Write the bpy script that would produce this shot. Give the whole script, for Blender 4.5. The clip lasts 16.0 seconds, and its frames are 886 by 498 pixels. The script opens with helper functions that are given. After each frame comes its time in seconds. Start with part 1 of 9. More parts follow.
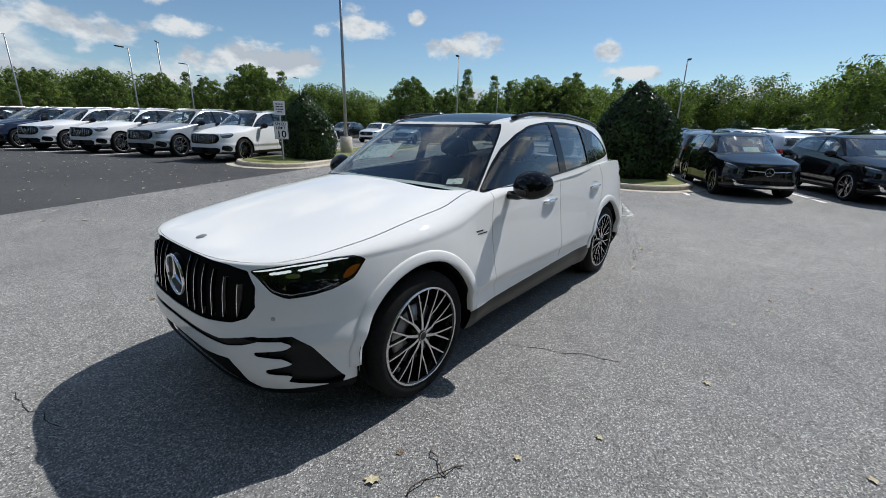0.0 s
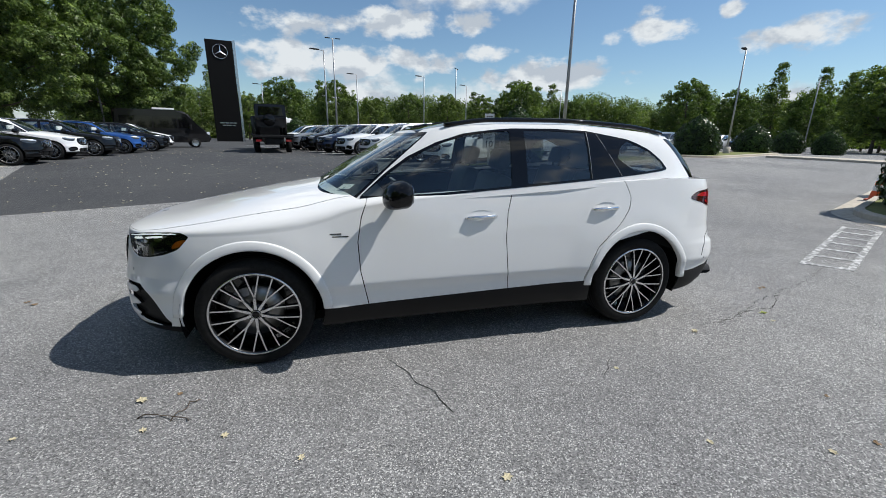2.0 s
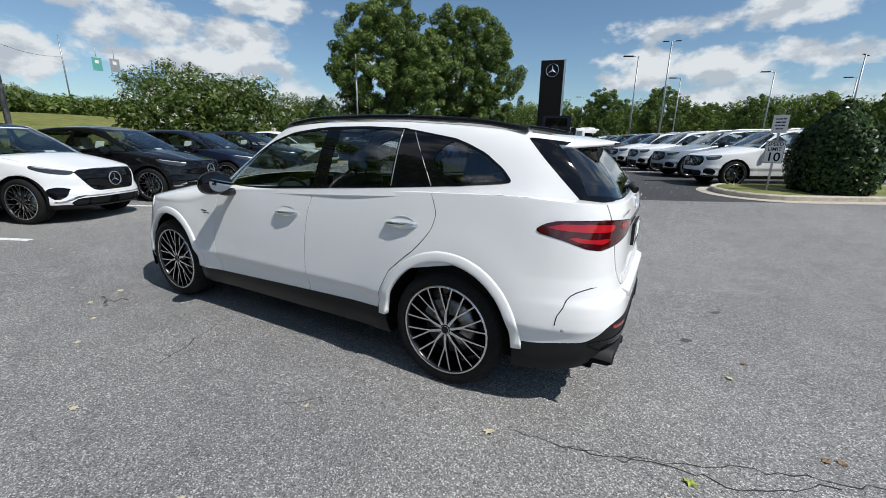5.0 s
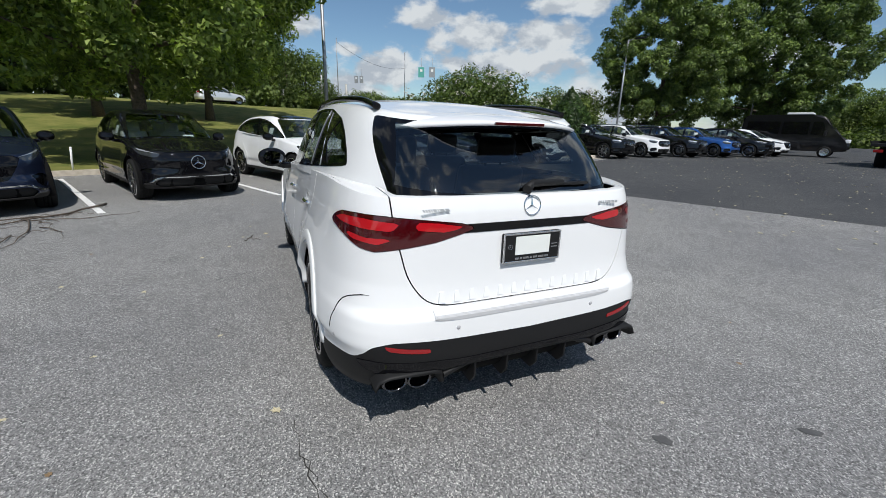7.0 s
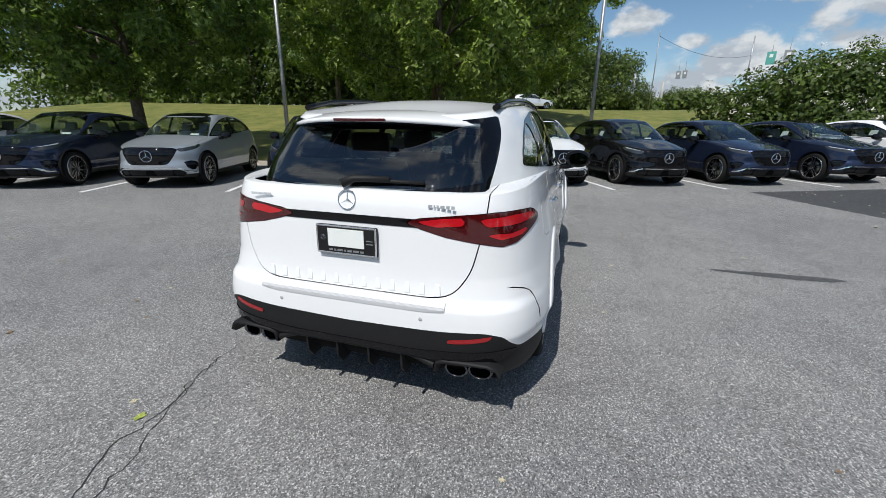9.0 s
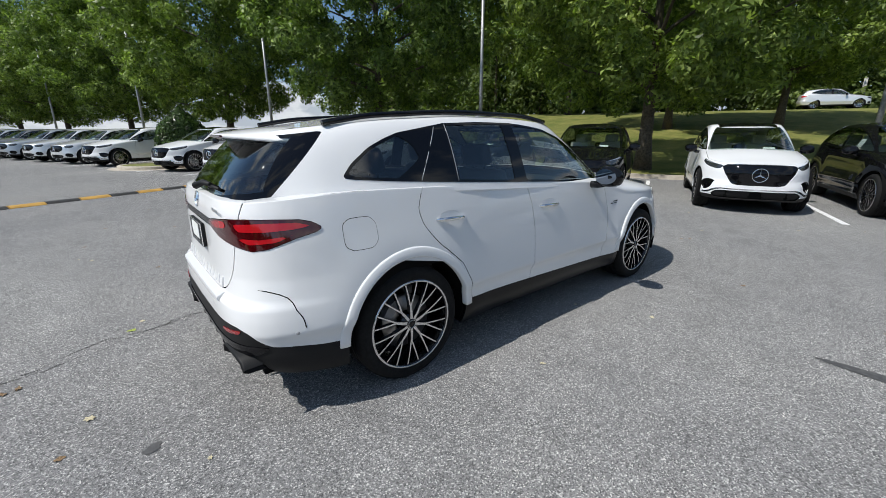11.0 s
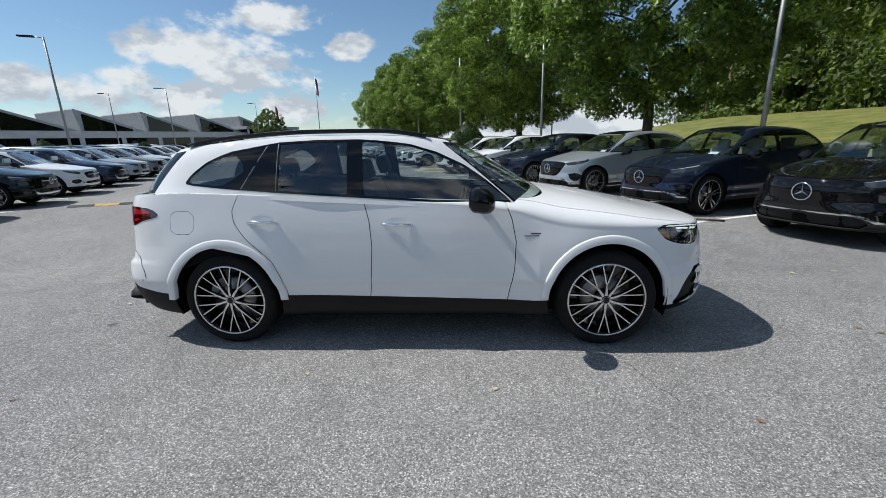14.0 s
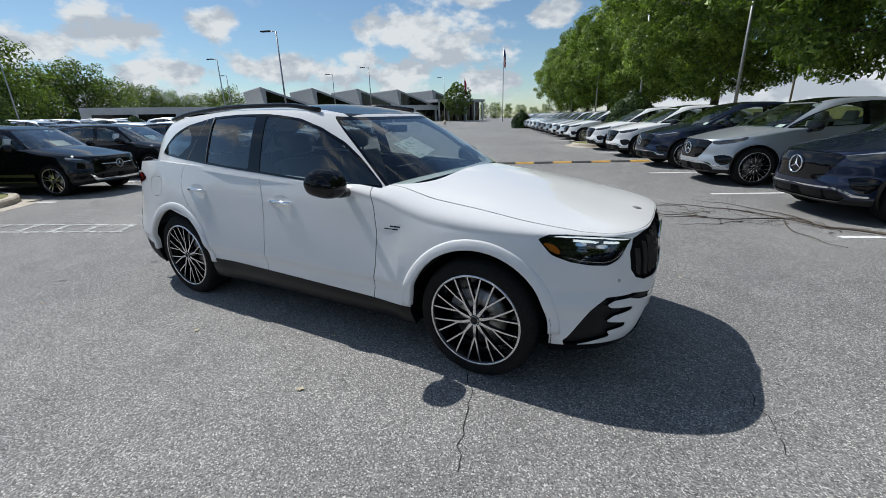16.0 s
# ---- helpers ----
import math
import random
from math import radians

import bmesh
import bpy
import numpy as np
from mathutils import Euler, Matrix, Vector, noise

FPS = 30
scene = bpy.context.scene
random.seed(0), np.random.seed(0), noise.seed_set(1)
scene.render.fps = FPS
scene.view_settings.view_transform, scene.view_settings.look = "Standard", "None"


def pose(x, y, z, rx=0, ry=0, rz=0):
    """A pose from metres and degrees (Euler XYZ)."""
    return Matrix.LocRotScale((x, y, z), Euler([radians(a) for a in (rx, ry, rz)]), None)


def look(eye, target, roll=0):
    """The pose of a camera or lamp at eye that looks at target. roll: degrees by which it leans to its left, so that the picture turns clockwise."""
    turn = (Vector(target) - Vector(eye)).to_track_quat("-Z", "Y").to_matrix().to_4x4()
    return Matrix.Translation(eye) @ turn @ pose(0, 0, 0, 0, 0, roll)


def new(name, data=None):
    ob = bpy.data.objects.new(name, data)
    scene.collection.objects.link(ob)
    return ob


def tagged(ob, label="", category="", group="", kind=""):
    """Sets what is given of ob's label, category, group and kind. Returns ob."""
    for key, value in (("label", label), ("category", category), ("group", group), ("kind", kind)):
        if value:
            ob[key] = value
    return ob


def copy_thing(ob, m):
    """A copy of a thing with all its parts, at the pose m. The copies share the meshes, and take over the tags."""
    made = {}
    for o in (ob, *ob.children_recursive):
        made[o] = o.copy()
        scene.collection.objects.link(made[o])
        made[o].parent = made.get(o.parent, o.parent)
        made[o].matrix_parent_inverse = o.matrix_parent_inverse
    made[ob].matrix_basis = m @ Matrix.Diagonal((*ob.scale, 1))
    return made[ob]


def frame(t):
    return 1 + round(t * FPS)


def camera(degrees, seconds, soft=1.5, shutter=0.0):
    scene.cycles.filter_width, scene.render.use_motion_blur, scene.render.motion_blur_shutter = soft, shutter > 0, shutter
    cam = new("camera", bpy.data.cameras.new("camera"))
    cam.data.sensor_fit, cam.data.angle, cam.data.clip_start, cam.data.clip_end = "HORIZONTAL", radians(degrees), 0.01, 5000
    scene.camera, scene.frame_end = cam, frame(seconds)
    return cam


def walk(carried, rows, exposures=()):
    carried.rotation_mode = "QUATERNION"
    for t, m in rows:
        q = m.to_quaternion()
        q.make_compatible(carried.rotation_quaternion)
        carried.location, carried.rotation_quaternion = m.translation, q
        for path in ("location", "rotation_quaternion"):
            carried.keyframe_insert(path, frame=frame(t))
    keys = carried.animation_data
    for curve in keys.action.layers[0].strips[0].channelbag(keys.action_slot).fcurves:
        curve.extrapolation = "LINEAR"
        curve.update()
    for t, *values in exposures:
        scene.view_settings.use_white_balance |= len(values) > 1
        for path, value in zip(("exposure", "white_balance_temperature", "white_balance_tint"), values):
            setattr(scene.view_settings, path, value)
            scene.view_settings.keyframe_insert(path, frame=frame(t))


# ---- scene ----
# ---------------------------------------------------------------- camera
cam = camera(95.0, 16.0, 0.8)
PATH = [
    (0, (2.97, 2.263, 1.477), (1.479, 1.054, 0.915), 1.4),
    (0.5, (2.532, 2.68, 1.491), (1.276, 1.226, 0.934), 1.7),
    (1, (2.054, 3.089, 1.5), (1.05, 1.45, 0.947), 1.6),
    (1.5, (1.501, 3.342, 1.495), (0.751, 1.57, 0.951), 1.3),
    (2, (0.903, 3.549, 1.511), (0.404, 1.689, 0.97), 0.9),
    (2.5, (0.308, 3.607, 1.502), (0.048, 1.7, 0.958), 0.8),
    (3, (-0.297, 3.657, 1.477), (-0.32, 1.723, 0.965), 0.7),
    (3.2, (-0.527, 3.632, 1.457), (-0.454, 1.7, 0.946), 0.8),
    (5.3, (-2.771, 2.674, 1.484), (-1.7, 1.068, 0.963), 1.1),
    (5.5, (-2.919, 2.514, 1.471), (-1.758, 0.973, 0.944), 1.2),
    (6, (-3.305, 2.106, 1.478), (-1.927, 0.763, 0.934), 1.6),
    (6.5, (-3.608, 1.642, 1.451), (-2.027, 0.553, 0.891), 1.7),
    (7, (-3.867, 1.126, 1.455), (-2.117, 0.343, 0.886), 1.6),
    (7.5, (-4.058, 0.599, 1.45), (-2.193, 0.162, 0.873), 1.4),
    (8, (-4.146, 0.076, 1.458), (-2.236, -0.003, 0.869), 1.1),
    (8.5, (-4.151, -0.463, 1.459), (-2.259, -0.197, 0.869), 0.7),
    (9, (-3.989, -0.986, 1.466), (-2.164, -0.414, 0.879), 0.7),
    (9.5, (-3.777, -1.514, 1.487), (-2.057, -0.673, 0.91), 0.7),
    (10, (-3.492, -1.993, 1.509), (-1.907, -0.915, 0.938), 0.5),
    (10.2, (-3.362, -2.177, 1.509), (-1.841, -1.011, 0.937), 0.4),
    (12.3, (-1.489, -3.492, 1.526), (-0.824, -1.68, 1.004), -0.7),
    (12.5, (-1.275, -3.606, 1.53), (-0.7, -1.763, 1.01), -0.8),
    (13, (-0.73, -3.789, 1.53), (-0.386, -1.886, 1.021), -1.0),
    (13.5, (-0.149, -3.836, 1.55), (-0.04, -1.905, 1.042), -1.2),
    (14, (0.435, -3.77, 1.54), (0.306, -1.842, 1.024), -1.5),
    (14.5, (0.97, -3.57, 1.528), (0.61, -1.678, 0.99), -1.6),
    (15, (1.482, -3.344, 1.522), (0.903, -1.515, 0.958), -1.6),
    (15.5, (1.928, -3.085, 1.499), (1.156, -1.337, 0.907), -1.5),
    (16, (2.341, -2.832, 1.5), (1.406, -1.174, 0.885), -1.7),
]
EXPOSURES = [(0, 0.42), (1.5, 0.48), (2.5, 0.54), (5.0, 0.46), (7.0, 0.34), (9.0, 0.36), (10.5, 0.42), (13.0, 0.54), (14.5, 0.50), (16, 0.42)]
walk(cam, [(t, look(eye, target, roll)) for t, eye, target, roll in PATH], EXPOSURES)

# ---------------------------------------------------------------- light
SUN_DIR = Vector((-0.598, 0.080, 0.80)).normalized()
world = bpy.data.worlds.new("world")
scene.world = world
world.use_nodes = True
wn, wl = world.node_tree.nodes, world.node_tree.links
wn.clear()
w_out = wn.new("ShaderNodeOutputWorld")
w_bg = wn.new("ShaderNodeBackground")
w_sky = wn.new("ShaderNodeTexSky")
w_sky.sky_type = "NISHITA"
w_sky.sun_disc = False
w_sky.sun_elevation = radians(53)
w_sky.sun_rotation = radians(-85)
w_sky.air_density, w_sky.dust_density, w_sky.ozone_density = 1.0, 0.15, 1.6
w_bg.inputs["Strength"].default_value = 0.092
# fair-weather cumulus: (azimuth, elevation, width, height) in degrees, as the sky stood
CLOUDS_WEST = ((-163.8, 7.2, 7, 1.5), (-161, 9.3, 4.5, 2), (-143, 10, 8, 2.3), (-130.2, 11.9, 8, 2.4), (-137, 13, 2, 1.4), (-108, 13.2, 5.5, 2.6), (-110.5, 10.4, 4.6, 2.2), (-98, 13.2, 10.5, 2.7),
               (-87, 12.5, 10.5, 2.4), (-101.4, 9.3, 9, 2.6), (-90.5, 8.4, 18, 4), (-118, 7.4, 17, 2.8))
CLOUDS_SOUTH = ((-20.5, 13.3, 6.4, 2.7), (-12, 9.2, 3.8, 2), (-16, 7.3, 11, 4.4), (-26.6, 11, 10, 4.4), (-36.5, 11, 10, 3.8), (-39.6, 14.6, 10.5, 2.4), (-6, 11.6, 6, 2.7), (-32, 8, 18, 4), (-58, 9, 16, 4))
CLOUDS_NORTH = ((128.5, 7.2, 6, 2.6), (122, 10.7, 14, 3.8), (117, 8.4, 12, 4.2), (113.5, 14.5, 8.5, 2.8), (104.3, 11.7, 5, 2.6), (155, 9.1, 9.5, 4.1), (161, 7.5, 7, 3.6), (145.3, 10.5, 5.1, 2.5),
                (138.5, 6.3, 13, 3), (125.6, 5.5, 13, 3.6), (151, 5.5, 12, 2.4), (112.5, 4.5, 10, 3.8))


def w_math(op, a, b, c=None):
    n = wn.new("ShaderNodeMath")
    n.operation = op
    for i, q in enumerate((a, b, c)):
        if q is None:
            continue
        if isinstance(q, (int, float)):
            n.inputs[i].default_value = q
        else:
            wl.new(q, n.inputs[i])
    return n.outputs[0]


def w_noise(scale, detail, shift):
    m = wn.new("ShaderNodeMapping")
    m.inputs["Scale"].default_value = (1.0, 1.0, 1.7)
    m.inputs["Location"].default_value = shift
    wl.new(w_tc.outputs["Generated"], m.inputs["Vector"])
    n = wn.new("ShaderNodeTexNoise")
    n.inputs["Scale"].default_value = scale
    n.inputs["Detail"].default_value = detail
    n.inputs["Roughness"].default_value = 0.56
    wl.new(m.outputs[0], n.inputs["Vector"])
    return n.outputs["Fac"]


w_tc = wn.new("ShaderNodeTexCoord")
near = None
for az, el, wide, tall in CLOUDS_WEST + CLOUDS_SOUTH + CLOUDS_NORTH:
    az, el = radians(az), radians(el)
    out = Vector((math.cos(el) * math.cos(az), math.cos(el) * math.sin(az), math.sin(el)))
    side = Vector((-math.sin(az), math.cos(az), 0))
    m = wn.new("ShaderNodeMapping")
    m.vector_type = "TEXTURE"
    m.inputs["Location"].default_value = out
    m.inputs["Rotation"].default_value = Matrix((side, out.cross(side), out)).transposed().to_euler()
    m.inputs["Scale"].default_value = (radians(wide) * 0.55, radians(tall) * 0.62, radians(wide))
    wl.new(w_tc.outputs["Generated"], m.inputs["Vector"])
    ln_ = wn.new("ShaderNodeVectorMath")
    ln_.operation = "LENGTH"
    wl.new(m.outputs[0], ln_.inputs[0])
    near = ln_.outputs["Value"] if near is None else w_math("MINIMUM", near, ln_.outputs["Value"])
w_n1 = w_noise(13.0, 9.0, (3.1, 1.7, 0.4))
w_l1 = w_noise(10.0, 5.0, (3.1, 1.7, 0.4))
w_l2 = w_noise(10.0, 5.0, (3.1, 1.7, 0.45))
w_n2 = w_noise(3.4, 8.0, (0.3, 5.1, 1.4))
w_sep = wn.new("ShaderNodeSeparateXYZ")
wl.new(w_tc.outputs["Generated"], w_sep.inputs[0])
# the cumulus, loose clouds added high overhead, and a thin bank along the horizon
w_cum = w_math("MULTIPLY_ADD", w_math("SUBTRACT", w_n1, 0.5), 3.2, w_math("SUBTRACT", 1.0, near))
# overhead clouds lie above the view, added and thickened to lift the fill light
w_up = w_math("ADD", w_math("MULTIPLY", w_math("SUBTRACT", w_n2, 0.52), 5.0), w_math("MINIMUM", w_math("MULTIPLY", w_math("SUBTRACT", w_sep.outputs["Z"], 0.36), 6.0), 0.0))
w_low = w_math("ADD", w_math("MULTIPLY", w_math("SUBTRACT", w_n2, 0.50), 5.0), w_math("MULTIPLY", w_math("SUBTRACT", 0.075, w_sep.outputs["Z"]), 9.0))
w_all = w_math("MAXIMUM", w_math("MAXIMUM", w_cum, w_up), w_low)
w_ramp = wn.new("ShaderNodeMapRange")
w_ramp.interpolation_type = "SMOOTHSTEP"
w_ramp.inputs["From Min"].default_value = -0.12
w_ramp.inputs["From Max"].default_value = 0.52
wl.new(w_all, w_ramp.inputs["Value"])
# bright crowns, grey undersides
w_lit = w_math("MULTIPLY_ADD", w_math("SUBTRACT", w_l1, w_l2), 2.6, w_math("MULTIPLY_ADD", w_n1, 0.5, 0.27))
w_cr = wn.new("ShaderNodeValToRGB")
w_cr.color_ramp.elements[0].position = 0.30
w_cr.color_ramp.elements[0].color = (3.7, 4.15, 4.7, 1)
w_cr.color_ramp.elements[1].position = 0.66
w_cr.color_ramp.elements[1].color = (5.7, 6.05, 6.3, 1)
wl.new(w_lit, w_cr.inputs[0])
w_tint = wn.new("ShaderNodeMix")
w_tint.data_type, w_tint.blend_type = "RGBA", "MULTIPLY"
w_tint.inputs[0].default_value = 1.0
w_tint.inputs[7].default_value = (0.645, 0.74, 0.785, 1)
wl.new(w_sky.outputs["Color"], w_tint.inputs[6])
w_mix = wn.new("ShaderNodeMix")
w_mix.data_type = "RGBA"
wl.new(w_ramp.outputs[0], w_mix.inputs[0])
wl.new(w_tint.outputs[2], w_mix.inputs[6])
wl.new(w_cr.outputs["Color"], w_mix.inputs[7])
wl.new(w_mix.outputs[2], w_bg.inputs["Color"])
wl.new(w_bg.outputs[0], w_out.inputs["Surface"])

sun_data = bpy.data.lights.new("sun", "SUN")
sun_data.energy, sun_data.angle, sun_data.color = 3.25, radians(0.53), (1.0, 0.975, 0.93)
sun = new("sun", sun_data)
sun.matrix_world = look((0, 0, 40), Vector((0, 0, 40)) - SUN_DIR)

# ---------------------------------------------------------------- materials
def mat(name, color=(0.5, 0.5, 0.5), rough=0.5, metal=0.0, coat=0.0, coat_rough=0.03, spec=0.5, ior=1.5):
    m = bpy.data.materials.new(name)
    m.use_nodes = True
    b = m.node_tree.nodes["Principled BSDF"]
    b.inputs["Base Color"].default_value = (*color, 1)
    b.inputs["Roughness"].default_value = rough
    b.inputs["Metallic"].default_value = metal
    b.inputs["Coat Weight"].default_value = coat
    b.inputs["Coat Roughness"].default_value = coat_rough
    b.inputs["Specular IOR Level"].default_value = spec
    b.inputs["IOR"].default_value = ior
    return m


def nd(m, kind):
    return m.node_tree.nodes.new(kind)


def ln(m, a, b):
    m.node_tree.links.new(a, b)


def bsdf(m):
    return m.node_tree.nodes["Principled BSDF"]


def noise_node(m, scale, detail=4.0, rough=0.55, coords="Object", vec=None):
    n = nd(m, "ShaderNodeTexNoise")
    n.inputs["Scale"].default_value = scale
    n.inputs["Detail"].default_value = detail
    n.inputs["Roughness"].default_value = rough
    if vec is None:
        tc = nd(m, "ShaderNodeTexCoord")
        vec = tc.outputs[coords]
    ln(m, vec, n.inputs["Vector"])
    return n


def ramp(m, src, stops):
    r = nd(m, "ShaderNodeValToRGB")
    e = r.color_ramp.elements
    while len(e) < len(stops):
        e.new(0.5)
    for el, (p, c) in zip(e, stops):
        el.position = p
        el.color = (*c, 1) if len(c) == 3 else c
    ln(m, src, r.inputs[0])
    return r


def mixc(m, fac, a, b, mode="MIX"):
    x = nd(m, "ShaderNodeMix")
    x.data_type = "RGBA"
    x.blend_type = mode
    for k, v in ((0, fac), (6, a), (7, b)):
        if isinstance(v, (int, float)):
            x.inputs[k].default_value = v
        elif isinstance(v, tuple):
            x.inputs[k].default_value = (*v, 1)
        else:
            ln(m, v, x.inputs[k])
    return x.outputs[2]


def bump(m, height, strength=0.3, dist=0.01):
    b = nd(m, "ShaderNodeBump")
    b.inputs["Strength"].default_value = strength
    b.inputs["Distance"].default_value = dist
    ln(m, height, b.inputs["Height"])
    ln(m, b.outputs[0], bsdf(m).inputs["Normal"])
    return b


def speckled(name, a, b, scale, rough=0.6, bump_s=0.2, bump_d=0.004, detail=6.0, metal=0.0, coords="Object", lo=0.35, hi=0.65):
    m = mat(name, a, rough, metal)
    n = noise_node(m, scale, detail, coords=coords)
    r = ramp(m, n.outputs["Fac"], ((lo, a), (hi, b)))
    ln(m, r.outputs[0], bsdf(m).inputs["Base Color"])
    if bump_s:
        bump(m, n.outputs["Fac"], bump_s, bump_d)
    return m


M_GRASS = speckled("grass", (0.10, 0.125, 0.030), (0.205, 0.205, 0.062), 2.2, 0.9, 0.6, 0.03, 9.0)
M_CONCRETE = speckled("concrete", (0.42, 0.37, 0.30), (0.55, 0.50, 0.42), 9, 0.85, 0.3, 0.004)
M_LINE = speckled("road_paint", (0.50, 0.50, 0.49), (0.78, 0.78, 0.77), 14, 0.7, 0.1, 0.001, lo=0.3, hi=0.5)
M_YELLOW = speckled("yellow_paint", (0.42, 0.24, 0.05), (0.62, 0.36, 0.08), 10, 0.7)
M_RUBBER = speckled("rubber_bump", (0.02, 0.02, 0.02), (0.045, 0.045, 0.045), 12, 0.75)
M_POLE = speckled("galvanised", (0.30, 0.31, 0.32), (0.42, 0.43, 0.44), 20, 0.45, 0.05, 0.001, metal=0.6)
M_SIGN = mat("sign_white", (0.78, 0.78, 0.78), 0.4)
M_INK = mat("sign_black", (0.006, 0.006, 0.006), 0.6, spec=0.15)
M_MULCH = speckled("mulch", (0.06, 0.03, 0.02), (0.16, 0.08, 0.05), 30, 0.95, 0.8, 0.03)


def paint(name, color=None, flake=0.0, rough=0.35):
    m = mat(name, color or (0.8, 0.8, 0.8), rough, flake, coat=1.0, coat_rough=0.02, spec=0.0)
    if color is None:
        oi = nd(m, "ShaderNodeObjectInfo")
        ln(m, oi.outputs["Color"], bsdf(m).inputs["Base Color"])
    n = noise_node(m, 900, 1.0)
    bump(m, n.outputs["Fac"], 0.012, 0.0006)
    return m


M_WHITE = paint("white_paint", (0.80, 0.806, 0.808), 0.0, 0.4)
M_PAINT = paint("car_paint", None, 0.0, 0.4)
M_METALLIC = paint("metallic_car_paint", None, 0.55, 0.32)
M_GLOSS = mat("gloss_black", (0.004, 0.004, 0.005), 0.5, coat=0.8, spec=0.0)
M_TRIM = speckled("black_plastic", (0.007, 0.007, 0.007), (0.013, 0.013, 0.014), 300, 0.6, 0.1, 0.0005)
bsdf(M_TRIM).inputs["Specular IOR Level"].default_value = 0.3
M_DARK = mat("dark_void", (0.006, 0.006, 0.006), 0.9, spec=0.1)
M_CHROME = mat("chrome", (0.86, 0.87, 0.88), 0.08, 1.0)
M_SATIN = mat("satin_silver", (0.62, 0.63, 0.64), 0.25, 1.0)
M_MACHINED = mat("machined_alloy", (0.72, 0.72, 0.73), 0.22, 1.0)
M_RIMBLACK = mat("rim_black", (0.010, 0.010, 0.011), 0.25, coat=0.6)
M_TYRE = speckled("tyre_rubber", (0.006, 0.006, 0.006), (0.012, 0.012, 0.012), 60, 0.85, 0.15, 0.002)
bsdf(M_TYRE).inputs["Specular IOR Level"].default_value = 0.25
M_DISC = mat("brake_steel", (0.35, 0.34, 0.33), 0.35, 1.0)
M_CALIPER = mat("caliper_grey", (0.25, 0.25, 0.26), 0.4, 0.3)
M_LEATHER = speckled("leather_black", (0.010, 0.010, 0.011), (0.020, 0.020, 0.021), 150, 0.5, 0.2, 0.001)
M_LEATHER_GREY = speckled("leather_beige", (0.30, 0.29, 0.26), (0.38, 0.36, 0.33), 120, 0.55, 0.2, 0.001)
M_PAPER = mat("paper", (0.75, 0.77, 0.74), 0.8)
M_ORANGE = speckled("cone_orange", (0.72, 0.10, 0.03), (0.80, 0.16, 0.05), 20, 0.5)
M_DRL = mat("daytime_light", (0.85, 0.87, 0.86), 0.3)
bsdf(M_DRL).inputs["Emission Color"].default_value = (0.92, 1.0, 0.97, 1)
bsdf(M_DRL).inputs["Emission Strength"].default_value = 0.55
M_LAMPGREY = mat("lamp_inner", (0.16, 0.17, 0.19), 0.25, 0.6)
M_LAMPDARK = mat("lamp_smoked", (0.05, 0.055, 0.06), 0.15, 0.3, coat=1.0)
M_LAMPBAR = mat("lamp_bar", (0.55, 0.58, 0.60), 0.2, 0.5, coat=1.0)
M_LAMPWHITE = mat("lamp_reflector", (0.80, 0.82, 0.84), 0.3)
M_AMBER = mat("amber_lens", (0.60, 0.14, 0.01), 0.2, coat=0.6)
M_RED_REFL = mat("red_reflector", (0.28, 0.010, 0.012), 0.25, coat=0.5)
M_RED_DEEP = mat("tail_lens_dark", (0.055, 0.0015, 0.003), 0.10, coat=1.0)
M_RED_BRIGHT = mat("tail_lens_bright", (0.46, 0.008, 0.014), 0.12, coat=1.0)


def glass(name, tint, gloss=1.0, least=0.08):
    m = bpy.data.materials.new(name)
    m.use_nodes = True
    nt = m.node_tree
    nt.nodes.clear()
    o = nt.nodes.new("ShaderNodeOutputMaterial")
    t = nt.nodes.new("ShaderNodeBsdfTransparent")
    t.inputs[0].default_value = (*tint, 1)
    g = nt.nodes.new("ShaderNodeBsdfGlossy")
    g.inputs["Color"].default_value = (gloss, gloss, gloss, 1)
    g.inputs["Roughness"].default_value = 0.01
    f = nt.nodes.new("ShaderNodeLayerWeight")
    f.inputs["Blend"].default_value = 0.5
    e = nt.nodes.new("ShaderNodeMath")
    e.operation = "POWER"
    e.inputs[1].default_value = 3.7
    nt.links.new(f.outputs["Facing"], e.inputs[0])
    k = nt.nodes.new("ShaderNodeMath")
    k.operation = "MULTIPLY_ADD"
    k.inputs[1].default_value, k.inputs[2].default_value = 0.99 - least, least
    nt.links.new(e.outputs[0], k.inputs[0])
    x = nt.nodes.new("ShaderNodeMixShader")
    nt.links.new(k.outputs[0], x.inputs[0])
    nt.links.new(t.outputs[0], x.inputs[1])
    nt.links.new(g.outputs[0], x.inputs[2])
    nt.links.new(x.outputs[0], o.inputs[0])
    return m


M_GLASS = glass("clear_glass", (0.74, 0.81, 0.78))
# least reflection raised to stand in for bright sky glare on the lot windshields
M_SCREEN = glass("reflective_windshield", (0.66, 0.76, 0.73), least=0.22)
M_TINT = glass("tinted_glass", (0.70, 0.76, 0.75), least=0.09)
M_PRIVACY = glass("privacy_glass", (0.47, 0.52, 0.53), least=0.10)
M_LENS = glass("lamp_lens", (0.80, 0.82, 0.84))

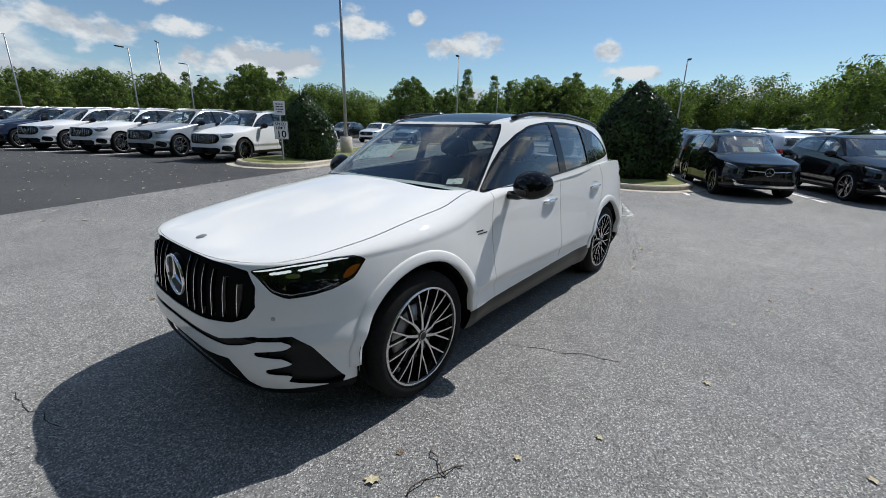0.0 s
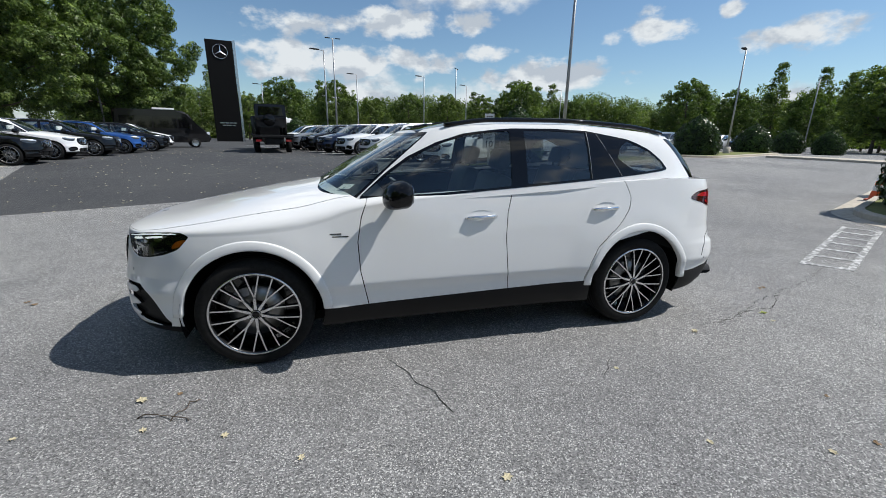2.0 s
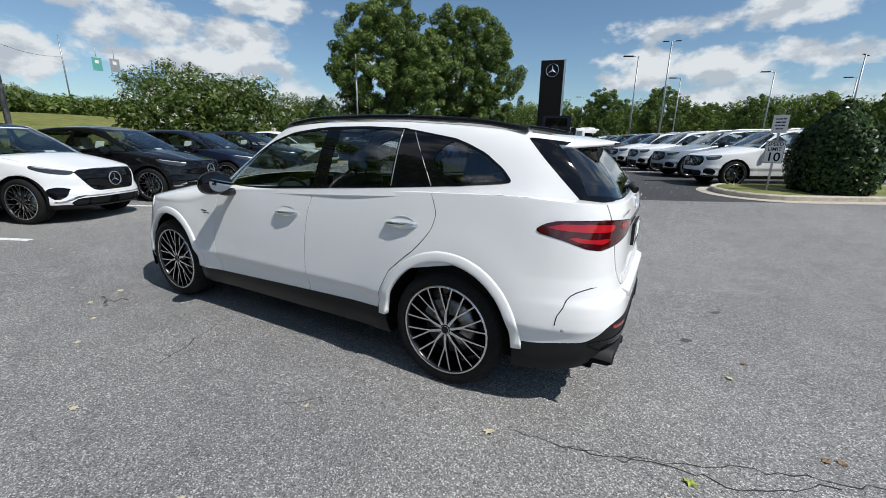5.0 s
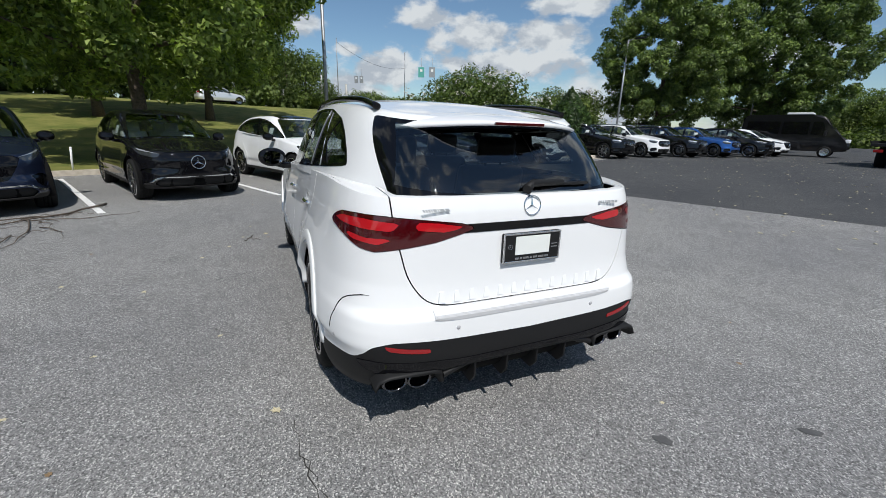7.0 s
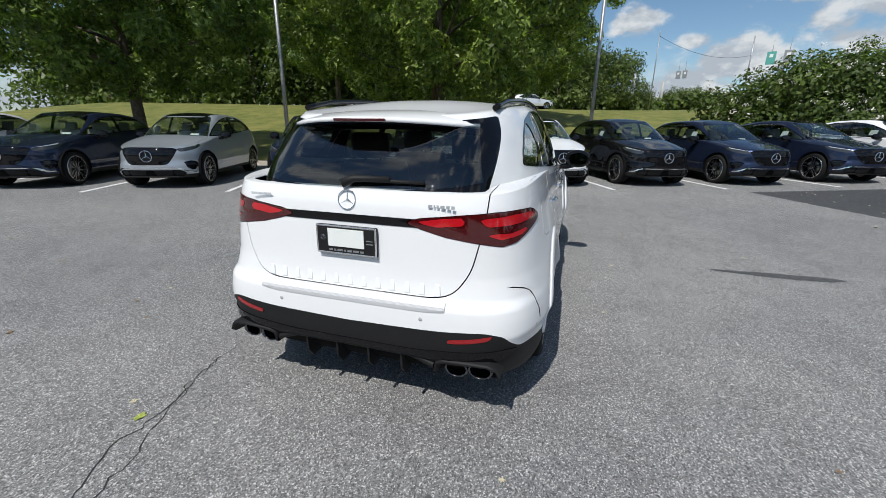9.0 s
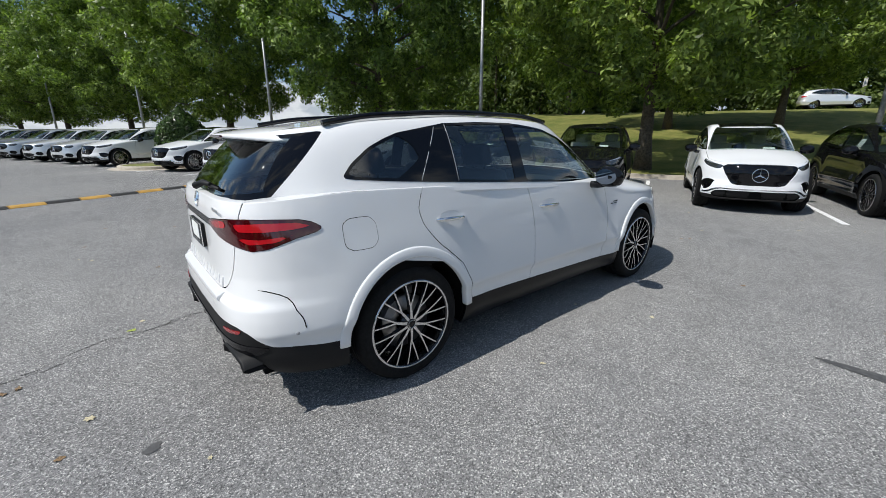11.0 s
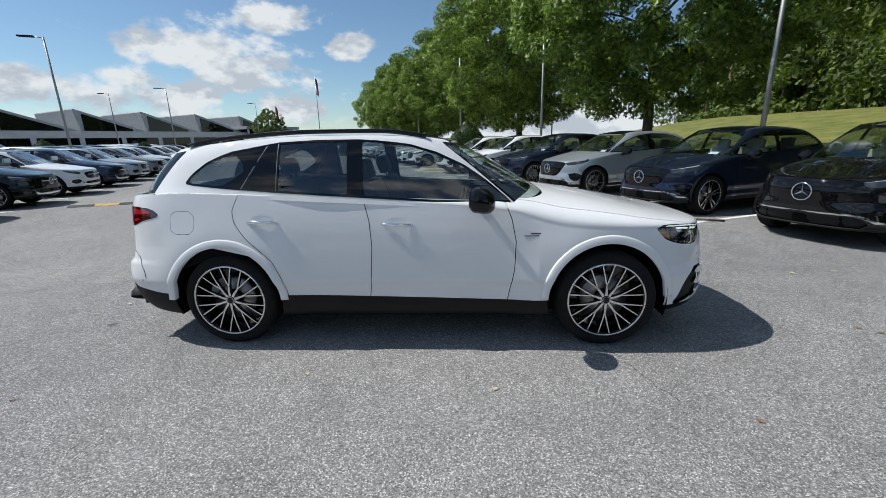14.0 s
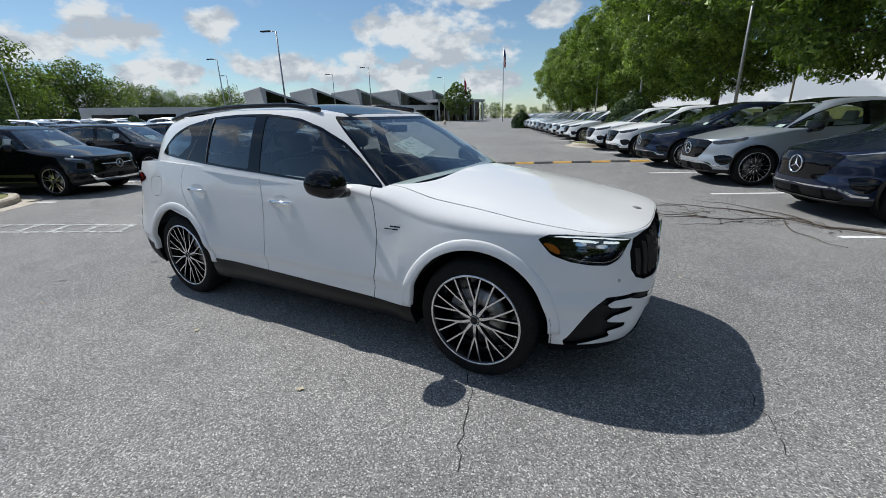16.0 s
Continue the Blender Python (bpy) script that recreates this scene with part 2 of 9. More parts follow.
# ---------------------------------------------------------------- mesh tools
def part(name, bm, material, parent=None, label="", smooth=False):
    """Links a bmesh (or a mesh) as one object under a thing or a part."""
    if isinstance(bm, bmesh.types.BMesh):
        me = bpy.data.meshes.new(name)
        if smooth:
            for f in bm.faces:
                f.smooth = True
        bm.to_mesh(me)
        bm.free()
    else:
        me = bm
    for m in (material if isinstance(material, (list, tuple)) else [material]):
        if m is not None and len(me.materials) < 8:
            me.materials.append(m)
    ob = new(name, me)
    if parent is not None:
        ob.parent = parent
    if label:
        tagged(ob, label)
    return ob


def thing(name, label, category, group="", kind=""):
    return tagged(new(name), label, category, group, kind)


def b_box(bm, lo, hi, bev=0.0, m=None, mi=0):
    """Box from corner lo to corner hi, edges bevelled."""
    c = [(lo[i] + hi[i]) / 2 for i in range(3)]
    s = [hi[i] - lo[i] for i in range(3)]
    mx = Matrix.Translation(c) @ Matrix.Diagonal((*s, 1))
    if m is not None:
        mx = m @ mx
    vs = bmesh.ops.create_cube(bm, size=1.0, matrix=mx)["verts"]
    es = list({e for v in vs for e in v.link_edges})
    fs = {f for v in vs for f in v.link_faces}
    for f in fs:
        f.material_index = mi
    if bev > 0:
        r = bmesh.ops.bevel(bm, geom=es, offset=bev, segments=2, affect="EDGES", profile=0.6)
        for f in r["faces"]:
            f.material_index = mi
    return bm


def b_cyl(bm, p0, p1, r0, r1=None, seg=16, caps=True, mi=0):
    p0, p1 = Vector(p0), Vector(p1)
    r1 = r0 if r1 is None else r1
    d = p1 - p0
    q = d.to_track_quat("Z", "Y").to_matrix().to_4x4()
    mx = Matrix.Translation((p0 + p1) / 2) @ q
    r = bmesh.ops.create_cone(bm, cap_ends=caps, segments=seg, radius1=r0, radius2=r1, depth=d.length, matrix=mx)
    for f in {f for v in r["verts"] for f in v.link_faces}:
        f.material_index = mi
        if len(f.verts) == 4:
            f.smooth = True
    return bm


def b_tube(bm, pts, radii, seg=8, mi=0):
    """A round tube along points, with a radius at each."""
    pts = [Vector(p) for p in pts]
    if isinstance(radii, (int, float)):
        radii = [radii] * len(pts)
    rings = []
    side = None
    for i, p in enumerate(pts):
        t = (pts[min(i + 1, len(pts) - 1)] - pts[max(i - 1, 0)]).normalized()
        if side is None:
            side = t.orthogonal().normalized()
        side = (side - t * side.dot(t)).normalized()
        up = t.cross(side)
        rings.append([bm.verts.new(p + (side * math.cos(a) + up * math.sin(a)) * radii[i])
                      for a in (2 * math.pi * k / seg for k in range(seg))])
    for a, b in zip(rings, rings[1:]):
        for k in range(seg):
            f = bm.faces.new((a[k], a[(k + 1) % seg], b[(k + 1) % seg], b[k]))
            f.smooth = True
            f.material_index = mi
    for r, flip in ((rings[0], True), (rings[-1], False)):
        f = bm.faces.new(r[::-1] if flip else r)
        f.material_index = mi
    return bm


def b_lathe(bm, profile, axis="Y", seg=48, m=None, mis=None):
    """Turns (radius, along) pairs about an axis through the origin."""
    rings = []
    for r, a in profile:
        ring = []
        for k in range(seg):
            t = 2 * math.pi * k / seg
            c, s = r * math.cos(t), r * math.sin(t)
            co = {"Y": (c, a, s), "Z": (c, s, a), "X": (a, c, s)}[axis]
            co = Vector(co)
            ring.append(bm.verts.new(m @ co if m is not None else co))
        rings.append(ring)
    for i, (p, q) in enumerate(zip(rings, rings[1:])):
        for k in range(seg):
            f = bm.faces.new((p[k], p[(k + 1) % seg], q[(k + 1) % seg], q[k]))
            f.smooth = True
            if mis:
                f.material_index = mis[i]
    return bm


def b_prism(bm, pts, depth, m=None, mi=0, bev=0.0):
    """Extrudes a flat outline of (a, b) pairs in its own XY plane from z = 0 to z = depth."""
    m = m or Matrix()
    lo = [bm.verts.new(m @ Vector((a, b, 0))) for a, b in pts]
    hi = [bm.verts.new(m @ Vector((a, b, depth))) for a, b in pts]
    fs = [bm.faces.new(lo[::-1]), bm.faces.new(hi)]
    n = len(pts)
    for i in range(n):
        fs.append(bm.faces.new((lo[i], lo[(i + 1) % n], hi[(i + 1) % n], hi[i])))
    for f in fs:
        f.material_index = mi
    if bev:
        es = list({e for f in fs for e in f.edges})
        for f in bmesh.ops.bevel(bm, geom=es, offset=bev, segments=2, affect="EDGES")["faces"]:
            f.material_index = mi
    bmesh.ops.recalc_face_normals(bm, faces=bm.faces[:])
    return bm


def spline(pts):
    """A smooth, monotone curve through (x, y) pairs; works on arrays."""
    p = sorted(pts)
    x = np.array([a for a, _ in p], float)
    y = np.array([b for _, b in p], float)
    h = np.diff(x)
    d = np.diff(y) / h
    m = np.zeros_like(x)
    m[0], m[-1] = d[0], d[-1]
    for i in range(1, len(x) - 1):
        m[i] = 0.0 if d[i - 1] * d[i] <= 0 else 3 * (h[i - 1] + h[i]) / ((2 * h[i] + h[i - 1]) / d[i - 1] + (h[i] + 2 * h[i - 1]) / d[i])

    def f(q):
        q = np.clip(np.asarray(q, float), x[0], x[-1])
        i = np.clip(np.searchsorted(x, q) - 1, 0, len(h) - 1)
        t = (q - x[i]) / h[i]
        return ((2 * t**3 - 3 * t**2 + 1) * y[i] + (t**3 - 2 * t**2 + t) * h[i] * m[i]
                + (-2 * t**3 + 3 * t**2) * y[i + 1] + (t**3 - t**2) * h[i] * m[i + 1])
    return f


def poly_sd(px, py, poly):
    """Distance to a closed outline, positive inside."""
    px, py = np.asarray(px, float), np.asarray(py, float)
    best = np.full(px.shape, 1e9)
    inside = np.zeros(px.shape, bool)
    n = len(poly)
    for i in range(n):
        ax, ay = poly[i]
        bx, by = poly[(i + 1) % n]
        ex, ey = bx - ax, by - ay
        t = np.clip(((px - ax) * ex + (py - ay) * ey) / (ex * ex + ey * ey + 1e-12), 0, 1)
        best = np.minimum(best, np.hypot(px - ax - t * ex, py - ay - t * ey))
        if ay != by:
            c = ((ay > py) != (by > py)) & (px < (bx - ax) * (py - ay) / (by - ay) + ax)
            inside ^= c
    return np.where(inside, best, -best)


def line_sd(px, py, line):
    """Signed distance to an open line of (a, b) pairs, positive on its left."""
    px, py = np.asarray(px, float), np.asarray(py, float)
    best = np.full(px.shape, 1e9)
    sign = np.ones(px.shape)
    for i in range(len(line) - 1):
        ax, ay = line[i]
        bx, by = line[i + 1]
        ex, ey = bx - ax, by - ay
        l2 = ex * ex + ey * ey
        t = ((px - ax) * ex + (py - ay) * ey) / l2
        lo = -1e9 if i == 0 else 0
        hi = 1e9 if i == len(line) - 2 else 1
        t = np.clip(t, lo, hi)
        d = np.hypot(px - ax - t * ex, py - ay - t * ey)
        s = np.sign(ex * (py - ay) - ey * (px - ax))
        near = d < best - 1e-9
        best = np.where(near, d, best)
        sign = np.where(near, s, sign)
    return best * sign


class Skin:
    """A surface of polygons with a row of values at each point: x, y, z, the normal, and two own coordinates."""

    def __init__(self, val, faces):
        self.v, self.f = val, faces

    def split(self, fun, gap=0.0):
        """Parts it along fun = 0: what lies inside (fun > 0), and the rest, with a slit of that width."""
        d = fun(self.v)
        return self._keep(d - gap / 2), self._keep(-d - gap / 2)

    def _keep(self, d):
        v = [None]
        used, cuts, extra, out = {}, {}, [], []
        ok = d > 0

        def point(i):
            if i not in used:
                used[i] = len(used) + len(cuts)
                extra.append(self.v[i])
            return used[i]

        def cut(i, j):
            k = (i, j) if i < j else (j, i)
            if k not in cuts:
                t = d[k[0]] / (d[k[0]] - d[k[1]])
                cuts[k] = len(used) + len(cuts)
                extra.append(self.v[k[0]] * (1 - t) + self.v[k[1]] * t)
            return cuts[k]

        for f in self.f:
            c = sum(bool(ok[i]) for i in f)
            if c == 0:
                continue
            if c == len(f):
                out.append([point(i) for i in f])
                continue
            p = []
            for a, b in zip(f, f[1:] + f[:1]):
                if ok[a]:
                    p.append(point(a))
                if ok[a] != ok[b]:
                    p.append(cut(a, b))
            if len(p) > 2:
                out.append(p)
        return Skin(np.array(extra) if extra else np.zeros((0, 8)), out)

    def mesh(self, name, skirt=0.0, offset=0.0):
        """A mesh of it, with its edges turned in by skirt metres and the whole moved along its normals by offset."""
        me = bpy.data.meshes.new(name)
        co = self.v[:, :3] + self.v[:, 3:6] * offset
        no = self.v[:, 3:6]
        faces = list(self.f)
        if skirt:
            seen = {}
            for f in self.f:
                for a, b in zip(f, f[1:] + f[:1]):
                    seen[(a, b)] = seen.get((a, b), 0) + 1
            rim = [(a, b) for (a, b) in seen if (b, a) not in seen]
            top, low = {}, {}
            ex_c, ex_n = [], []
            base = len(co)
            for a, b in rim:
                e = co[b] - co[a]
                w = np.cross(e, no[a])
                w = w / (np.linalg.norm(w) + 1e-9)
                for i in (a, b):
                    if i not in top:
                        top[i] = base + len(ex_c)
                        ex_c.append(co[i])
                        ex_n.append(w)
                        low[i] = base + len(ex_c)
                        ex_c.append(co[i] - no[i] * skirt)
                        ex_n.append(w)
                faces.append([top[b], top[a], low[a], low[b]])
            if ex_c:
                co = np.vstack([co, ex_c])
                no = np.vstack([no, ex_n])
        me.from_pydata([tuple(c) for c in co], [], faces)
        me.polygons.foreach_set("use_smooth", [True] * len(me.polygons))
        n = no / (np.linalg.norm(no, axis=1)[:, None] + 1e-9)
        me.normals_split_custom_set_from_vertices([tuple(a) for a in n])
        return me

# ---------------------------------------------------------------- cars
def car_style(**over):
    """The shape of a car in numbers: profiles along, across and up."""
    s = dict(
        wheelbase=2.888, hub_z=0.368, tyre_r=0.368, arch_r=0.432, hub_y=0.89,
        xf0=0.95, xr0=-1.2, nf=3.3, nr=5.2, m=2.4, zb=[(-2.4, 0.285), (-2.1, 0.27), (-1.8, 0.25), (-1.0, 0.24), (1.0, 0.24), (1.8, 0.265), (2.4, 0.285)],
        lf=[(0.2, 2.20), (0.3, 2.29), (0.45, 2.335), (0.6, 2.345), (0.72, 2.338), (0.80, 2.325), (0.88, 2.295), (0.95, 2.25), (1.2, 2.15)],
        lr=[(0.2, 2.16), (0.3, 2.28), (0.42, 2.36), (0.55, 2.385), (0.655, 2.395), (0.70, 2.362), (0.85, 2.352), (1.0, 2.350), (1.1, 2.345), (1.2, 2.32)],
        w=[(0.2, 0.845), (0.27, 0.880), (0.36, 0.902), (0.455, 0.903), (0.50, 0.914), (0.535, 0.927), (0.60, 0.922), (0.70, 0.911), (0.80, 0.898), (0.90, 0.883), (0.98, 0.869), (1.08, 0.848), (1.16, 0.828), (1.26, 0.80)],
        ze=[(-2.4, 1.165), (-1.8, 1.20), (-1.3, 1.185), (-0.35, 1.125), (0.4, 1.075), (0.75, 1.03), (1.1, 0.93), (1.5, 0.90), (1.9, 0.89), (2.4, 0.88)],
        zcap=[(-2.4, 1.20), (0.4, 1.175), (0.95, 1.148), (1.3, 1.10), (1.7, 1.030), (2.0, 0.975), (2.3, 0.932)],
        flare=0.030,
        # greenhouse
        gxf0=-0.25, gxr0=-1.0, gnf=4.4, gnr=6.0,
        glf=[(0, 1.06), (0.5, 0.70), (1, 0.31)],
        glr=[(0, 2.325), (0.3, 2.255), (0.6, 2.16), (1, 2.00)],
        gw=[(0, 0.848), (0.25, 0.810), (0.5, 0.765), (0.75, 0.712), (0.92, 0.662), (1, 0.628)],
        gtaper=[(-2.3, 0.925), (-1.6, 0.965), (-0.8, 1.0), (1.2, 1.0)], gkeep=0.0,
        zgb=[(-2.4, 1.165), (-1.8, 1.20), (-1.3, 1.185), (-0.35, 1.125), (0.4, 1.075), (0.75, 1.055), (1.06, 1.115)],
        zre=[(-2.1, 1.495), (-1.8, 1.535), (-1.3, 1.578), (-0.8, 1.598), (-0.3, 1.592), (0.1, 1.565), (0.4, 1.53)],
        crown=0.045,
        dlo=[(0.79, 1.083), (0.60, 1.228), (0.40, 1.365), (0.20, 1.460), (0.0, 1.522), (-0.2, 1.550), (-0.38, 1.564), (-0.7, 1.568), (-1.02, 1.556),
             (-1.25, 1.525), (-1.42, 1.488), (-1.58, 1.42), (-1.70, 1.335), (-1.755, 1.272), (-1.735, 1.258), (-1.3, 1.216), (-0.35, 1.148), (0.2, 1.108)],
    )
    s.update(over)
    return s


def outline(l, w, x0, n, ang):
    c, q = np.cos(ang), np.sin(ang)
    return x0 + (l - x0) * np.clip(c, 0, 1) ** (2 / n), w * np.clip(q, 0, 1) ** (2 / n)


def grid_normals(p):
    """Normals of a grid of points (rows, columns, 3), outwards for rows going up and columns going from the front round the left side to the rear."""
    du = np.gradient(p, axis=1)
    dv = np.gradient(p, axis=0)
    n = np.cross(du, dv)
    return n / (np.linalg.norm(n, axis=2)[..., None] + 1e-12)


def half_to_skin(p, q, r):
    """Half a grid, from the front's middle to the rear's middle on the left side, to a whole skin. q: distance round, r: own row value."""
    n = grid_normals(p)
    n[:, 0, 1] = 0
    n[:, -1, 1] = 0
    n /= np.linalg.norm(n, axis=2)[..., None] + 1e-12
    left = np.dstack([p, n, q[..., None], r[..., None]])
    right = left[:, ::-1].copy()
    right[..., 1] *= -1
    right[..., 4] *= -1
    full = np.concatenate([left, right[:, 1:-1]], axis=1)
    rows, cols = full.shape[:2]
    val = full.reshape(-1, 8)
    faces = []
    for i in range(rows - 1):
        for j in range(cols):
            k = (j + 1) % cols
            faces.append([i * cols + j, i * cols + k, (i + 1) * cols + k, (i + 1) * cols + j])
    return Skin(val, faces)


def hull_skin(s, fine=1.0, inset=0.0):
    lf, lr, w = spline(s["lf"]), spline(s["lr"]), spline(s["w"])
    ze, zcap, zb = spline(s["ze"]), spline(s["zcap"]), spline(s["zb"])
    na, nb, nc = int(34 * fine), int(100 * fine), int(30 * fine)
    # columns
    af = np.linspace(0, 1, na) ** 1.0 * math.pi / 2
    ar = np.linspace(1, 0, nc) * math.pi / 2
    xs = np.linspace(s["xf0"], s["xr0"], nb)[1:-1]
    nr_, nm = int(52 * fine), int(26 * fine)
    rows = []
    hub = s["wheelbase"] / 2

    def flared(x, y, z):
        d = np.zeros_like(x)
        for hx in (hub, -hub):
            r = np.hypot(x - hx, z - s["hub_z"])
            d = d + 0.018 * np.exp(-((r - s["arch_r"] - 0.05) / 0.16) ** 2)
        return d

    xnf, ynf = outline(2.30, 0.91, s["xf0"], s["nf"], af)
    xnr, ynr = outline(2.36, 0.91, -s["xr0"], s["nr"], ar)
    xn = np.concatenate([xnf, xs, -xnr])
    yn = np.concatenate([ynf, np.full_like(xs, 0.91), ynr])
    dist = np.concatenate([[0], np.cumsum(np.hypot(np.diff(xn), np.diff(yn)))])
    ze_c = ze(xn)
    zb_c = zb(xn)

    def level(z):
        zf, zs, zr = z[:na], z[na:na + len(xs)], z[na + len(xs):]
        nf_z = s["nf"]
        xf, yf = np.zeros(na), np.zeros(na)
        for i in range(na):
            nz = nf_z + 0.9 * min(1.0, max(0.0, (0.62 - zf[i]) / 0.25))
            a, b = outline(lf(zf[i]) - inset, w(zf[i]) - inset, s["xf0"], nz, af[i:i + 1])
            xf[i], yf[i] = a[0], b[0]
        xr, yr = np.zeros(nc), np.zeros(nc)
        for i in range(nc):
            nz = s["nr"] + 0.8 * min(1.0, max(0.0, (0.8 - zr[i]) / 0.2))
            a, b = outline(lr(zr[i]) - inset, w(zr[i]) - inset, -s["xr0"], nz, ar[i:i + 1])
            xr[i], yr[i] = -a[0], b[0]
        x = np.concatenate([xf, xs, xr])
        y = np.concatenate([yf, w(zs) - inset, yr])
        # the flare only where the side looks sideways
        side = np.clip((y / 0.9 - 0.72) / 0.2, 0, 1)
        y = y + flared(x, y, z) * side * (0 if inset else 1)
        return x, y

    for i in range(nr_):
        f = i / (nr_ - 1)
        z = zb_c + f * (ze_c - zb_c)
        x, y = level(z)
        rows.append(np.stack([x, y, z], 1))
    edge = rows[-1]
    spine_x = np.concatenate([np.full(na, s["xf0"]), xs, np.full(nc, s["xr0"])])
    for i in range(1, nm):
        ph = i / (nm - 1) * math.pi / 2
        rho = np.clip(math.cos(ph), 0, 1) ** (2 / s["m"])
        x = spine_x + (edge[:, 0] - spine_x) * rho
        y = edge[:, 1] * rho
        z = ze_c + (zcap(x) - ze_c - inset) * (1 - rho ** s["m"]) ** (1 / s["m"])
        rows.append(np.stack([x, y, z], 1))
    p = np.array(rows)
    r = np.tile(np.arange(len(rows))[:, None] / (nr_ - 1.0), (1, p.shape[1]))
    q = np.tile(dist[None], (p.shape[0], 1))
    return half_to_skin(p, q, r)


def house_skin(s, fine=1.0):
    """The glasshouse and roof."""
    lf, lr, w = spline(s["glf"]), spline(s["glr"]), spline(s["gw"])
    tap, zgb, zre = spline(s["gtaper"]), spline(s["zgb"]), spline(s["zre"])
    na, nb, nc = int(46 * fine), int(44 * fine), int(40 * fine)
    af = np.linspace(0, 1, na) * math.pi / 2
    ar = np.linspace(1, 0, nc) * math.pi / 2
    xs = np.linspace(s["gxf0"], s["gxr0"], nb)[1:-1]

    def level(t):
        xf, yf = outline(lf(t), w(t), s["gxf0"], s["gnf"], af)
        xr, yr = outline(lr(t), w(t), -s["gxr0"], s["gnr"], ar)
        x = np.concatenate([xf, xs, -xr])
        y = np.concatenate([yf, np.full_like(xs, w(t)), yr]) * (1 - (1 - tap(x)) * (1 - s["gkeep"] * t))
        return x, y

    x0, y0 = level(0.0)
    x1, y1 = level(1.0)
    zb, zt = zgb(x0), zre(x1)
    rows = []
    nr_, nm = int(34 * fine), int(18 * fine)
    for i in range(nr_):
        t = i / (nr_ - 1)
        x, y = level(t)
        z = zb + t * (zt - zb)
        rows.append(np.stack([x, y, z], 1))
    edge = rows[-1]
    sx = np.concatenate([np.full(na, s["gxf0"]), xs, np.full(nc, s["gxr0"])])
    for i in range(1, nm):
        rho = 1 - i / (nm - 1)
        x = sx + (edge[:, 0] - sx) * rho
        y = edge[:, 1] * rho
        zm = zre(x) + s["crown"]
        k = 1 - rho ** 2.2
        z = edge[:, 2] * (1 - k) + zm * k
        rows.append(np.stack([x, y, z], 1))
    p = np.array(rows)
    dist = np.concatenate([[0], np.cumsum(np.hypot(np.diff(x0), np.diff(y0)))])
    ang = np.concatenate([af, np.full(len(xs), 2.0), 4.0 - ar])
    r = np.tile(np.arange(len(rows))[:, None] / (nr_ - 1.0), (1, p.shape[1]))
    q = np.tile(ang[None], (p.shape[0], 1))
    return half_to_skin(p, q, r)


# columns of a skin's values
X, Y, Z, NX, NY, NZ, QD, RW = range(8)


def side_only(v, d, sign=0):
    """Keeps a mask to one side of the car."""
    if sign:
        return np.minimum(d, v[:, Y] * sign - 0.3)
    return np.minimum(d, np.abs(v[:, Y]) - 0.3)


def side_y(s, x, z):
    """Half the car's width at a place on its side."""
    w = float(spline(s["w"])(z))
    if x > s["xf0"]:
        l, x0, xx, n = float(spline(s["lf"])(z)), s["xf0"], x, s["nf"] + 0.9 * min(1.0, max(0.0, (0.62 - z) / 0.25))
    elif x < s["xr0"]:
        l, x0, xx, n = float(spline(s["lr"])(z)), -s["xr0"], -x, s["nr"] + 0.8 * min(1.0, max(0.0, (0.8 - z) / 0.2))
    else:
        l, x0, xx, n = 9.0, 0.0, 0.0, 3.0
    y = w * (1 - min(1.0, abs((xx - x0) / (l - x0))) ** n) ** (1 / n)
    side = min(1.0, max(0.0, (y / 0.9 - 0.72) / 0.2))
    for hx in (s["wheelbase"] / 2, -s["wheelbase"] / 2):
        r = math.hypot(x - hx, z - s["hub_z"])
        y += 0.018 * math.exp(-((r - s["arch_r"] - 0.05) / 0.16) ** 2) * side
    return y


def arch_flare(s, car, material, wide=0.052, proud=0.013, zlow=0.385):
    """The raised lip round each wheel opening."""
    r0 = s["arch_r"]
    sec = [(-0.004, -0.03), (-0.005, proud * 0.8), (0.0, proud), (0.006, proud + 0.001), (wide * 0.45, proud * 0.95), (wide - 0.008, proud * 0.75), (wide - 0.002, proud * 0.55), (wide + 0.001, proud * 0.2), (wide + 0.003, -0.004)]
    hub = s["wheelbase"] / 2
    for hx in (hub, -hub):
        for sy in (1, -1):
            bm = bmesh.new()
            rings = []
            a0 = math.asin((zlow - s["hub_z"]) / (r0 + wide))
            for a in np.linspace(a0, math.pi - a0, 49):
                ring = []
                for dr, out in sec:
                    r = r0 + dr
                    x, z = hx + r * math.cos(a), s["hub_z"] + r * math.sin(a) / 0.985
                    ring.append(bm.verts.new((x, sy * (side_y(s, x, z) + out), z)))
                rings.append(ring)
            for p, q in zip(rings, rings[1:]):
                for k in range(len(sec) - 1):
                    bm.faces.new((p[k], p[k + 1], q[k + 1], q[k])).smooth = True
            for ring in (rings[0], rings[-1]):
                bm.faces.new(ring)
            bmesh.ops.recalc_face_normals(bm, faces=bm.faces[:])
            part("arch_flare", bm, material, car)


def tread(bm, r, half, m=None):
    prof = [(r * 0.73, half * 0.80), (r * 0.76, half * 0.98), (r * 0.815, half * 1.06), (r * 0.88, half * 1.08), (r * 0.945, half * 1.0),
            (r * 0.975, half * 0.90), (r * 0.993, half * 0.72)]
    prof += [(r, half * 0.60), (r, half * 0.42), (r * 0.982, half * 0.40), (r * 0.982, half * 0.34), (r, half * 0.32), (r, half * 0.10), (r * 0.982, half * 0.08)]
    full = prof + [(a, -b) for a, b in reversed(prof)]
    b_lathe(bm, full, "Y", 48, m)


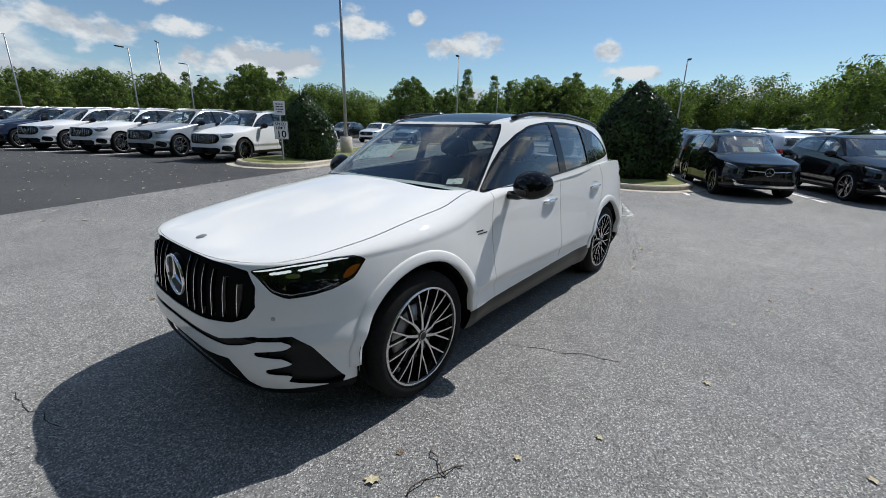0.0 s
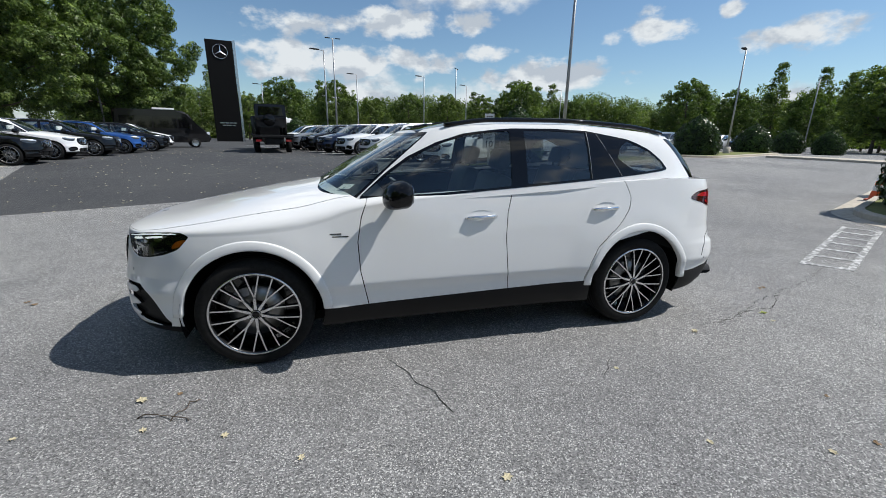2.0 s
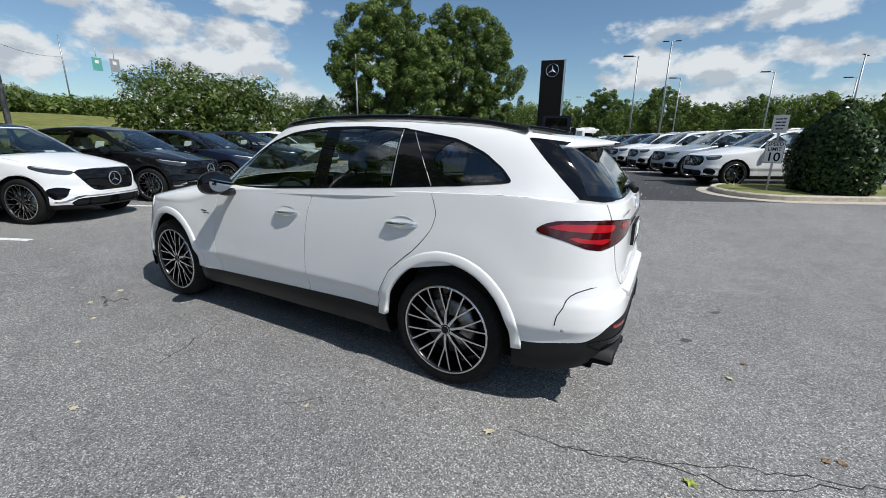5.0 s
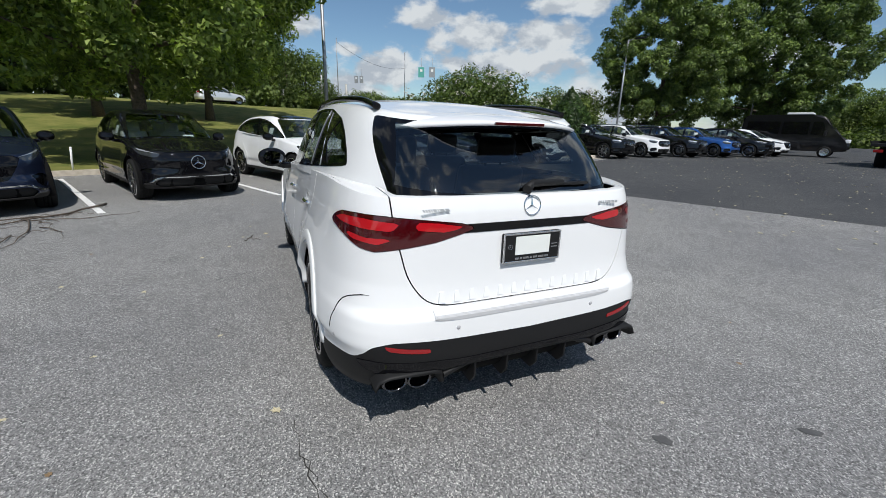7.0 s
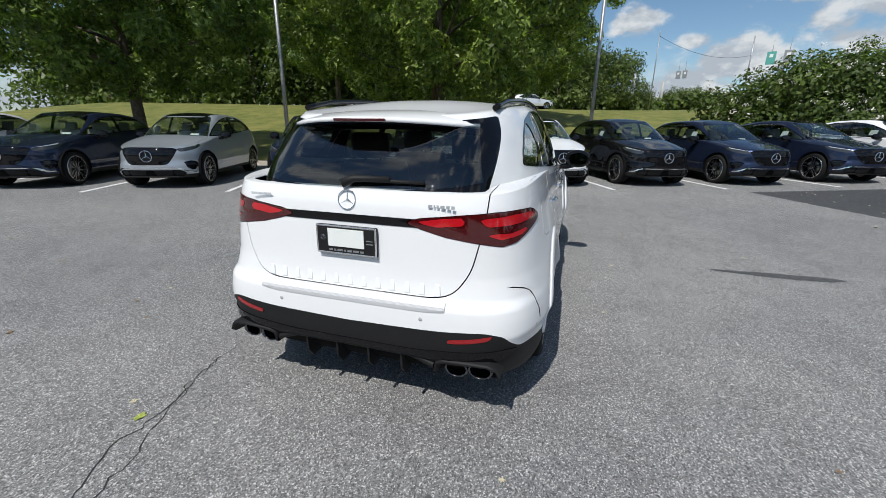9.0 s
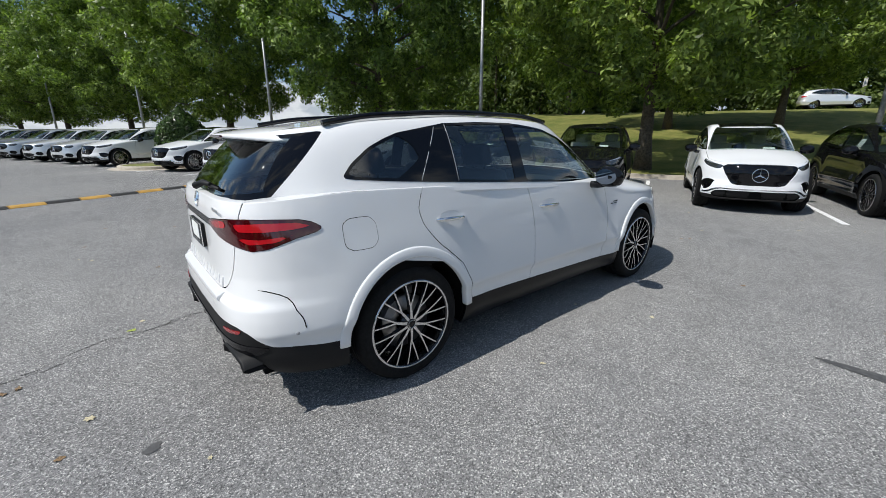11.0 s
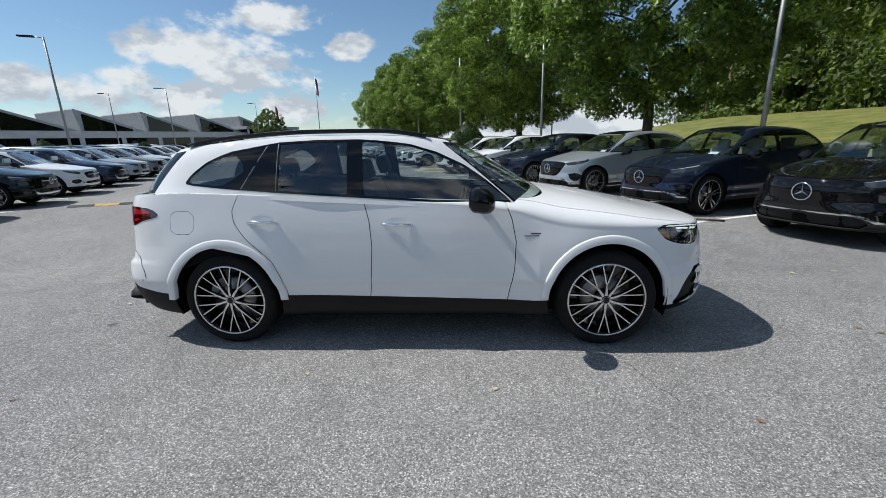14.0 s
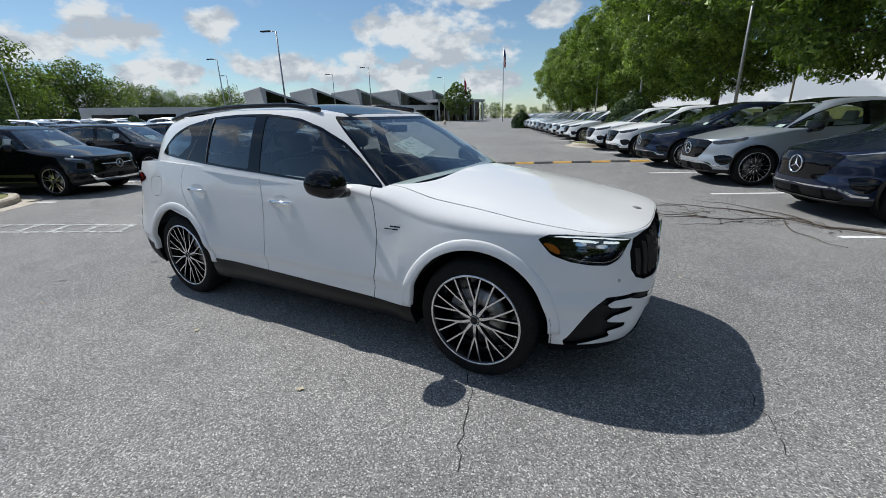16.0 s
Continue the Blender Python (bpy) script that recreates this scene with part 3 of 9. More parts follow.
def spoke(bm, r0, a0, r1, a1, wid0, wid1, y0, y1, thick):
    """A bar across the wheel's face from (r0, a0) to (r1, a1), bright on its face and black on its flanks."""
    rings = []
    n = 5
    for i in range(n + 1):
        t = i / n
        wd = (wid0 + (wid1 - wid0) * t) / 2
        y = y0 + (y1 - y0) * t + 0.004 * math.sin(t * math.pi)
        px = r0 * math.cos(a0) * (1 - t) + r1 * math.cos(a1) * t
        pz = r0 * math.sin(a0) * (1 - t) + r1 * math.sin(a1) * t
        dx, dz = r1 * math.cos(a1) - r0 * math.cos(a0), r1 * math.sin(a1) - r0 * math.sin(a0)
        dl = math.hypot(dx, dz)
        tx, tz = -dz / dl, dx / dl
        ring = []
        for sx, yy in ((-1.0, 0.0), (1.0, 0.0), (1.25, -thick), (-1.25, -thick)):
            ring.append(bm.verts.new((px + tx * wd * sx, y + yy, pz + tz * wd * sx)))
        rings.append(ring)
    for p, q in zip(rings, rings[1:]):
        for k in range(4):
            f = bm.faces.new((p[k], p[(k + 1) % 4], q[(k + 1) % 4], q[k]))
            f.material_index = 0 if k == 0 else 1


def wheel_parts(s, parent, kind="cross"):
    """One wheel about the origin with its face to +y."""
    r = s["tyre_r"]
    half = 0.125
    bm = bmesh.new()
    tread(bm, r, half, Matrix.Translation((0, -half, 0)))
    bmesh.ops.recalc_face_normals(bm, faces=bm.faces[:])
    part("tyre", bm, M_TYRE, parent)
    bm = bmesh.new()
    rr = r * 0.768
    b_lathe(bm, [(rr + 0.004, -0.002), (rr, 0.008), (rr - 0.010, 0.006), (rr - 0.016, -0.012), (rr - 0.022, -0.10), (rr - 0.03, -0.20), (rr - 0.005, -0.21)],
            "Y", 64, None, [0, 0, 1, 1, 1, 1])
    if kind == "cross":
        k = 10
        st = 2 * math.pi / k
        for i in range(k):
            a = st * (i + 0.5)
            spoke(bm, 0.026, a, rr * 0.44, a, 0.019, 0.013, -0.010, -0.015, 0.03)
            for sg in (-1, 1):
                spoke(bm, rr * 0.40, a + sg * 0.012, rr - 0.008, a + sg * st * 0.25, 0.0095, 0.0085, -0.015, -0.003, 0.026)
    elif kind == "five":
        for i in range(5):
            a = 2 * math.pi * i / 5 + 0.3
            for sg in (-1, 1):
                spoke(bm, 0.05, a + sg * 0.25, rr - 0.012, a + sg * 0.16, 0.03, 0.028, -0.02, -0.006, 0.035)
    else:
        for i in range(10):
            a = 2 * math.pi * i / 10
            spoke(bm, 0.05, a, rr - 0.012, a + 0.08, 0.024, 0.02, -0.02, -0.006, 0.035)
    b_lathe(bm, [(0.0001, -0.016), (0.04, -0.016), (0.058, -0.026), (0.066, -0.05)], "Y", 32, None, [1, 1, 1])
    b_lathe(bm, [(0.0001, -0.17), (rr - 0.03, -0.18)], "Y", 32, None, [1])
    bmesh.ops.recalc_face_normals(bm, faces=bm.faces[:])
    part("rim", bm, [M_MACHINED, M_RIMBLACK], parent)
    bm = bmesh.new()
    b_lathe(bm, [(0.0001, -0.006), (0.030, -0.006), (0.034, -0.012)], "Y", 28)
    cap = part("hub_cap", bm, M_GLOSS, parent)
    bm = bmesh.new()
    b_lathe(bm, [(0.0235, -0.005), (0.0235, -0.003), (0.0275, -0.003), (0.0275, -0.005)], "Y", 28)
    part("cap_ring", bm, M_SATIN, cap)
    if kind == "far":
        return
    bm = bmesh.new()
    b_lathe(bm, [(0.07, -0.075), (0.172, -0.075), (0.172, -0.10), (0.07, -0.10)], "Y", 48)
    part("brake_disc", bm, M_DISC, parent)
    bm = bmesh.new()
    for a0 in (0.35,):
        pts = [((0.125 + 0.06 * o) * math.cos(a), (0.125 + 0.06 * o) * math.sin(a)) for o, rng in ((0, np.linspace(a0, a0 + 1.0, 8)), (1, np.linspace(a0 + 1.0, a0, 8))) for a in rng]
        b_prism(bm, pts, 0.075, Matrix.Translation((0, -0.05, 0)) @ Matrix.Rotation(math.pi / 2, 4, "X"), bev=0.006)
    part("brake_caliper", bm, M_CALIPER, parent)


def far_wheel(s):
    """A whole wheel in one mesh, for cars far off."""
    r = s["tyre_r"]
    bm = bmesh.new()
    b_lathe(bm, [(r * 0.8, -0.24), (r, -0.2), (r, -0.06), (r * 0.98, -0.02), (r * 0.9, 0.008), (r * 0.77, 0.0), (r * 0.74, -0.003), (r * 0.71, -0.010), (0.045, -0.030), (0.0001, -0.025)],
            "Y", 40, None, [0, 0, 0, 0, 0, 1, 2, 3, 1])
    bmesh.ops.recalc_face_normals(bm, faces=bm.faces[:])
    # every fourth slice of the disc is a bright spoke
    for f in bm.faces:
        if f.material_index == 3:
            c = f.calc_center_median()
            f.material_index = 1 if int((math.atan2(c.z, c.x) / (2 * math.pi) * 40) % 40) % 4 == 0 else 2
    return bm


def add_wheels(s, car, kind, label="multi-spoke alloy wheel, machined face, low-profile tyre"):
    first = None
    hub = s["wheelbase"] / 2
    for sx in (1, -1):
        for sy in (1, -1):
            turn = 0.0 if sy > 0 else math.pi
            mx = Matrix.Translation((sx * hub, sy * (s["hub_y"] + 0.012), s["hub_z"])) @ Matrix.Rotation(turn, 4, "Z")
            if first is None:
                if kind == "far":
                    first = part("wheel", far_wheel(s), [M_TYRE, M_MACHINED, M_RIMBLACK], car)
                else:
                    first = new("wheel")
                    first.parent = car
                    wheel_parts(s, first, kind)
                tagged(first, label)
                first.matrix_basis = mx
            else:
                copy_thing(first, mx)


def add_wells(s, car):
    hub = s["wheelbase"] / 2
    for sx in (1, -1):
        for sy in (1, -1):
            bm = bmesh.new()
            pts = [(s["arch_r"] + 0.012, 0.0), (s["arch_r"] + 0.012, -0.36), (0.05, -0.36)]
            m = Matrix.Translation((sx * hub, sy * 0.885, s["hub_z"])) @ Matrix.Rotation(0 if sy > 0 else math.pi, 4, "Z")
            b_lathe(bm, pts, "Y", 40, m)
            bmesh.ops.bisect_plane(bm, geom=bm.verts[:] + bm.edges[:] + bm.faces[:], plane_co=(0, 0, 0.24), plane_no=(0, 0, -1), clear_outer=True)
            part("wheel_well", bm, M_DARK, car)


def emit(skin, name, material, parent, label="", skirt=0.010, offset=0.0):
    if not skin.f:
        return None
    return part(name, skin.mesh(name, skirt, offset), material, parent, label)


def star_mesh(bm, r, m, ring=0.10, deep=0.006):
    """A round emblem: a ring with three tapered arms."""
    b_lathe(bm, [(r * (1 - ring), 0.0), (r * (1 - ring * 0.8), deep), (r * (1 - ring * 0.2), deep), (r, 0.0)], "Z", 40, m)
    for k in range(3):
        a = math.pi / 2 + k * 2 * math.pi / 3
        tip = (math.cos(a) * r * 0.93, math.sin(a) * r * 0.93)
        s1 = (math.cos(a + math.pi / 3) * r * 0.13, math.sin(a + math.pi / 3) * r * 0.13)
        s2 = (math.cos(a - math.pi / 3) * r * 0.13, math.sin(a - math.pi / 3) * r * 0.13)
        vs = [bm.verts.new(m @ Vector((x, y, z))) for x, y, z in ((0, 0, deep * 1.2), (*s1, 0), (*tip, 0.2 * deep), (*s2, 0))]
        bm.faces.new((vs[0], vs[3], vs[2]))
        bm.faces.new((vs[0], vs[2], vs[1]))
    return bm


def facing(x, y, z, heading, lean=0.0):
    """A frame whose z looks along the heading (degrees) and whose y is up, leaning back by lean degrees."""
    return Matrix.Translation((x, y, z)) @ Matrix.Rotation(radians(heading), 4, "Z") @ Matrix.Rotation(radians(-lean), 4, "Y") @ Matrix(((0, 0, 1, 0), (1, 0, 0, 0), (0, 1, 0, 0), (0, 0, 0, 1)))


def bars(bm, m, widths, h, gap, deep=0.004, slant=0.0):
    """A row of plain raised bars in place of lettering."""
    x = -(sum(widths) + gap * (len(widths) - 1)) / 2
    for w in widths:
        b_prism(bm, [(x, -h / 2), (x + w, -h / 2), (x + w + slant, h / 2), (x + slant, h / 2)], deep, m)
        x += w + gap
    return bm


def skin_xz(skin, x, z):
    """A skin's place and normal at a place along and a height."""
    d = np.hypot(skin.v[:, X] - x, skin.v[:, Z] - z)
    k = np.argsort(d)[:16]
    w = 1 / (d[k] + 0.02)
    flat = np.stack([np.ones(len(k)), skin.v[k, X] - x, skin.v[k, Z] - z], 1)
    y = np.linalg.lstsq(flat * w[:, None], skin.v[k, Y] * w, rcond=None)[0][0]
    n = (skin.v[k, 3:6] * w[:, None]).sum(0)
    return Vector((x, y, z)), Vector(n).normalized()


def mirror_parts(car, sy, cap, x=0.50, y=1.02, z=1.145, whole=True):
    root = new("door_mirror") if whole else None
    if whole:
        root.parent = car
    bm = bmesh.new()
    bmesh.ops.create_uvsphere(bm, u_segments=24 if whole else 14, v_segments=16 if whole else 9, radius=1.0)
    for v in bm.verts:
        c = v.co
        # a rounded shell, blunt to the rear, drawn in at the front and inboard
        fx = 0.115 * (abs(c.x) ** 0.8) * (1 if c.x > 0 else -1) * (1.0 if c.x > 0 else 0.55)
        fy = 0.125 * c.y
        fz = 0.088 * (abs(c.z) ** 0.85) * (1 if c.z > 0 else -1)
        v.co = Vector((x + fx - 0.02 * c.y, sy * (y + fy), z + fz - 0.03 * max(0, c.x)))
    bmesh.ops.recalc_face_normals(bm, faces=bm.faces[:])
    if not whole:
        b_tube(bm, [(x + 0.03, sy * 0.85, z - 0.09), (x + 0.03, sy * 0.92, z - 0.08), (x + 0.02, sy * 0.96, z - 0.04)], [0.030, 0.034, 0.045], 8)
        part("door_mirror", bm, cap, car, smooth=True)
        return
    part("mirror_cap", bm, cap, root, smooth=True)
    bm = bmesh.new()
    b_tube(bm, [(x + 0.03, sy * 0.855, 1.06), (x + 0.03, sy * 0.92, 1.065), (x + 0.02, sy * 0.97, 1.085), (x + 0.02, sy * 0.985, 1.12)], [0.030, 0.032, 0.040, 0.045], 12)
    part("mirror_arm", bm, M_GLOSS, root)
    bm = bmesh.new()
    b_prism(bm, [(0.092 * math.cos(a) * (1 + 0.1 * math.cos(a)), 0.062 * math.sin(a)) for a in np.linspace(0, 2 * math.pi, 24, endpoint=False)], 0.004,
            facing(x - 0.062, sy * y, z, 180))
    part("mirror_glass", bm, M_MIRROR, root)
    return root


def seat_parts(car, x, y, material, whole=True):
    w = 0.26
    bm = bmesh.new()
    if not whole:
        b_box(bm, (x - 0.26, y - w, 0.52), (x + 0.26, y + w, 0.68), 0.05)
        mx = Matrix.Translation((x - 0.24, y, 0.64)) @ Matrix.Rotation(radians(-16), 4, "Y")
        b_box(bm, (-0.07, -w * 0.95, 0), (0.07, w * 0.95, 0.60), 0.055, mx)
        b_box(bm, (-0.055, -0.135, 0.58), (0.05, 0.135, 0.80), 0.045, mx)
        part("seat", bm, material, car, smooth=True)
        return
    root = new("seat")
    root.parent = car
    b_box(bm, (x - 0.26, y - w, 0.52), (x + 0.26, y + w, 0.68), 0.05)
    part("cushion", bm, material, root, smooth=True)
    bm = bmesh.new()
    mx = Matrix.Translation((x - 0.24, y, 0.64)) @ Matrix.Rotation(radians(-16), 4, "Y")
    b_box(bm, (-0.07, -w * 0.95, 0), (0.07, w * 0.95, 0.60), 0.055, mx)
    part("backrest", bm, material, root, smooth=True)
    bm = bmesh.new()
    b_box(bm, (-0.055, -0.135, 0.63), (0.05, 0.135, 0.80), 0.045, mx)
    b_cyl(bm, mx @ Vector((0, -0.06, 0.55)), mx @ Vector((0, -0.06, 0.68)), 0.008)
    b_cyl(bm, mx @ Vector((0, 0.06, 0.55)), mx @ Vector((0, 0.06, 0.68)), 0.008)
    part("headrest", bm, material, root, smooth=True)


def interior(car, s, seat_mat, full=True, hero=False):
    for y in (0.38, -0.38):
        seat_parts(car, 0.02, y, seat_mat, hero)
    if full:
        for y in (0.36, -0.36):
            seat_parts(car, -0.95, y, seat_mat, hero)
    bm = bmesh.new()
    b_prism(bm, [(0.42, 0.55), (1.02, 0.55), (1.02, 1.02), (0.80, 1.07), (0.50, 1.04), (0.42, 0.95)], 1.50, Matrix.Translation((0, 0.75, 0)) @ Matrix.Rotation(math.pi / 2, 4, "X"), bev=0.03)
    part("dashboard", bm, M_LEATHER, car)
    bm = bmesh.new()
    b_box(bm, (-1.9, -0.80, 0.40), (0.95, 0.80, 0.46), 0.0)
    b_box(bm, (-2.15, -0.62, 0.62), (-1.28, 0.62, 0.66), 0.01)
    part("cabin_floor", bm, M_DARK, car)
    if full:
        bm = bmesh.new()
        mx = Matrix.Translation((0.36, 0.38, 0.97)) @ Matrix.Rotation(radians(-65), 4, "Y")
        ring = [mx @ Vector((0.185 * math.cos(a), 0.185 * math.sin(a), 0)) for a in np.linspace(0, 2 * math.pi, 33)]
        b_tube(bm, ring, 0.016, 8)
        b_tube(bm, [mx @ Vector((0, -0.18, 0)), mx @ Vector((0, 0, -0.03)), mx @ Vector((0, 0.18, 0))], 0.02, 8)
        b_tube(bm, [mx @ Vector((0, 0, -0.03)), mx @ Vector((0.0, 0, -0.20))], 0.035, 8)
        part("steering_wheel", bm, M_LEATHER, car)
        bm = bmesh.new()
        b_box(bm, (0.40, -0.13, 1.0), (0.43, 0.15, 1.14), 0.008, Matrix.Rotation(radians(0), 4, "Y"))
        part("centre_screen", bm, M_GLOSS, car)
        bm = bmesh.new()
        b_box(bm, (0.36, -0.10, 1.40), (0.385, 0.10, 1.455), 0.01)
        part("inside_mirror", bm, M_TRIM, car)


M_MIRROR = mat("mirror_glass", (0.34, 0.37, 0.42), 0.02, 1.0)
M_SHEET = speckled("printed_sheet", (0.36, 0.44, 0.42), (0.80, 0.82, 0.80), 38, 0.7, 0, detail=2.0, lo=0.36, hi=0.46)
M_STRIP = mat("strip_silver", (0.80, 0.80, 0.81), 0.32, 0.25)
M_SKIRT = mat("skirt_black", (0.004, 0.004, 0.005), 0.45, spec=0.12)
M_SILL = mat("sill_black", (0.004, 0.004, 0.005), 0.28, spec=0.26)
mat_dark_chrome = mat("dark_chrome", (0.16, 0.16, 0.17), 0.12, 1.0)
M_SENSOR = mat("sensor_grey", (0.42, 0.42, 0.43), 0.4)
M_BADGE_LIGHT = mat("badge_silver", (0.55, 0.56, 0.57), 0.28, 0.5)
M_BADGE = mat("badge_grey", (0.30, 0.31, 0.32), 0.3, 0.5)
YH = spline([(0.9, 0.735), (1.2, 0.775), (1.6, 0.775), (1.95, 0.72), (2.15, 0.62), (2.35, 0.5)])
ZS = spline([(-1.2, 0.425), (-0.3, 0.405), (0.9, 0.372)])          # lower edge of the doors
ZRB = spline([(0.0, 0.541), (0.39, 0.553), (0.62, 0.563), (0.72, 0.545), (0.80, 0.50), (0.88, 0.467), (1.0, 0.455), (1.15, 0.437), (1.5, 0.42), (1.9, 0.41)])  # rear bumper, by distance round
ZTG = spline([(0.0, 0.695), (0.40, 0.70), (0.50, 0.735), (0.555, 0.80), (0.58, 0.90), (0.585, 1.3)])
FRONT_DOOR = [(0.705, 0.30), (0.722, 0.40), (0.765, 0.62), (0.775, 0.82), (0.745, 0.98), (0.70, 1.095), (0.70, 1.5), (-0.36, 1.5), (-0.345, 1.15), (-0.30, 0.98), (-0.285, 0.80), (-0.30, 0.55), (-0.32, 0.40), (-0.33, 0.30)]
REAR_DOOR = [(-0.33, 0.30), (-0.32, 0.40), (-0.30, 0.55), (-0.285, 0.80), (-0.30, 0.98), (-0.345, 1.15), (-0.36, 1.5), (-1.10, 1.5), (-1.265, 1.225), (-1.335, 1.12), (-1.345, 1.04), (-1.30, 0.90),
             (-1.17, 0.80), (-1.05, 0.69), (-0.985, 0.56), (-0.955, 0.42), (-0.95, 0.30)]
HEAD = [(0.585, 0.868), (0.655, 0.879), (0.80, 0.900), (0.95, 0.910), (1.05, 0.910), (1.10, 0.886), (1.05, 0.812), (0.96, 0.775), (0.86, 0.755), (0.76, 0.748), (0.70, 0.775), (0.63, 0.84)]
GRILLE = [(-0.45, 0.882), (-0.55, 0.865), (-0.595, 0.80), (-0.60, 0.71), (-0.57, 0.66), (-0.50, 0.63), (-0.33, 0.612), (0.0, 0.603), (0.33, 0.612), (0.50, 0.63), (0.57, 0.66), (0.60, 0.71), (0.595, 0.80), (0.55, 0.865), (0.45, 0.882), (0.26, 0.889), (-0.26, 0.889)]
INTAKE = [(0.50, 0.556), (0.62, 0.577), (0.77, 0.580), (0.86, 0.525), (0.95, 0.435), (1.03, 0.345), (1.01, 0.315), (0.94, 0.312), (0.80, 0.342), (0.73, 0.358), (0.77, 0.390), (0.63, 0.402), (0.63, 0.422), (0.78, 0.445), (0.73, 0.472), (0.585, 0.486), (0.585, 0.506), (0.74, 0.520), (0.77, 0.540), (0.72, 0.558), (0.60, 0.556)]
TAIL = [(0.30, 1.045), (0.39, 1.068), (0.60, 1.09), (0.75, 1.10), (0.90, 1.099), (1.02, 1.092), (1.08, 1.075), (1.125, 1.045), (1.11, 1.03), (0.98, 1.0), (0.85, 0.957), (0.77, 0.946), (0.67, 0.962), (0.50, 0.99), (0.38, 1.02)]


GATE_LINE = spline([(0.0, 0.395), (0.12, 0.455), (0.28, 0.515), (0.5, 0.56), (0.75, 0.60), (1.0, 0.62), (1.5, 0.65), (2.6, 0.66)])
GATE_UP = spline([(0.0, 0.699), (0.12, 0.705), (0.28, 0.728), (0.5, 0.775), (0.75, 0.85), (1.0, 0.93), (1.5, 1.09), (2.6, 1.4)])
GATE = [(-1, 0.695)] + [(float(GATE_LINE(t)), float(GATE_UP(t))) for t in np.linspace(0, 2.6, 27)] + [(-1, 1.4)]


def skin_at(skin, q, z):
    """A skin's place and normal at a distance round and a height."""
    d = np.hypot(skin.v[:, QD] - q, skin.v[:, Z] - z)
    k = np.argsort(d)[:6]
    w = 1 / (d[k] + 0.004) ** 2
    p = (skin.v[k, :6] * w[:, None]).sum(0) / w.sum()
    return Vector(p[:3]), Vector(p[3:]).normalized()


def ribbon(skin, pts, wide, offset):
    """A thin raised strip that lies on a skin along (distance round, height) pairs."""
    fz = spline(pts)
    bm = bmesh.new()
    rows = []
    qs = np.linspace(pts[0][0], pts[-1][0], 14)
    for i, q in enumerate(qs):
        p, n = skin_at(skin, q, float(fz(q)))
        p += n * offset
        w = wide / 2 * (1.0 if 0 < i < 13 else 0.45)
        rows.append([bm.verts.new(p + Vector((0, 0, -w)) - n * 0.004), bm.verts.new(p + Vector((0, 0, -w))), bm.verts.new(p + Vector((0, 0, w))), bm.verts.new(p + Vector((0, 0, w)) - n * 0.004)])
    for a, b in zip(rows, rows[1:]):
        for k in range(3):
            bm.faces.new((a[k], a[k + 1], b[k + 1], b[k]))
    bmesh.ops.recalc_face_normals(bm, faces=bm.faces[:])
    return bm


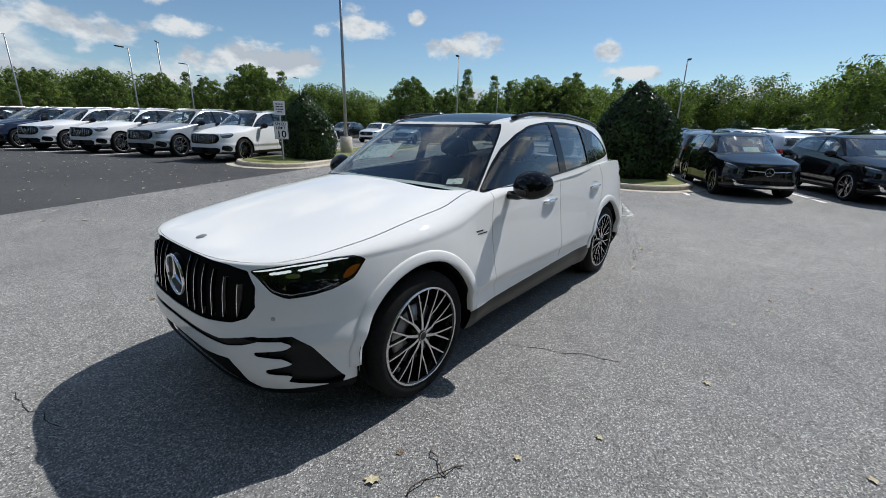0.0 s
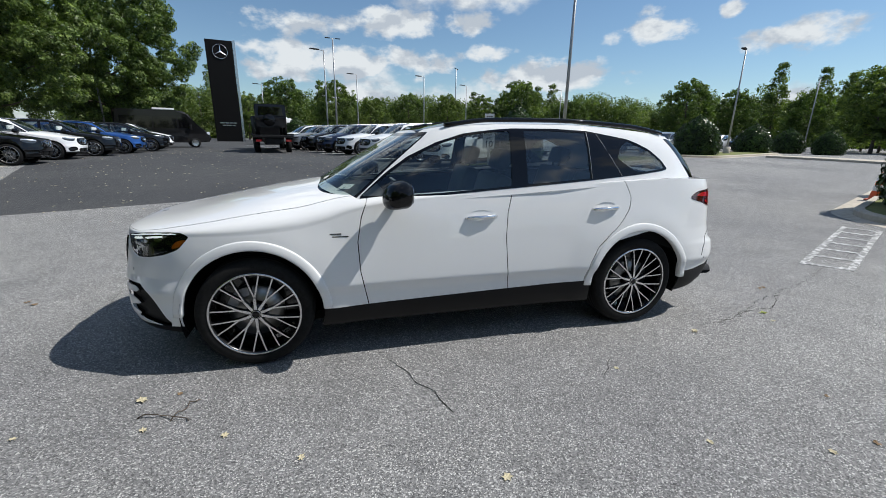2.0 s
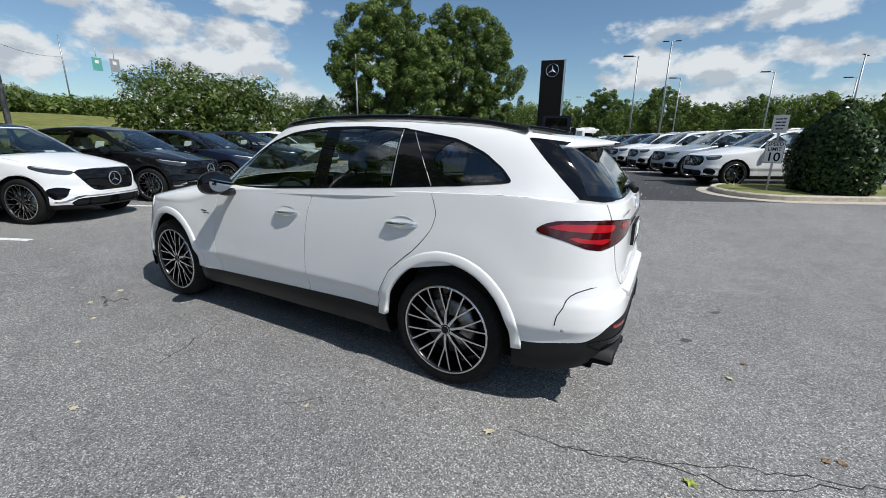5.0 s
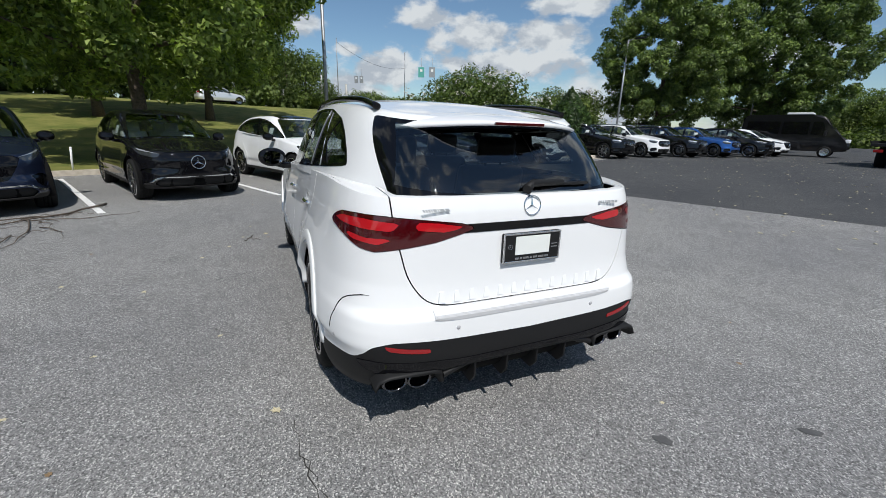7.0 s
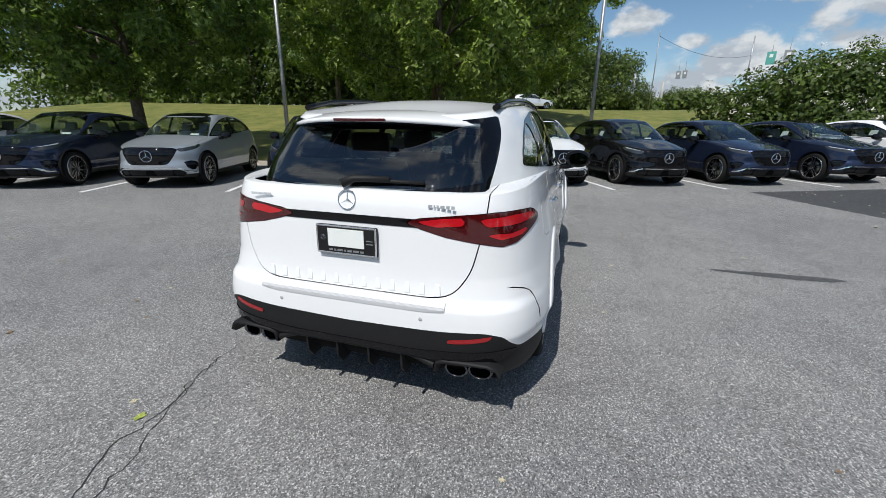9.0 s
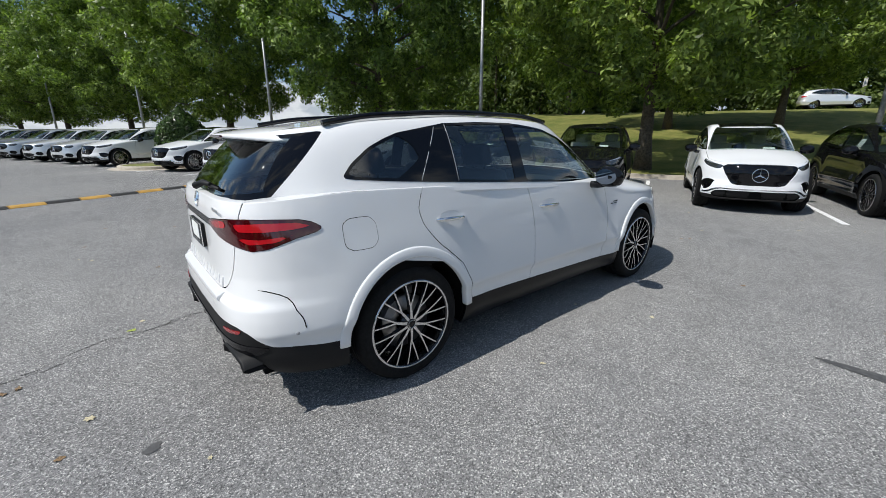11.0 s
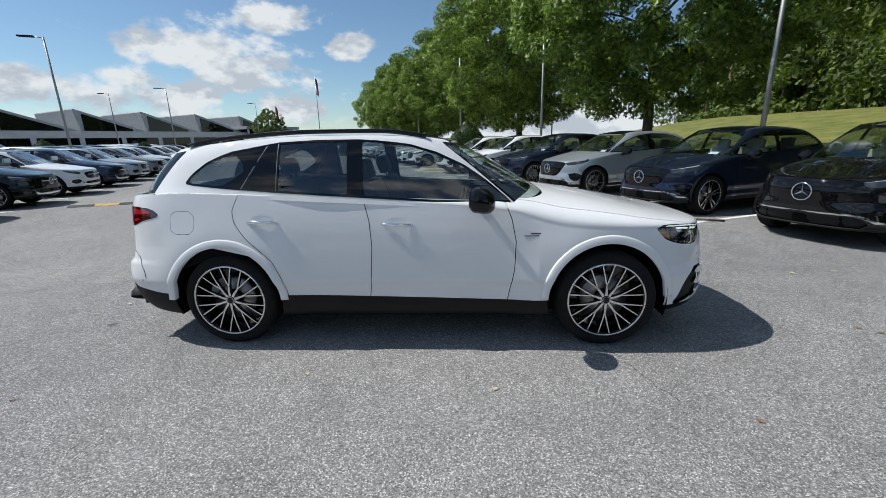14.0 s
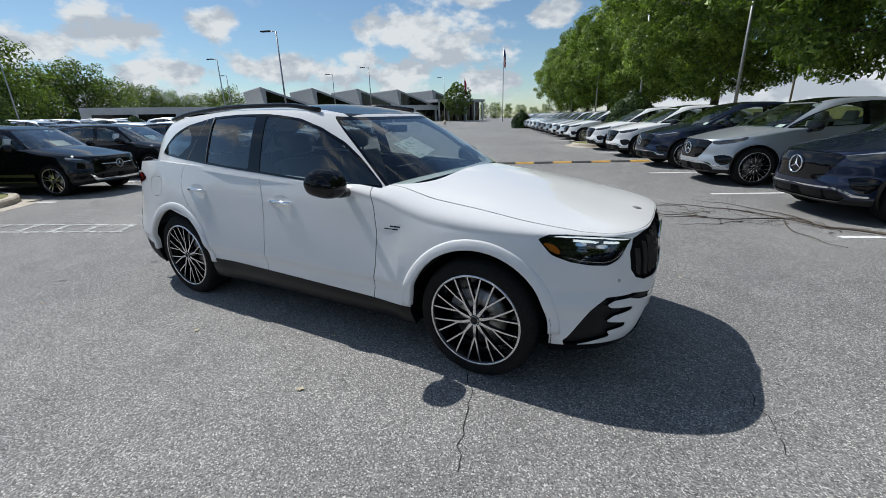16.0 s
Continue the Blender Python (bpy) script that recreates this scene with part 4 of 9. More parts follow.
def hero_car():
    s = car_style(gtaper=[(-2.3, 0.78), (-2.08, 0.805), (-1.84, 0.88), (-1.5, 0.945), (-1.0, 0.985), (-0.6, 1.0), (1.2, 1.0)], gkeep=0.3,
                  zgb=[(-2.4, 1.125), (-1.8, 1.165), (-1.3, 1.155), (-0.35, 1.105), (0.4, 1.065), (0.75, 1.052), (1.06, 1.115)],
                  lr=[(0.2, 2.20), (0.28, 2.30), (0.35, 2.36), (0.42, 2.395), (0.55, 2.40), (0.655, 2.398), (0.70, 2.362), (0.85, 2.352), (1.0, 2.350), (1.1, 2.345), (1.2, 2.32)])
    car = thing("suv", "white SUV with black grille, tinted glass and multi-spoke wheels on asphalt", "car")
    hub = s["wheelbase"] / 2
    hull = hull_skin(s, 1.5)
    total = hull.v[:, QD].max()

    def qr(v):
        return total - v[:, QD]

    # openings
    for hx in (hub, -hub):
        _, hull = hull.split(lambda v: side_only(v, s["arch_r"] - np.hypot(v[:, X] - hx, (v[:, Z] - s["hub_z"]) * 0.985)))
    narrow = spline(s["gtaper"])
    _, hull = hull.split(lambda v: np.minimum(np.minimum(0.98 - 0.22 * (np.abs(v[:, Y]) / 0.8) ** 2 - v[:, X], (v[:, RW] - 1.09) * 0.8), np.minimum(0.83 * narrow(v[:, X]) - 0.03 - np.abs(v[:, Y]), v[:, X] + 2.27)))
    # front
    head = {}
    for sy in (1, -1):
        head[sy], hull = hull.split(lambda v: np.minimum(poly_sd(v[:, QD], v[:, Z], HEAD), np.minimum(v[:, X] - 1.2, v[:, Y] * sy)), 0.003)
    grille, hull = hull.split(lambda v: np.minimum(poly_sd(v[:, Y], v[:, Z], GRILLE), v[:, X] - 1.9), 0.004)
    intake = {}
    for sy in (1, -1):
        intake[sy], hull = hull.split(lambda v: np.minimum(poly_sd(v[:, QD], v[:, Z], INTAKE), np.minimum(v[:, X] - 1.2, v[:, Y] * sy)), 0.0)
    mouth, hull = hull.split(lambda v: np.minimum(poly_sd(np.minimum(v[:, QD], 3), v[:, Z], [(-1, 0.42), (0.2, 0.425), (0.42, 0.45), (0.47, 0.40), (0.50, 0.345), (0.58, 0.31), (-1, 0.31)]), v[:, X] - 1.5))
    band, hull = hull.split(lambda v: np.minimum(poly_sd(np.minimum(v[:, QD], 3), v[:, Z], [(-1, 0.524), (0.40, 0.541), (0.50, 0.562), (0.60, 0.580), (0.66, 0.570), (0.54, 0.535), (0.42, 0.512), (-1, 0.496)]), v[:, X] - 1.5))
    lip, hull = hull.split(lambda v: np.minimum(0.315 - v[:, Z], v[:, X] - 1.70))
    hood, hull = hull.split(lambda v: np.minimum(np.minimum(YH(v[:, X]) - np.abs(v[:, Y]), (v[:, RW] - 1.05) * 1.2), v[:, X] - 0.3), 0.006)
    # sides
    sill, hull = hull.split(lambda v: np.minimum(side_only(v, ZS(v[:, X]) - v[:, Z]), 1.5 - np.abs(v[:, X])), 0.003)
    doors = {}
    for sy in (1, -1):
        doors["front", sy], hull = hull.split(lambda v: side_only(v, poly_sd(v[:, X], v[:, Z], FRONT_DOOR), sy), 0.0062)
        doors["rear", sy], hull = hull.split(lambda v: side_only(v, np.minimum(poly_sd(v[:, X], v[:, Z], REAR_DOOR), np.hypot(v[:, X] + hub, v[:, Z] - s["hub_z"]) - s["arch_r"] - 0.05), sy), 0.0062)
    flap, hull = hull.split(lambda v: side_only(v, 0.085 - (np.abs((v[:, X] + 1.74) / 1.15) ** 4 + np.abs(v[:, Z] - 0.985) ** 4) ** 0.25, -1), 0.003)
    # rear
    tail = {}
    for sy in (1, -1):
        tail[sy], hull = hull.split(lambda v: np.minimum(poly_sd(qr(v), v[:, Z], TAIL), np.minimum(-1.2 - v[:, X], v[:, Y] * sy)), 0.003)
    rear_black, hull = hull.split(lambda v: np.minimum(ZRB(qr(v)) - v[:, Z], -1.3 - v[:, X]), 0.0)
    blade, rear_black = rear_black.split(lambda v: np.minimum(poly_sd(qr(v), v[:, Z], [(-1, 0.440), (0.30, 0.442), (0.42, 0.452), (0.60, 0.462), (0.78, 0.470), (0.86, 0.462), (0.80, 0.430), (0.74, 0.412), (0.48, 0.408), (0.38, 0.402), (0.30, 0.410), (-1, 0.412)]), -2.0 - v[:, X]))
    _, rear_black = rear_black.split(lambda v: np.minimum(poly_sd(np.abs(v[:, Y]), v[:, Z], [(-1, 0.414), (0.33, 0.414), (0.42, 0.372), (0.445, 0.366), (0.74, 0.372), (0.765, 0.35), (0.74, 0.30), (0.70, 0.2), (-1, 0.2)]), -2.0 - v[:, X]))
    strip, hull = hull.split(lambda v: np.minimum(poly_sd(v[:, Y], v[:, Z], [(-0.485, 0.683), (0.485, 0.683), (0.50, 0.66), (0.45, 0.642), (-0.45, 0.642), (-0.50, 0.66)]), -2.0 - v[:, X]))
    bar_, hull = hull.split(lambda v: np.minimum(poly_sd(v[:, Y], v[:, Z], [(-0.42, 1.062), (0.42, 1.062), (0.42, 1.024), (-0.42, 1.024)]), -2.0 - v[:, X]))
    gate, hull = hull.split(lambda v: np.minimum(poly_sd(np.abs(v[:, Y]), v[:, Z], GATE), -2.0 - v[:, X]), 0.006)

    emit(hood, "hood", M_WHITE, car, skirt=0.004)
    emit(gate, "tailgate", M_WHITE, car, skirt=0.004)
    emit(flap, "fuel_flap", M_WHITE, car, skirt=0.004)
    for sy in (1, -1):
        half, _ = sill.split(lambda v: v[:, Y] * sy)
        emit(half, "side_skirt", M_SILL, car, "gloss black side skirt")
    emit(lip, "front_splitter", M_SKIRT, car)
    emit(rear_black, "rear_lower_bumper", M_TRIM, car, "matt black lower rear bumper")
    emit(blade, "rear_blade", M_GLOSS, car, "gloss black blade above the diffuser", 0.010, 0.006)
    emit(strip, "bumper_ledge", M_WHITE, car)
    bm = bmesh.new()
    rows = []
    for y in np.linspace(-0.495, 0.495, 41):
        rib = 0.0015 * math.cos(y * 2 * math.pi / 0.05)
        end = 0.012 * (abs(y) / 0.495) ** 8
        row = []
        for z, out in ((0.640 + end, -0.01), (0.642 + end, 0.010), (0.662, 0.014), (0.676, 0.012 + rib), (0.694, -0.022 + rib), (0.694, -0.04)):
            xr = -s["xr0"] + (2.392 + s["xr0"]) * (1 - (abs(y) / 0.91) ** 6.0) ** (1 / 6.0)
            row.append(bm.verts.new((-xr - out, y, z)))
        rows.append(row)
    for a, b in zip(rows, rows[1:]):
        for i in range(5):
            bm.faces.new((a[i], a[i + 1], b[i + 1], b[i]))
    for r in (rows[0], rows[-1]):
        bm.faces.new(r)
    bmesh.ops.recalc_face_normals(bm, faces=bm.faces[:])
    part("loading_strip", bm, M_STRIP, car, "ribbed silver loading strip")
    for k in range(-6, 7):
        bm = bmesh.new()
        y = k * 0.075
        rim = [(y - 0.021, 0.713), (y + 0.021, 0.713), (y + 0.013, 0.770), (y - 0.013, 0.770)]
        low = [bm.verts.new((-2.335, a, b)) for a, b in rim]
        top = [bm.verts.new((-2.3655 + 0.010 * (b > 0.75), y + (a - y) * 0.7, b + (0.003 if b < 0.75 else -0.006))) for a, b in rim]
        bm.faces.new(top)
        for i in range(4):
            bm.faces.new((low[i], low[(i + 1) % 4], top[(i + 1) % 4], top[i]))
        bmesh.ops.recalc_face_normals(bm, faces=bm.faces[:])
        part("bumper_rib", bm, M_WHITE, car)
    for sy in (1, -1):
        bm = bmesh.new()
        pts = []
        for t in np.linspace(0, 1, 15):
            q0 = float(spline([(0, 1.045), (0.3, 1.035), (0.6, 0.97), (0.8, 0.88), (1, 0.77)])(t))
            z0 = float(spline([(0, 0.555), (0.3, 0.605), (0.6, 0.68), (0.8, 0.738), (1, 0.757)])(t))
            d = np.hypot(qr(hull.v) - q0, hull.v[:, Z] - z0) + 9.0 * (hull.v[:, Y] * sy < 0) + 9.0 * (hull.v[:, X] > -1.2)
            k = np.argsort(d)[:6]
            wgt = 1 / (d[k] + 0.004) ** 2
            pts.append((hull.v[k, :3] * wgt[:, None]).sum(0) / wgt.sum())
        b_tube(bm, pts, [0.0012] + [0.0028] * 13 + [0.0008], 6)
        part("bumper_slit", bm, M_DARK, car)
    for sy in (1, -1):
        half, _ = hull.split(lambda v: v[:, Y] * sy)
        for q, z in ((total - 0.33, 0.602), (total - 1.0, 0.535), (1.09, 0.60), (0.70, 0.66)):
            a, n = skin_at(half, q, z)
            bm = bmesh.new()
            b_lathe(bm, [(0.0001, 0.0012), (0.0095, 0.0012), (0.011, -0.002)], "Z", 16, Matrix.Translation(a) @ n.to_track_quat("Z", "Y").to_matrix().to_4x4())
            part("parking_sensor", bm, M_SENSOR, car)
    shell_front, shell_rear = hull.split(lambda v: v[:, X])
    emit(shell_front, "front_shell", M_WHITE, car, "white painted front fenders and bumper", 0.004)
    emit(shell_rear, "rear_shell", M_WHITE, car, "white painted rear quarters and bumper", 0.004)
    emit(bar_, "tailgate_bar", M_GLOSS, car, offset=0.003)
    door_ob = {}
    for (which, sy), sk in doors.items():
        door_ob[which, sy] = emit(sk, which + "_door", M_WHITE, car, skirt=0.004)

    # dark liner inside the panels
    liner = hull_skin(s, 0.45, 0.022)
    for hx in (hub, -hub):
        _, liner = liner.split(lambda v: side_only(v, s["arch_r"] - np.hypot(v[:, X] - hx, v[:, Z] - s["hub_z"])))
    _, liner = liner.split(lambda v: np.minimum(0.98 - v[:, X], v[:, RW] - 1.02))
    emit(liner, "inner_liner", M_DARK, car, skirt=0)
    add_wells(s, car)
    bm = bmesh.new()
    b_box(bm, (-1.95, -0.76, 0.235), (1.85, 0.76, 0.30), 0.0)
    b_box(bm, (-0.98, -0.875, 0.262), (0.98, 0.875, 0.295), 0.0)
    part("underbody", bm, M_DARK, car)

    # head lamps
    for sy in (1, -1):
        lamp = emit(head[sy], "headlight", M_LENS, car, "swept-back LED headlight with light bar and amber marker", 0.0)
        emit(head[sy], "housing", M_GLOSS, lamp, "", 0.0, -0.020)
        for pts, wide in (([(0.60, 0.866), (0.66, 0.872), (0.80, 0.889), (0.90, 0.898), (1.02, 0.901)], 0.007), ([(0.68, 0.856), (0.72, 0.861), (0.77, 0.866)], 0.013),
                          ([(0.80, 0.868), (0.86, 0.876), (0.93, 0.881)], 0.012), ([(0.66, 0.83), (0.70, 0.79), (0.78, 0.765), (0.90, 0.778), (0.98, 0.80)], 0.003)):
            part("light_bar", ribbon(head[sy], pts, wide, -0.004), M_DRL if wide > 0.005 else M_SATIN, lamp)
        amb, _ = head[sy].split(lambda v: poly_sd(v[:, QD], v[:, Z], [(1.02, 0.862), (1.085, 0.872), (1.045, 0.825), (0.99, 0.805)]))
        emit(amb, "amber_marker", M_AMBER, lamp, "", 0.004, -0.008)
        for qx, zz in ((0.78, 0.845), (0.89, 0.862)):
            eye, _ = head[sy].split(lambda v: 0.034 - np.hypot(v[:, QD] - qx, (v[:, Z] - zz) * 3.0))
            emit(eye, "projector", M_CHROME, lamp, "", 0.01, -0.012)

    # grille with upright bars
    gr = emit(grille, "grille", M_GLOSS, car, "black grille with upright chrome slats", 0.03, -0.030)
    lf = spline(s["lf"])
    for k in range(-7, 8):
        y = k * 0.074
        if abs(y) < 0.10:
            continue
        bm = bmesh.new()
        top, low = 0.872 - 0.06 * (abs(y) / 0.5) ** 3, 0.620 + 0.03 * (abs(y) / 0.5) ** 3
        pts = []
        for z in np.linspace(low, top, 7):
            xx = s["xf0"] + (lf(z) - s["xf0"]) * (1 - (abs(y) / 0.91) ** s["nf"]) ** (1 / s["nf"])
            pts.append((float(xx) - 0.012, y, z))
        for a, b in zip(pts, pts[1:]):
            vs = []
            for p, dx in ((a, 0), (b, 0)):
                vs.append([bm.verts.new((p[0] + q[0], p[1] + q[1], p[2])) for q in ((-0.03, -0.006), (0.004, -0.003), (0.004, 0.003), (-0.03, 0.006))])
            for i in range(3):
                f = bm.faces.new((vs[0][i], vs[0][i + 1], vs[1][i + 1], vs[1][i]))
                f.material_index = 1 if i == 1 else 0
        bmesh.ops.recalc_face_normals(bm, faces=bm.faces[:])
        part("grille_slat", bm, [M_GLOSS, M_CHROME], gr)
    bm = bmesh.new()
    b_lathe(bm, [(0.0001, 0.006), (0.095, 0.004), (0.108, -0.02)], "Z", 36, facing(2.318, 0, 0.745, 0))
    emb = part("emblem_disc", bm, M_SKIRT, gr)
    bm = bmesh.new()
    star_mesh(bm, 0.108, facing(2.322, 0, 0.745, 0), 0.12, 0.010)
    part("emblem", bm, M_CHROME, emb)
    bm = bmesh.new()
    k = int(np.argmin(np.hypot(hood.v[:, X] - 2.185, hood.v[:, Y])))
    up = Vector(hood.v[k, 3:6])
    m = Matrix.Translation(Vector(hood.v[k, :3]) + up * 0.002) @ up.to_track_quat("Z", "Y").to_matrix().to_4x4()
    b_lathe(bm, [(0.0001, 0.003), (0.024, 0.002), (0.027, -0.001)], "Z", 24, m)
    part("hood_badge", bm, M_BADGE, car)
    # mouth and side intakes
    emit(band, "bumper_band", M_TRIM, car, "thin black band under the grille", 0.02, -0.012)
    emit(mouth, "lower_intake", M_TRIM, car, "black lower front intake", 0.04, -0.035)
    for sy in (1, -1):
        emit(intake[sy], "side_intake", M_TRIM, car, "black notched side intake", 0.030, -0.026)

    # tail lamps
    for sy in (1, -1):
        lamp = emit(tail[sy], "tail_light", M_RED_DEEP, car, "dark red wrap-round tail light", 0.01, 0.004)
        for poly in ([(0.67, 1.072), (0.85, 1.082), (1.0, 1.078), (1.07, 1.058), (1.0, 1.048), (0.85, 1.040), (0.70, 1.038)],
                     [(0.36, 1.050), (0.50, 1.072), (0.60, 1.078), (0.60, 1.045), (0.46, 1.032)],
                     [(0.68, 1.008), (0.82, 1.003), (0.98, 1.022), (0.90, 0.990), (0.76, 0.978)]):
            br, _ = tail[sy].split(lambda v: poly_sd(qr(v), v[:, Z], poly))
            emit(br, "lens_band", M_RED_BRIGHT, lamp, "", 0.0, 0.0055)

    # glasshouse
    house = house_skin(s, 1.0)

    wind, house = house.split(lambda v: np.minimum(np.minimum(0.90 - v[:, QD], (v[:, RW] - 0.00) * 0.4), (0.955 - v[:, RW]) * 0.4), 0.0)
    frit, wind = wind.split(lambda v: -np.minimum(np.minimum(0.86 - v[:, QD], (v[:, RW] - 0.05) * 0.4), (0.90 - v[:, RW]) * 0.4))
    fin, house = house.split(lambda v: np.minimum(np.minimum(-1.84 - (1.458 - v[:, Z]) * 0.98 - v[:, X], 0.93 - v[:, RW]), v[:, RW] - 0.0))
    back, fin = fin.split(lambda v: np.minimum(np.minimum(0.60 - 0.25 * (v[:, Z] - 1.2) - np.abs(v[:, Y]), 0.88 - v[:, RW]), v[:, Z] - 1.172 - 0.11 * v[:, Y] ** 2))
    dlo = {}
    for sy in (1, -1):
        dlo[sy], house = house.split(lambda v: np.minimum(poly_sd(v[:, X], v[:, Z], s["dlo"]), np.minimum(v[:, Y] * sy - 0.35, v[:, QD] - 0.92)), 0.0)
    pano, house = house.split(lambda v: np.minimum(np.minimum(0.50 - np.abs(v[:, Y]), v[:, X] + 1.28), np.minimum(0.30 - v[:, X], v[:, RW] - 0.8)), 0.006)
    emit(house, "roof_frame", M_WHITE, car, "white roof frame and pillars")
    emit(pano, "glass_roof", M_GLOSS, car, "black panoramic glass roof")
    ws = emit(wind, "windshield", M_GLASS, car, "raked clear windshield", 0.0)
    emit(frit, "windshield_border", M_GLOSS, ws, "", 0.0)
    rw = emit(back, "rear_window", M_PRIVACY, car, "dark rear window", 0.0)
    emit(fin, "rear_window_border", M_GLOSS, car, "gloss black rear window surround", 0.004)
    glass_lines = (("front_door_glass", [(0.80, 1.0), (-0.325, 1.0), (-0.365, 1.7), (0.8, 1.7)], M_TINT),
                   ("rear_door_glass", [(-0.455, 1.0), (-0.985, 1.0), (-0.985, 1.7), (-0.475, 1.7)], M_PRIVACY),
                   ("rear_fixed_glass", [(-1.015, 1.0), (-1.44, 1.0), (-1.250, 1.21), (-1.06, 1.54), (-0.99, 1.7), (-1.015, 1.7)], M_PRIVACY),
                   ("quarter_glass", [(-1.44, 1.0), (-1.9, 1.0), (-1.9, 1.7), (-1.02, 1.7), (-1.115, 1.52), (-1.305, 1.2)], M_PRIVACY))
    inner = [(x, z) for x, z in s["dlo"]]
    for sy in (1, -1):
        rest = dlo[sy]
        for (xa, za), (xb, zb) in (((-0.998, 1.205), (-0.998, 1.545)), ((-1.278, 1.222), (-1.087, 1.530))):
            bm = bmesh.new()
            pts = []
            for t in np.linspace(0, 1, 8):
                a, n = skin_xz(dlo[sy], xa + (xb - xa) * t, za + (zb - za) * t)
                pts.append(a + n * 0.005)
            b_tube(bm, pts, 0.0035, 6)
            part("divider_bar", bm, M_BADGE, car)
        for name, lim, gm in glass_lines:
            g, rest = rest.split(lambda v: np.minimum(poly_sd(v[:, X], v[:, Z], inner) - 0.016, poly_sd(v[:, X], v[:, Z], lim)))
            emit(g, name, gm, car, "", 0.0, -0.002)
        emit(rest, "window_trim", M_GLOSS, car, "gloss black window surround and pillar", 0.004, 0.002)

    # roof rails
    zre = spline(s["zre"])
    for sy in (1, -1):
        bm = bmesh.new()
        pts, rad = [], []
        for x in np.linspace(0.12, -1.78, 26):
            lift = 0.020 * min(1.0, max(0.0, (0.16 - x) / 0.30), max(0.0, (x + 1.82) / 0.30))
            y = 0.605 * (1 - 0.06 * max(0.0, (-x - 0.8)))
            pts.append((x, sy * y, float(zre(x)) + 0.012 + lift))
            rad.append(0.0165)
        b_tube(bm, pts, rad, 10)
        part("roof_rail", bm, M_GLOSS, car, "black roof rail")

    # roof spoiler
    bm = bmesh.new()
    sec = []
    for k in np.linspace(-1, 1, 21):
        y, e = k * 0.572, abs(k)
        tip = -2.20 + 0.29 * e ** 2.4
        zt = 1.497 - 0.034 * e ** 2.2
        front, mid = -1.76, -1.76 + 0.55 * (tip + 1.76)
        sec.append([(front, y * 0.98, zt + 0.046), (mid, y, zt + 0.030), (tip + 0.02, y, zt + 0.001), (tip, y, zt - 0.006), (tip + 0.006, y, zt - 0.022), (tip + 0.05, y * 0.99, zt - 0.036), (front - 0.10, y * 0.97, zt - 0.060)])
    vs = [[bm.verts.new(p) for p in row] for row in sec]
    for a, b in zip(vs, vs[1:]):
        for i in range(len(a) - 1):
            bm.faces.new((a[i], a[i + 1], b[i + 1], b[i])).smooth = True
    for r in (vs[0], vs[-1]):
        bm.faces.new(r)
    bmesh.ops.recalc_face_normals(bm, faces=bm.faces[:])
    for f in bm.faces:
        f.material_index = 1 if f.normal.z < -0.75 else 0
    sp = part("roof_spoiler", bm, [M_WHITE, M_GLOSS], car, "white roof-edge spoiler")
    bm = bmesh.new()
    b_box(bm, (-2.1995, -0.135, 1.476), (-2.18, 0.135, 1.489), 0.003)
    part("brake_light", bm, M_RED_DEEP, sp)
    # wiper
    bm = bmesh.new()
    b_tube(bm, [(-2.335, 0.03, 1.20), (-2.30, -0.02, 1.222), (-2.295, -0.20, 1.225)], [0.022, 0.018, 0.012], 8)
    b_tube(bm, [(-2.295, 0.0, 1.215), (-2.285, -0.36, 1.215)], 0.009, 6)
    part("rear_wiper", bm, M_TRIM, car)
    # number plate and frame, with bars for the writing
    pf = new("plate_holder")
    pf.parent = car
    bm = bmesh.new()
    b_box(bm, (-2.372, -0.158, 0.868), (-2.352, 0.158, 1.008), 0.006)
    part("plate_frame", bm, M_TRIM, pf, "black and chrome plate frame")
    bm = bmesh.new()
    for lo, hi in (((-2.375, -0.158, 0.868), (-2.371, 0.158, 0.876)), ((-2.375, -0.158, 1.0), (-2.371, 0.158, 1.008)), ((-2.375, -0.158, 0.876), (-2.371, -0.150, 1.0)), ((-2.375, 0.150, 0.876), (-2.371, 0.158, 1.0))):
        b_box(bm, lo, hi, 0.001)
    part("frame_rim", bm, M_CHROME, pf)
    bm = bmesh.new()
    b_box(bm, (-2.376, -0.095, 0.905), (-2.372, 0.095, 0.992), 0.001)
    part("plate_blank", bm, M_PAPER, pf, "blank white plate card")
    bm = bmesh.new()
    bars(bm, facing(-2.373, 0, 0.888, 180), [0.02, 0.012, 0.03, 0.012, 0.024, 0.03, 0.02], 0.010, 0.006, 0.002)
    part("plate_line", bm, M_SATIN, pf)
    for zz in (0.945, 0.930):
        bm = bmesh.new()
        bars(bm, facing(-2.373, -0.123, zz, 180), [0.034], 0.005, 0.004, 0.002)
        part("plate_bar", bm, M_SATIN, pf)
    bm = bmesh.new()
    star_mesh(bm, 0.012, facing(-2.373, 0.122, 0.945, 180), 0.12, 0.002)
    part("plate_emblem", bm, M_SATIN, pf)
    # rear badges
    bm = bmesh.new()
    star_mesh(bm, 0.047, facing(-2.340, 0, 1.128, 180, 8), 0.11, 0.007)
    part("tailgate_emblem", bm, M_CHROME, car)
    bm = bmesh.new()
    bars(bm, facing(-2.343, 0.475, 1.128, 180, 8), [0.007, 0.007, 0.007, 0.005, 0.014, 0.005, 0.020, 0.018], 0.013, 0.005, 0.002, -0.008)
    part("left_badge", bm, M_BADGE_LIGHT, car)
    bm = bmesh.new()
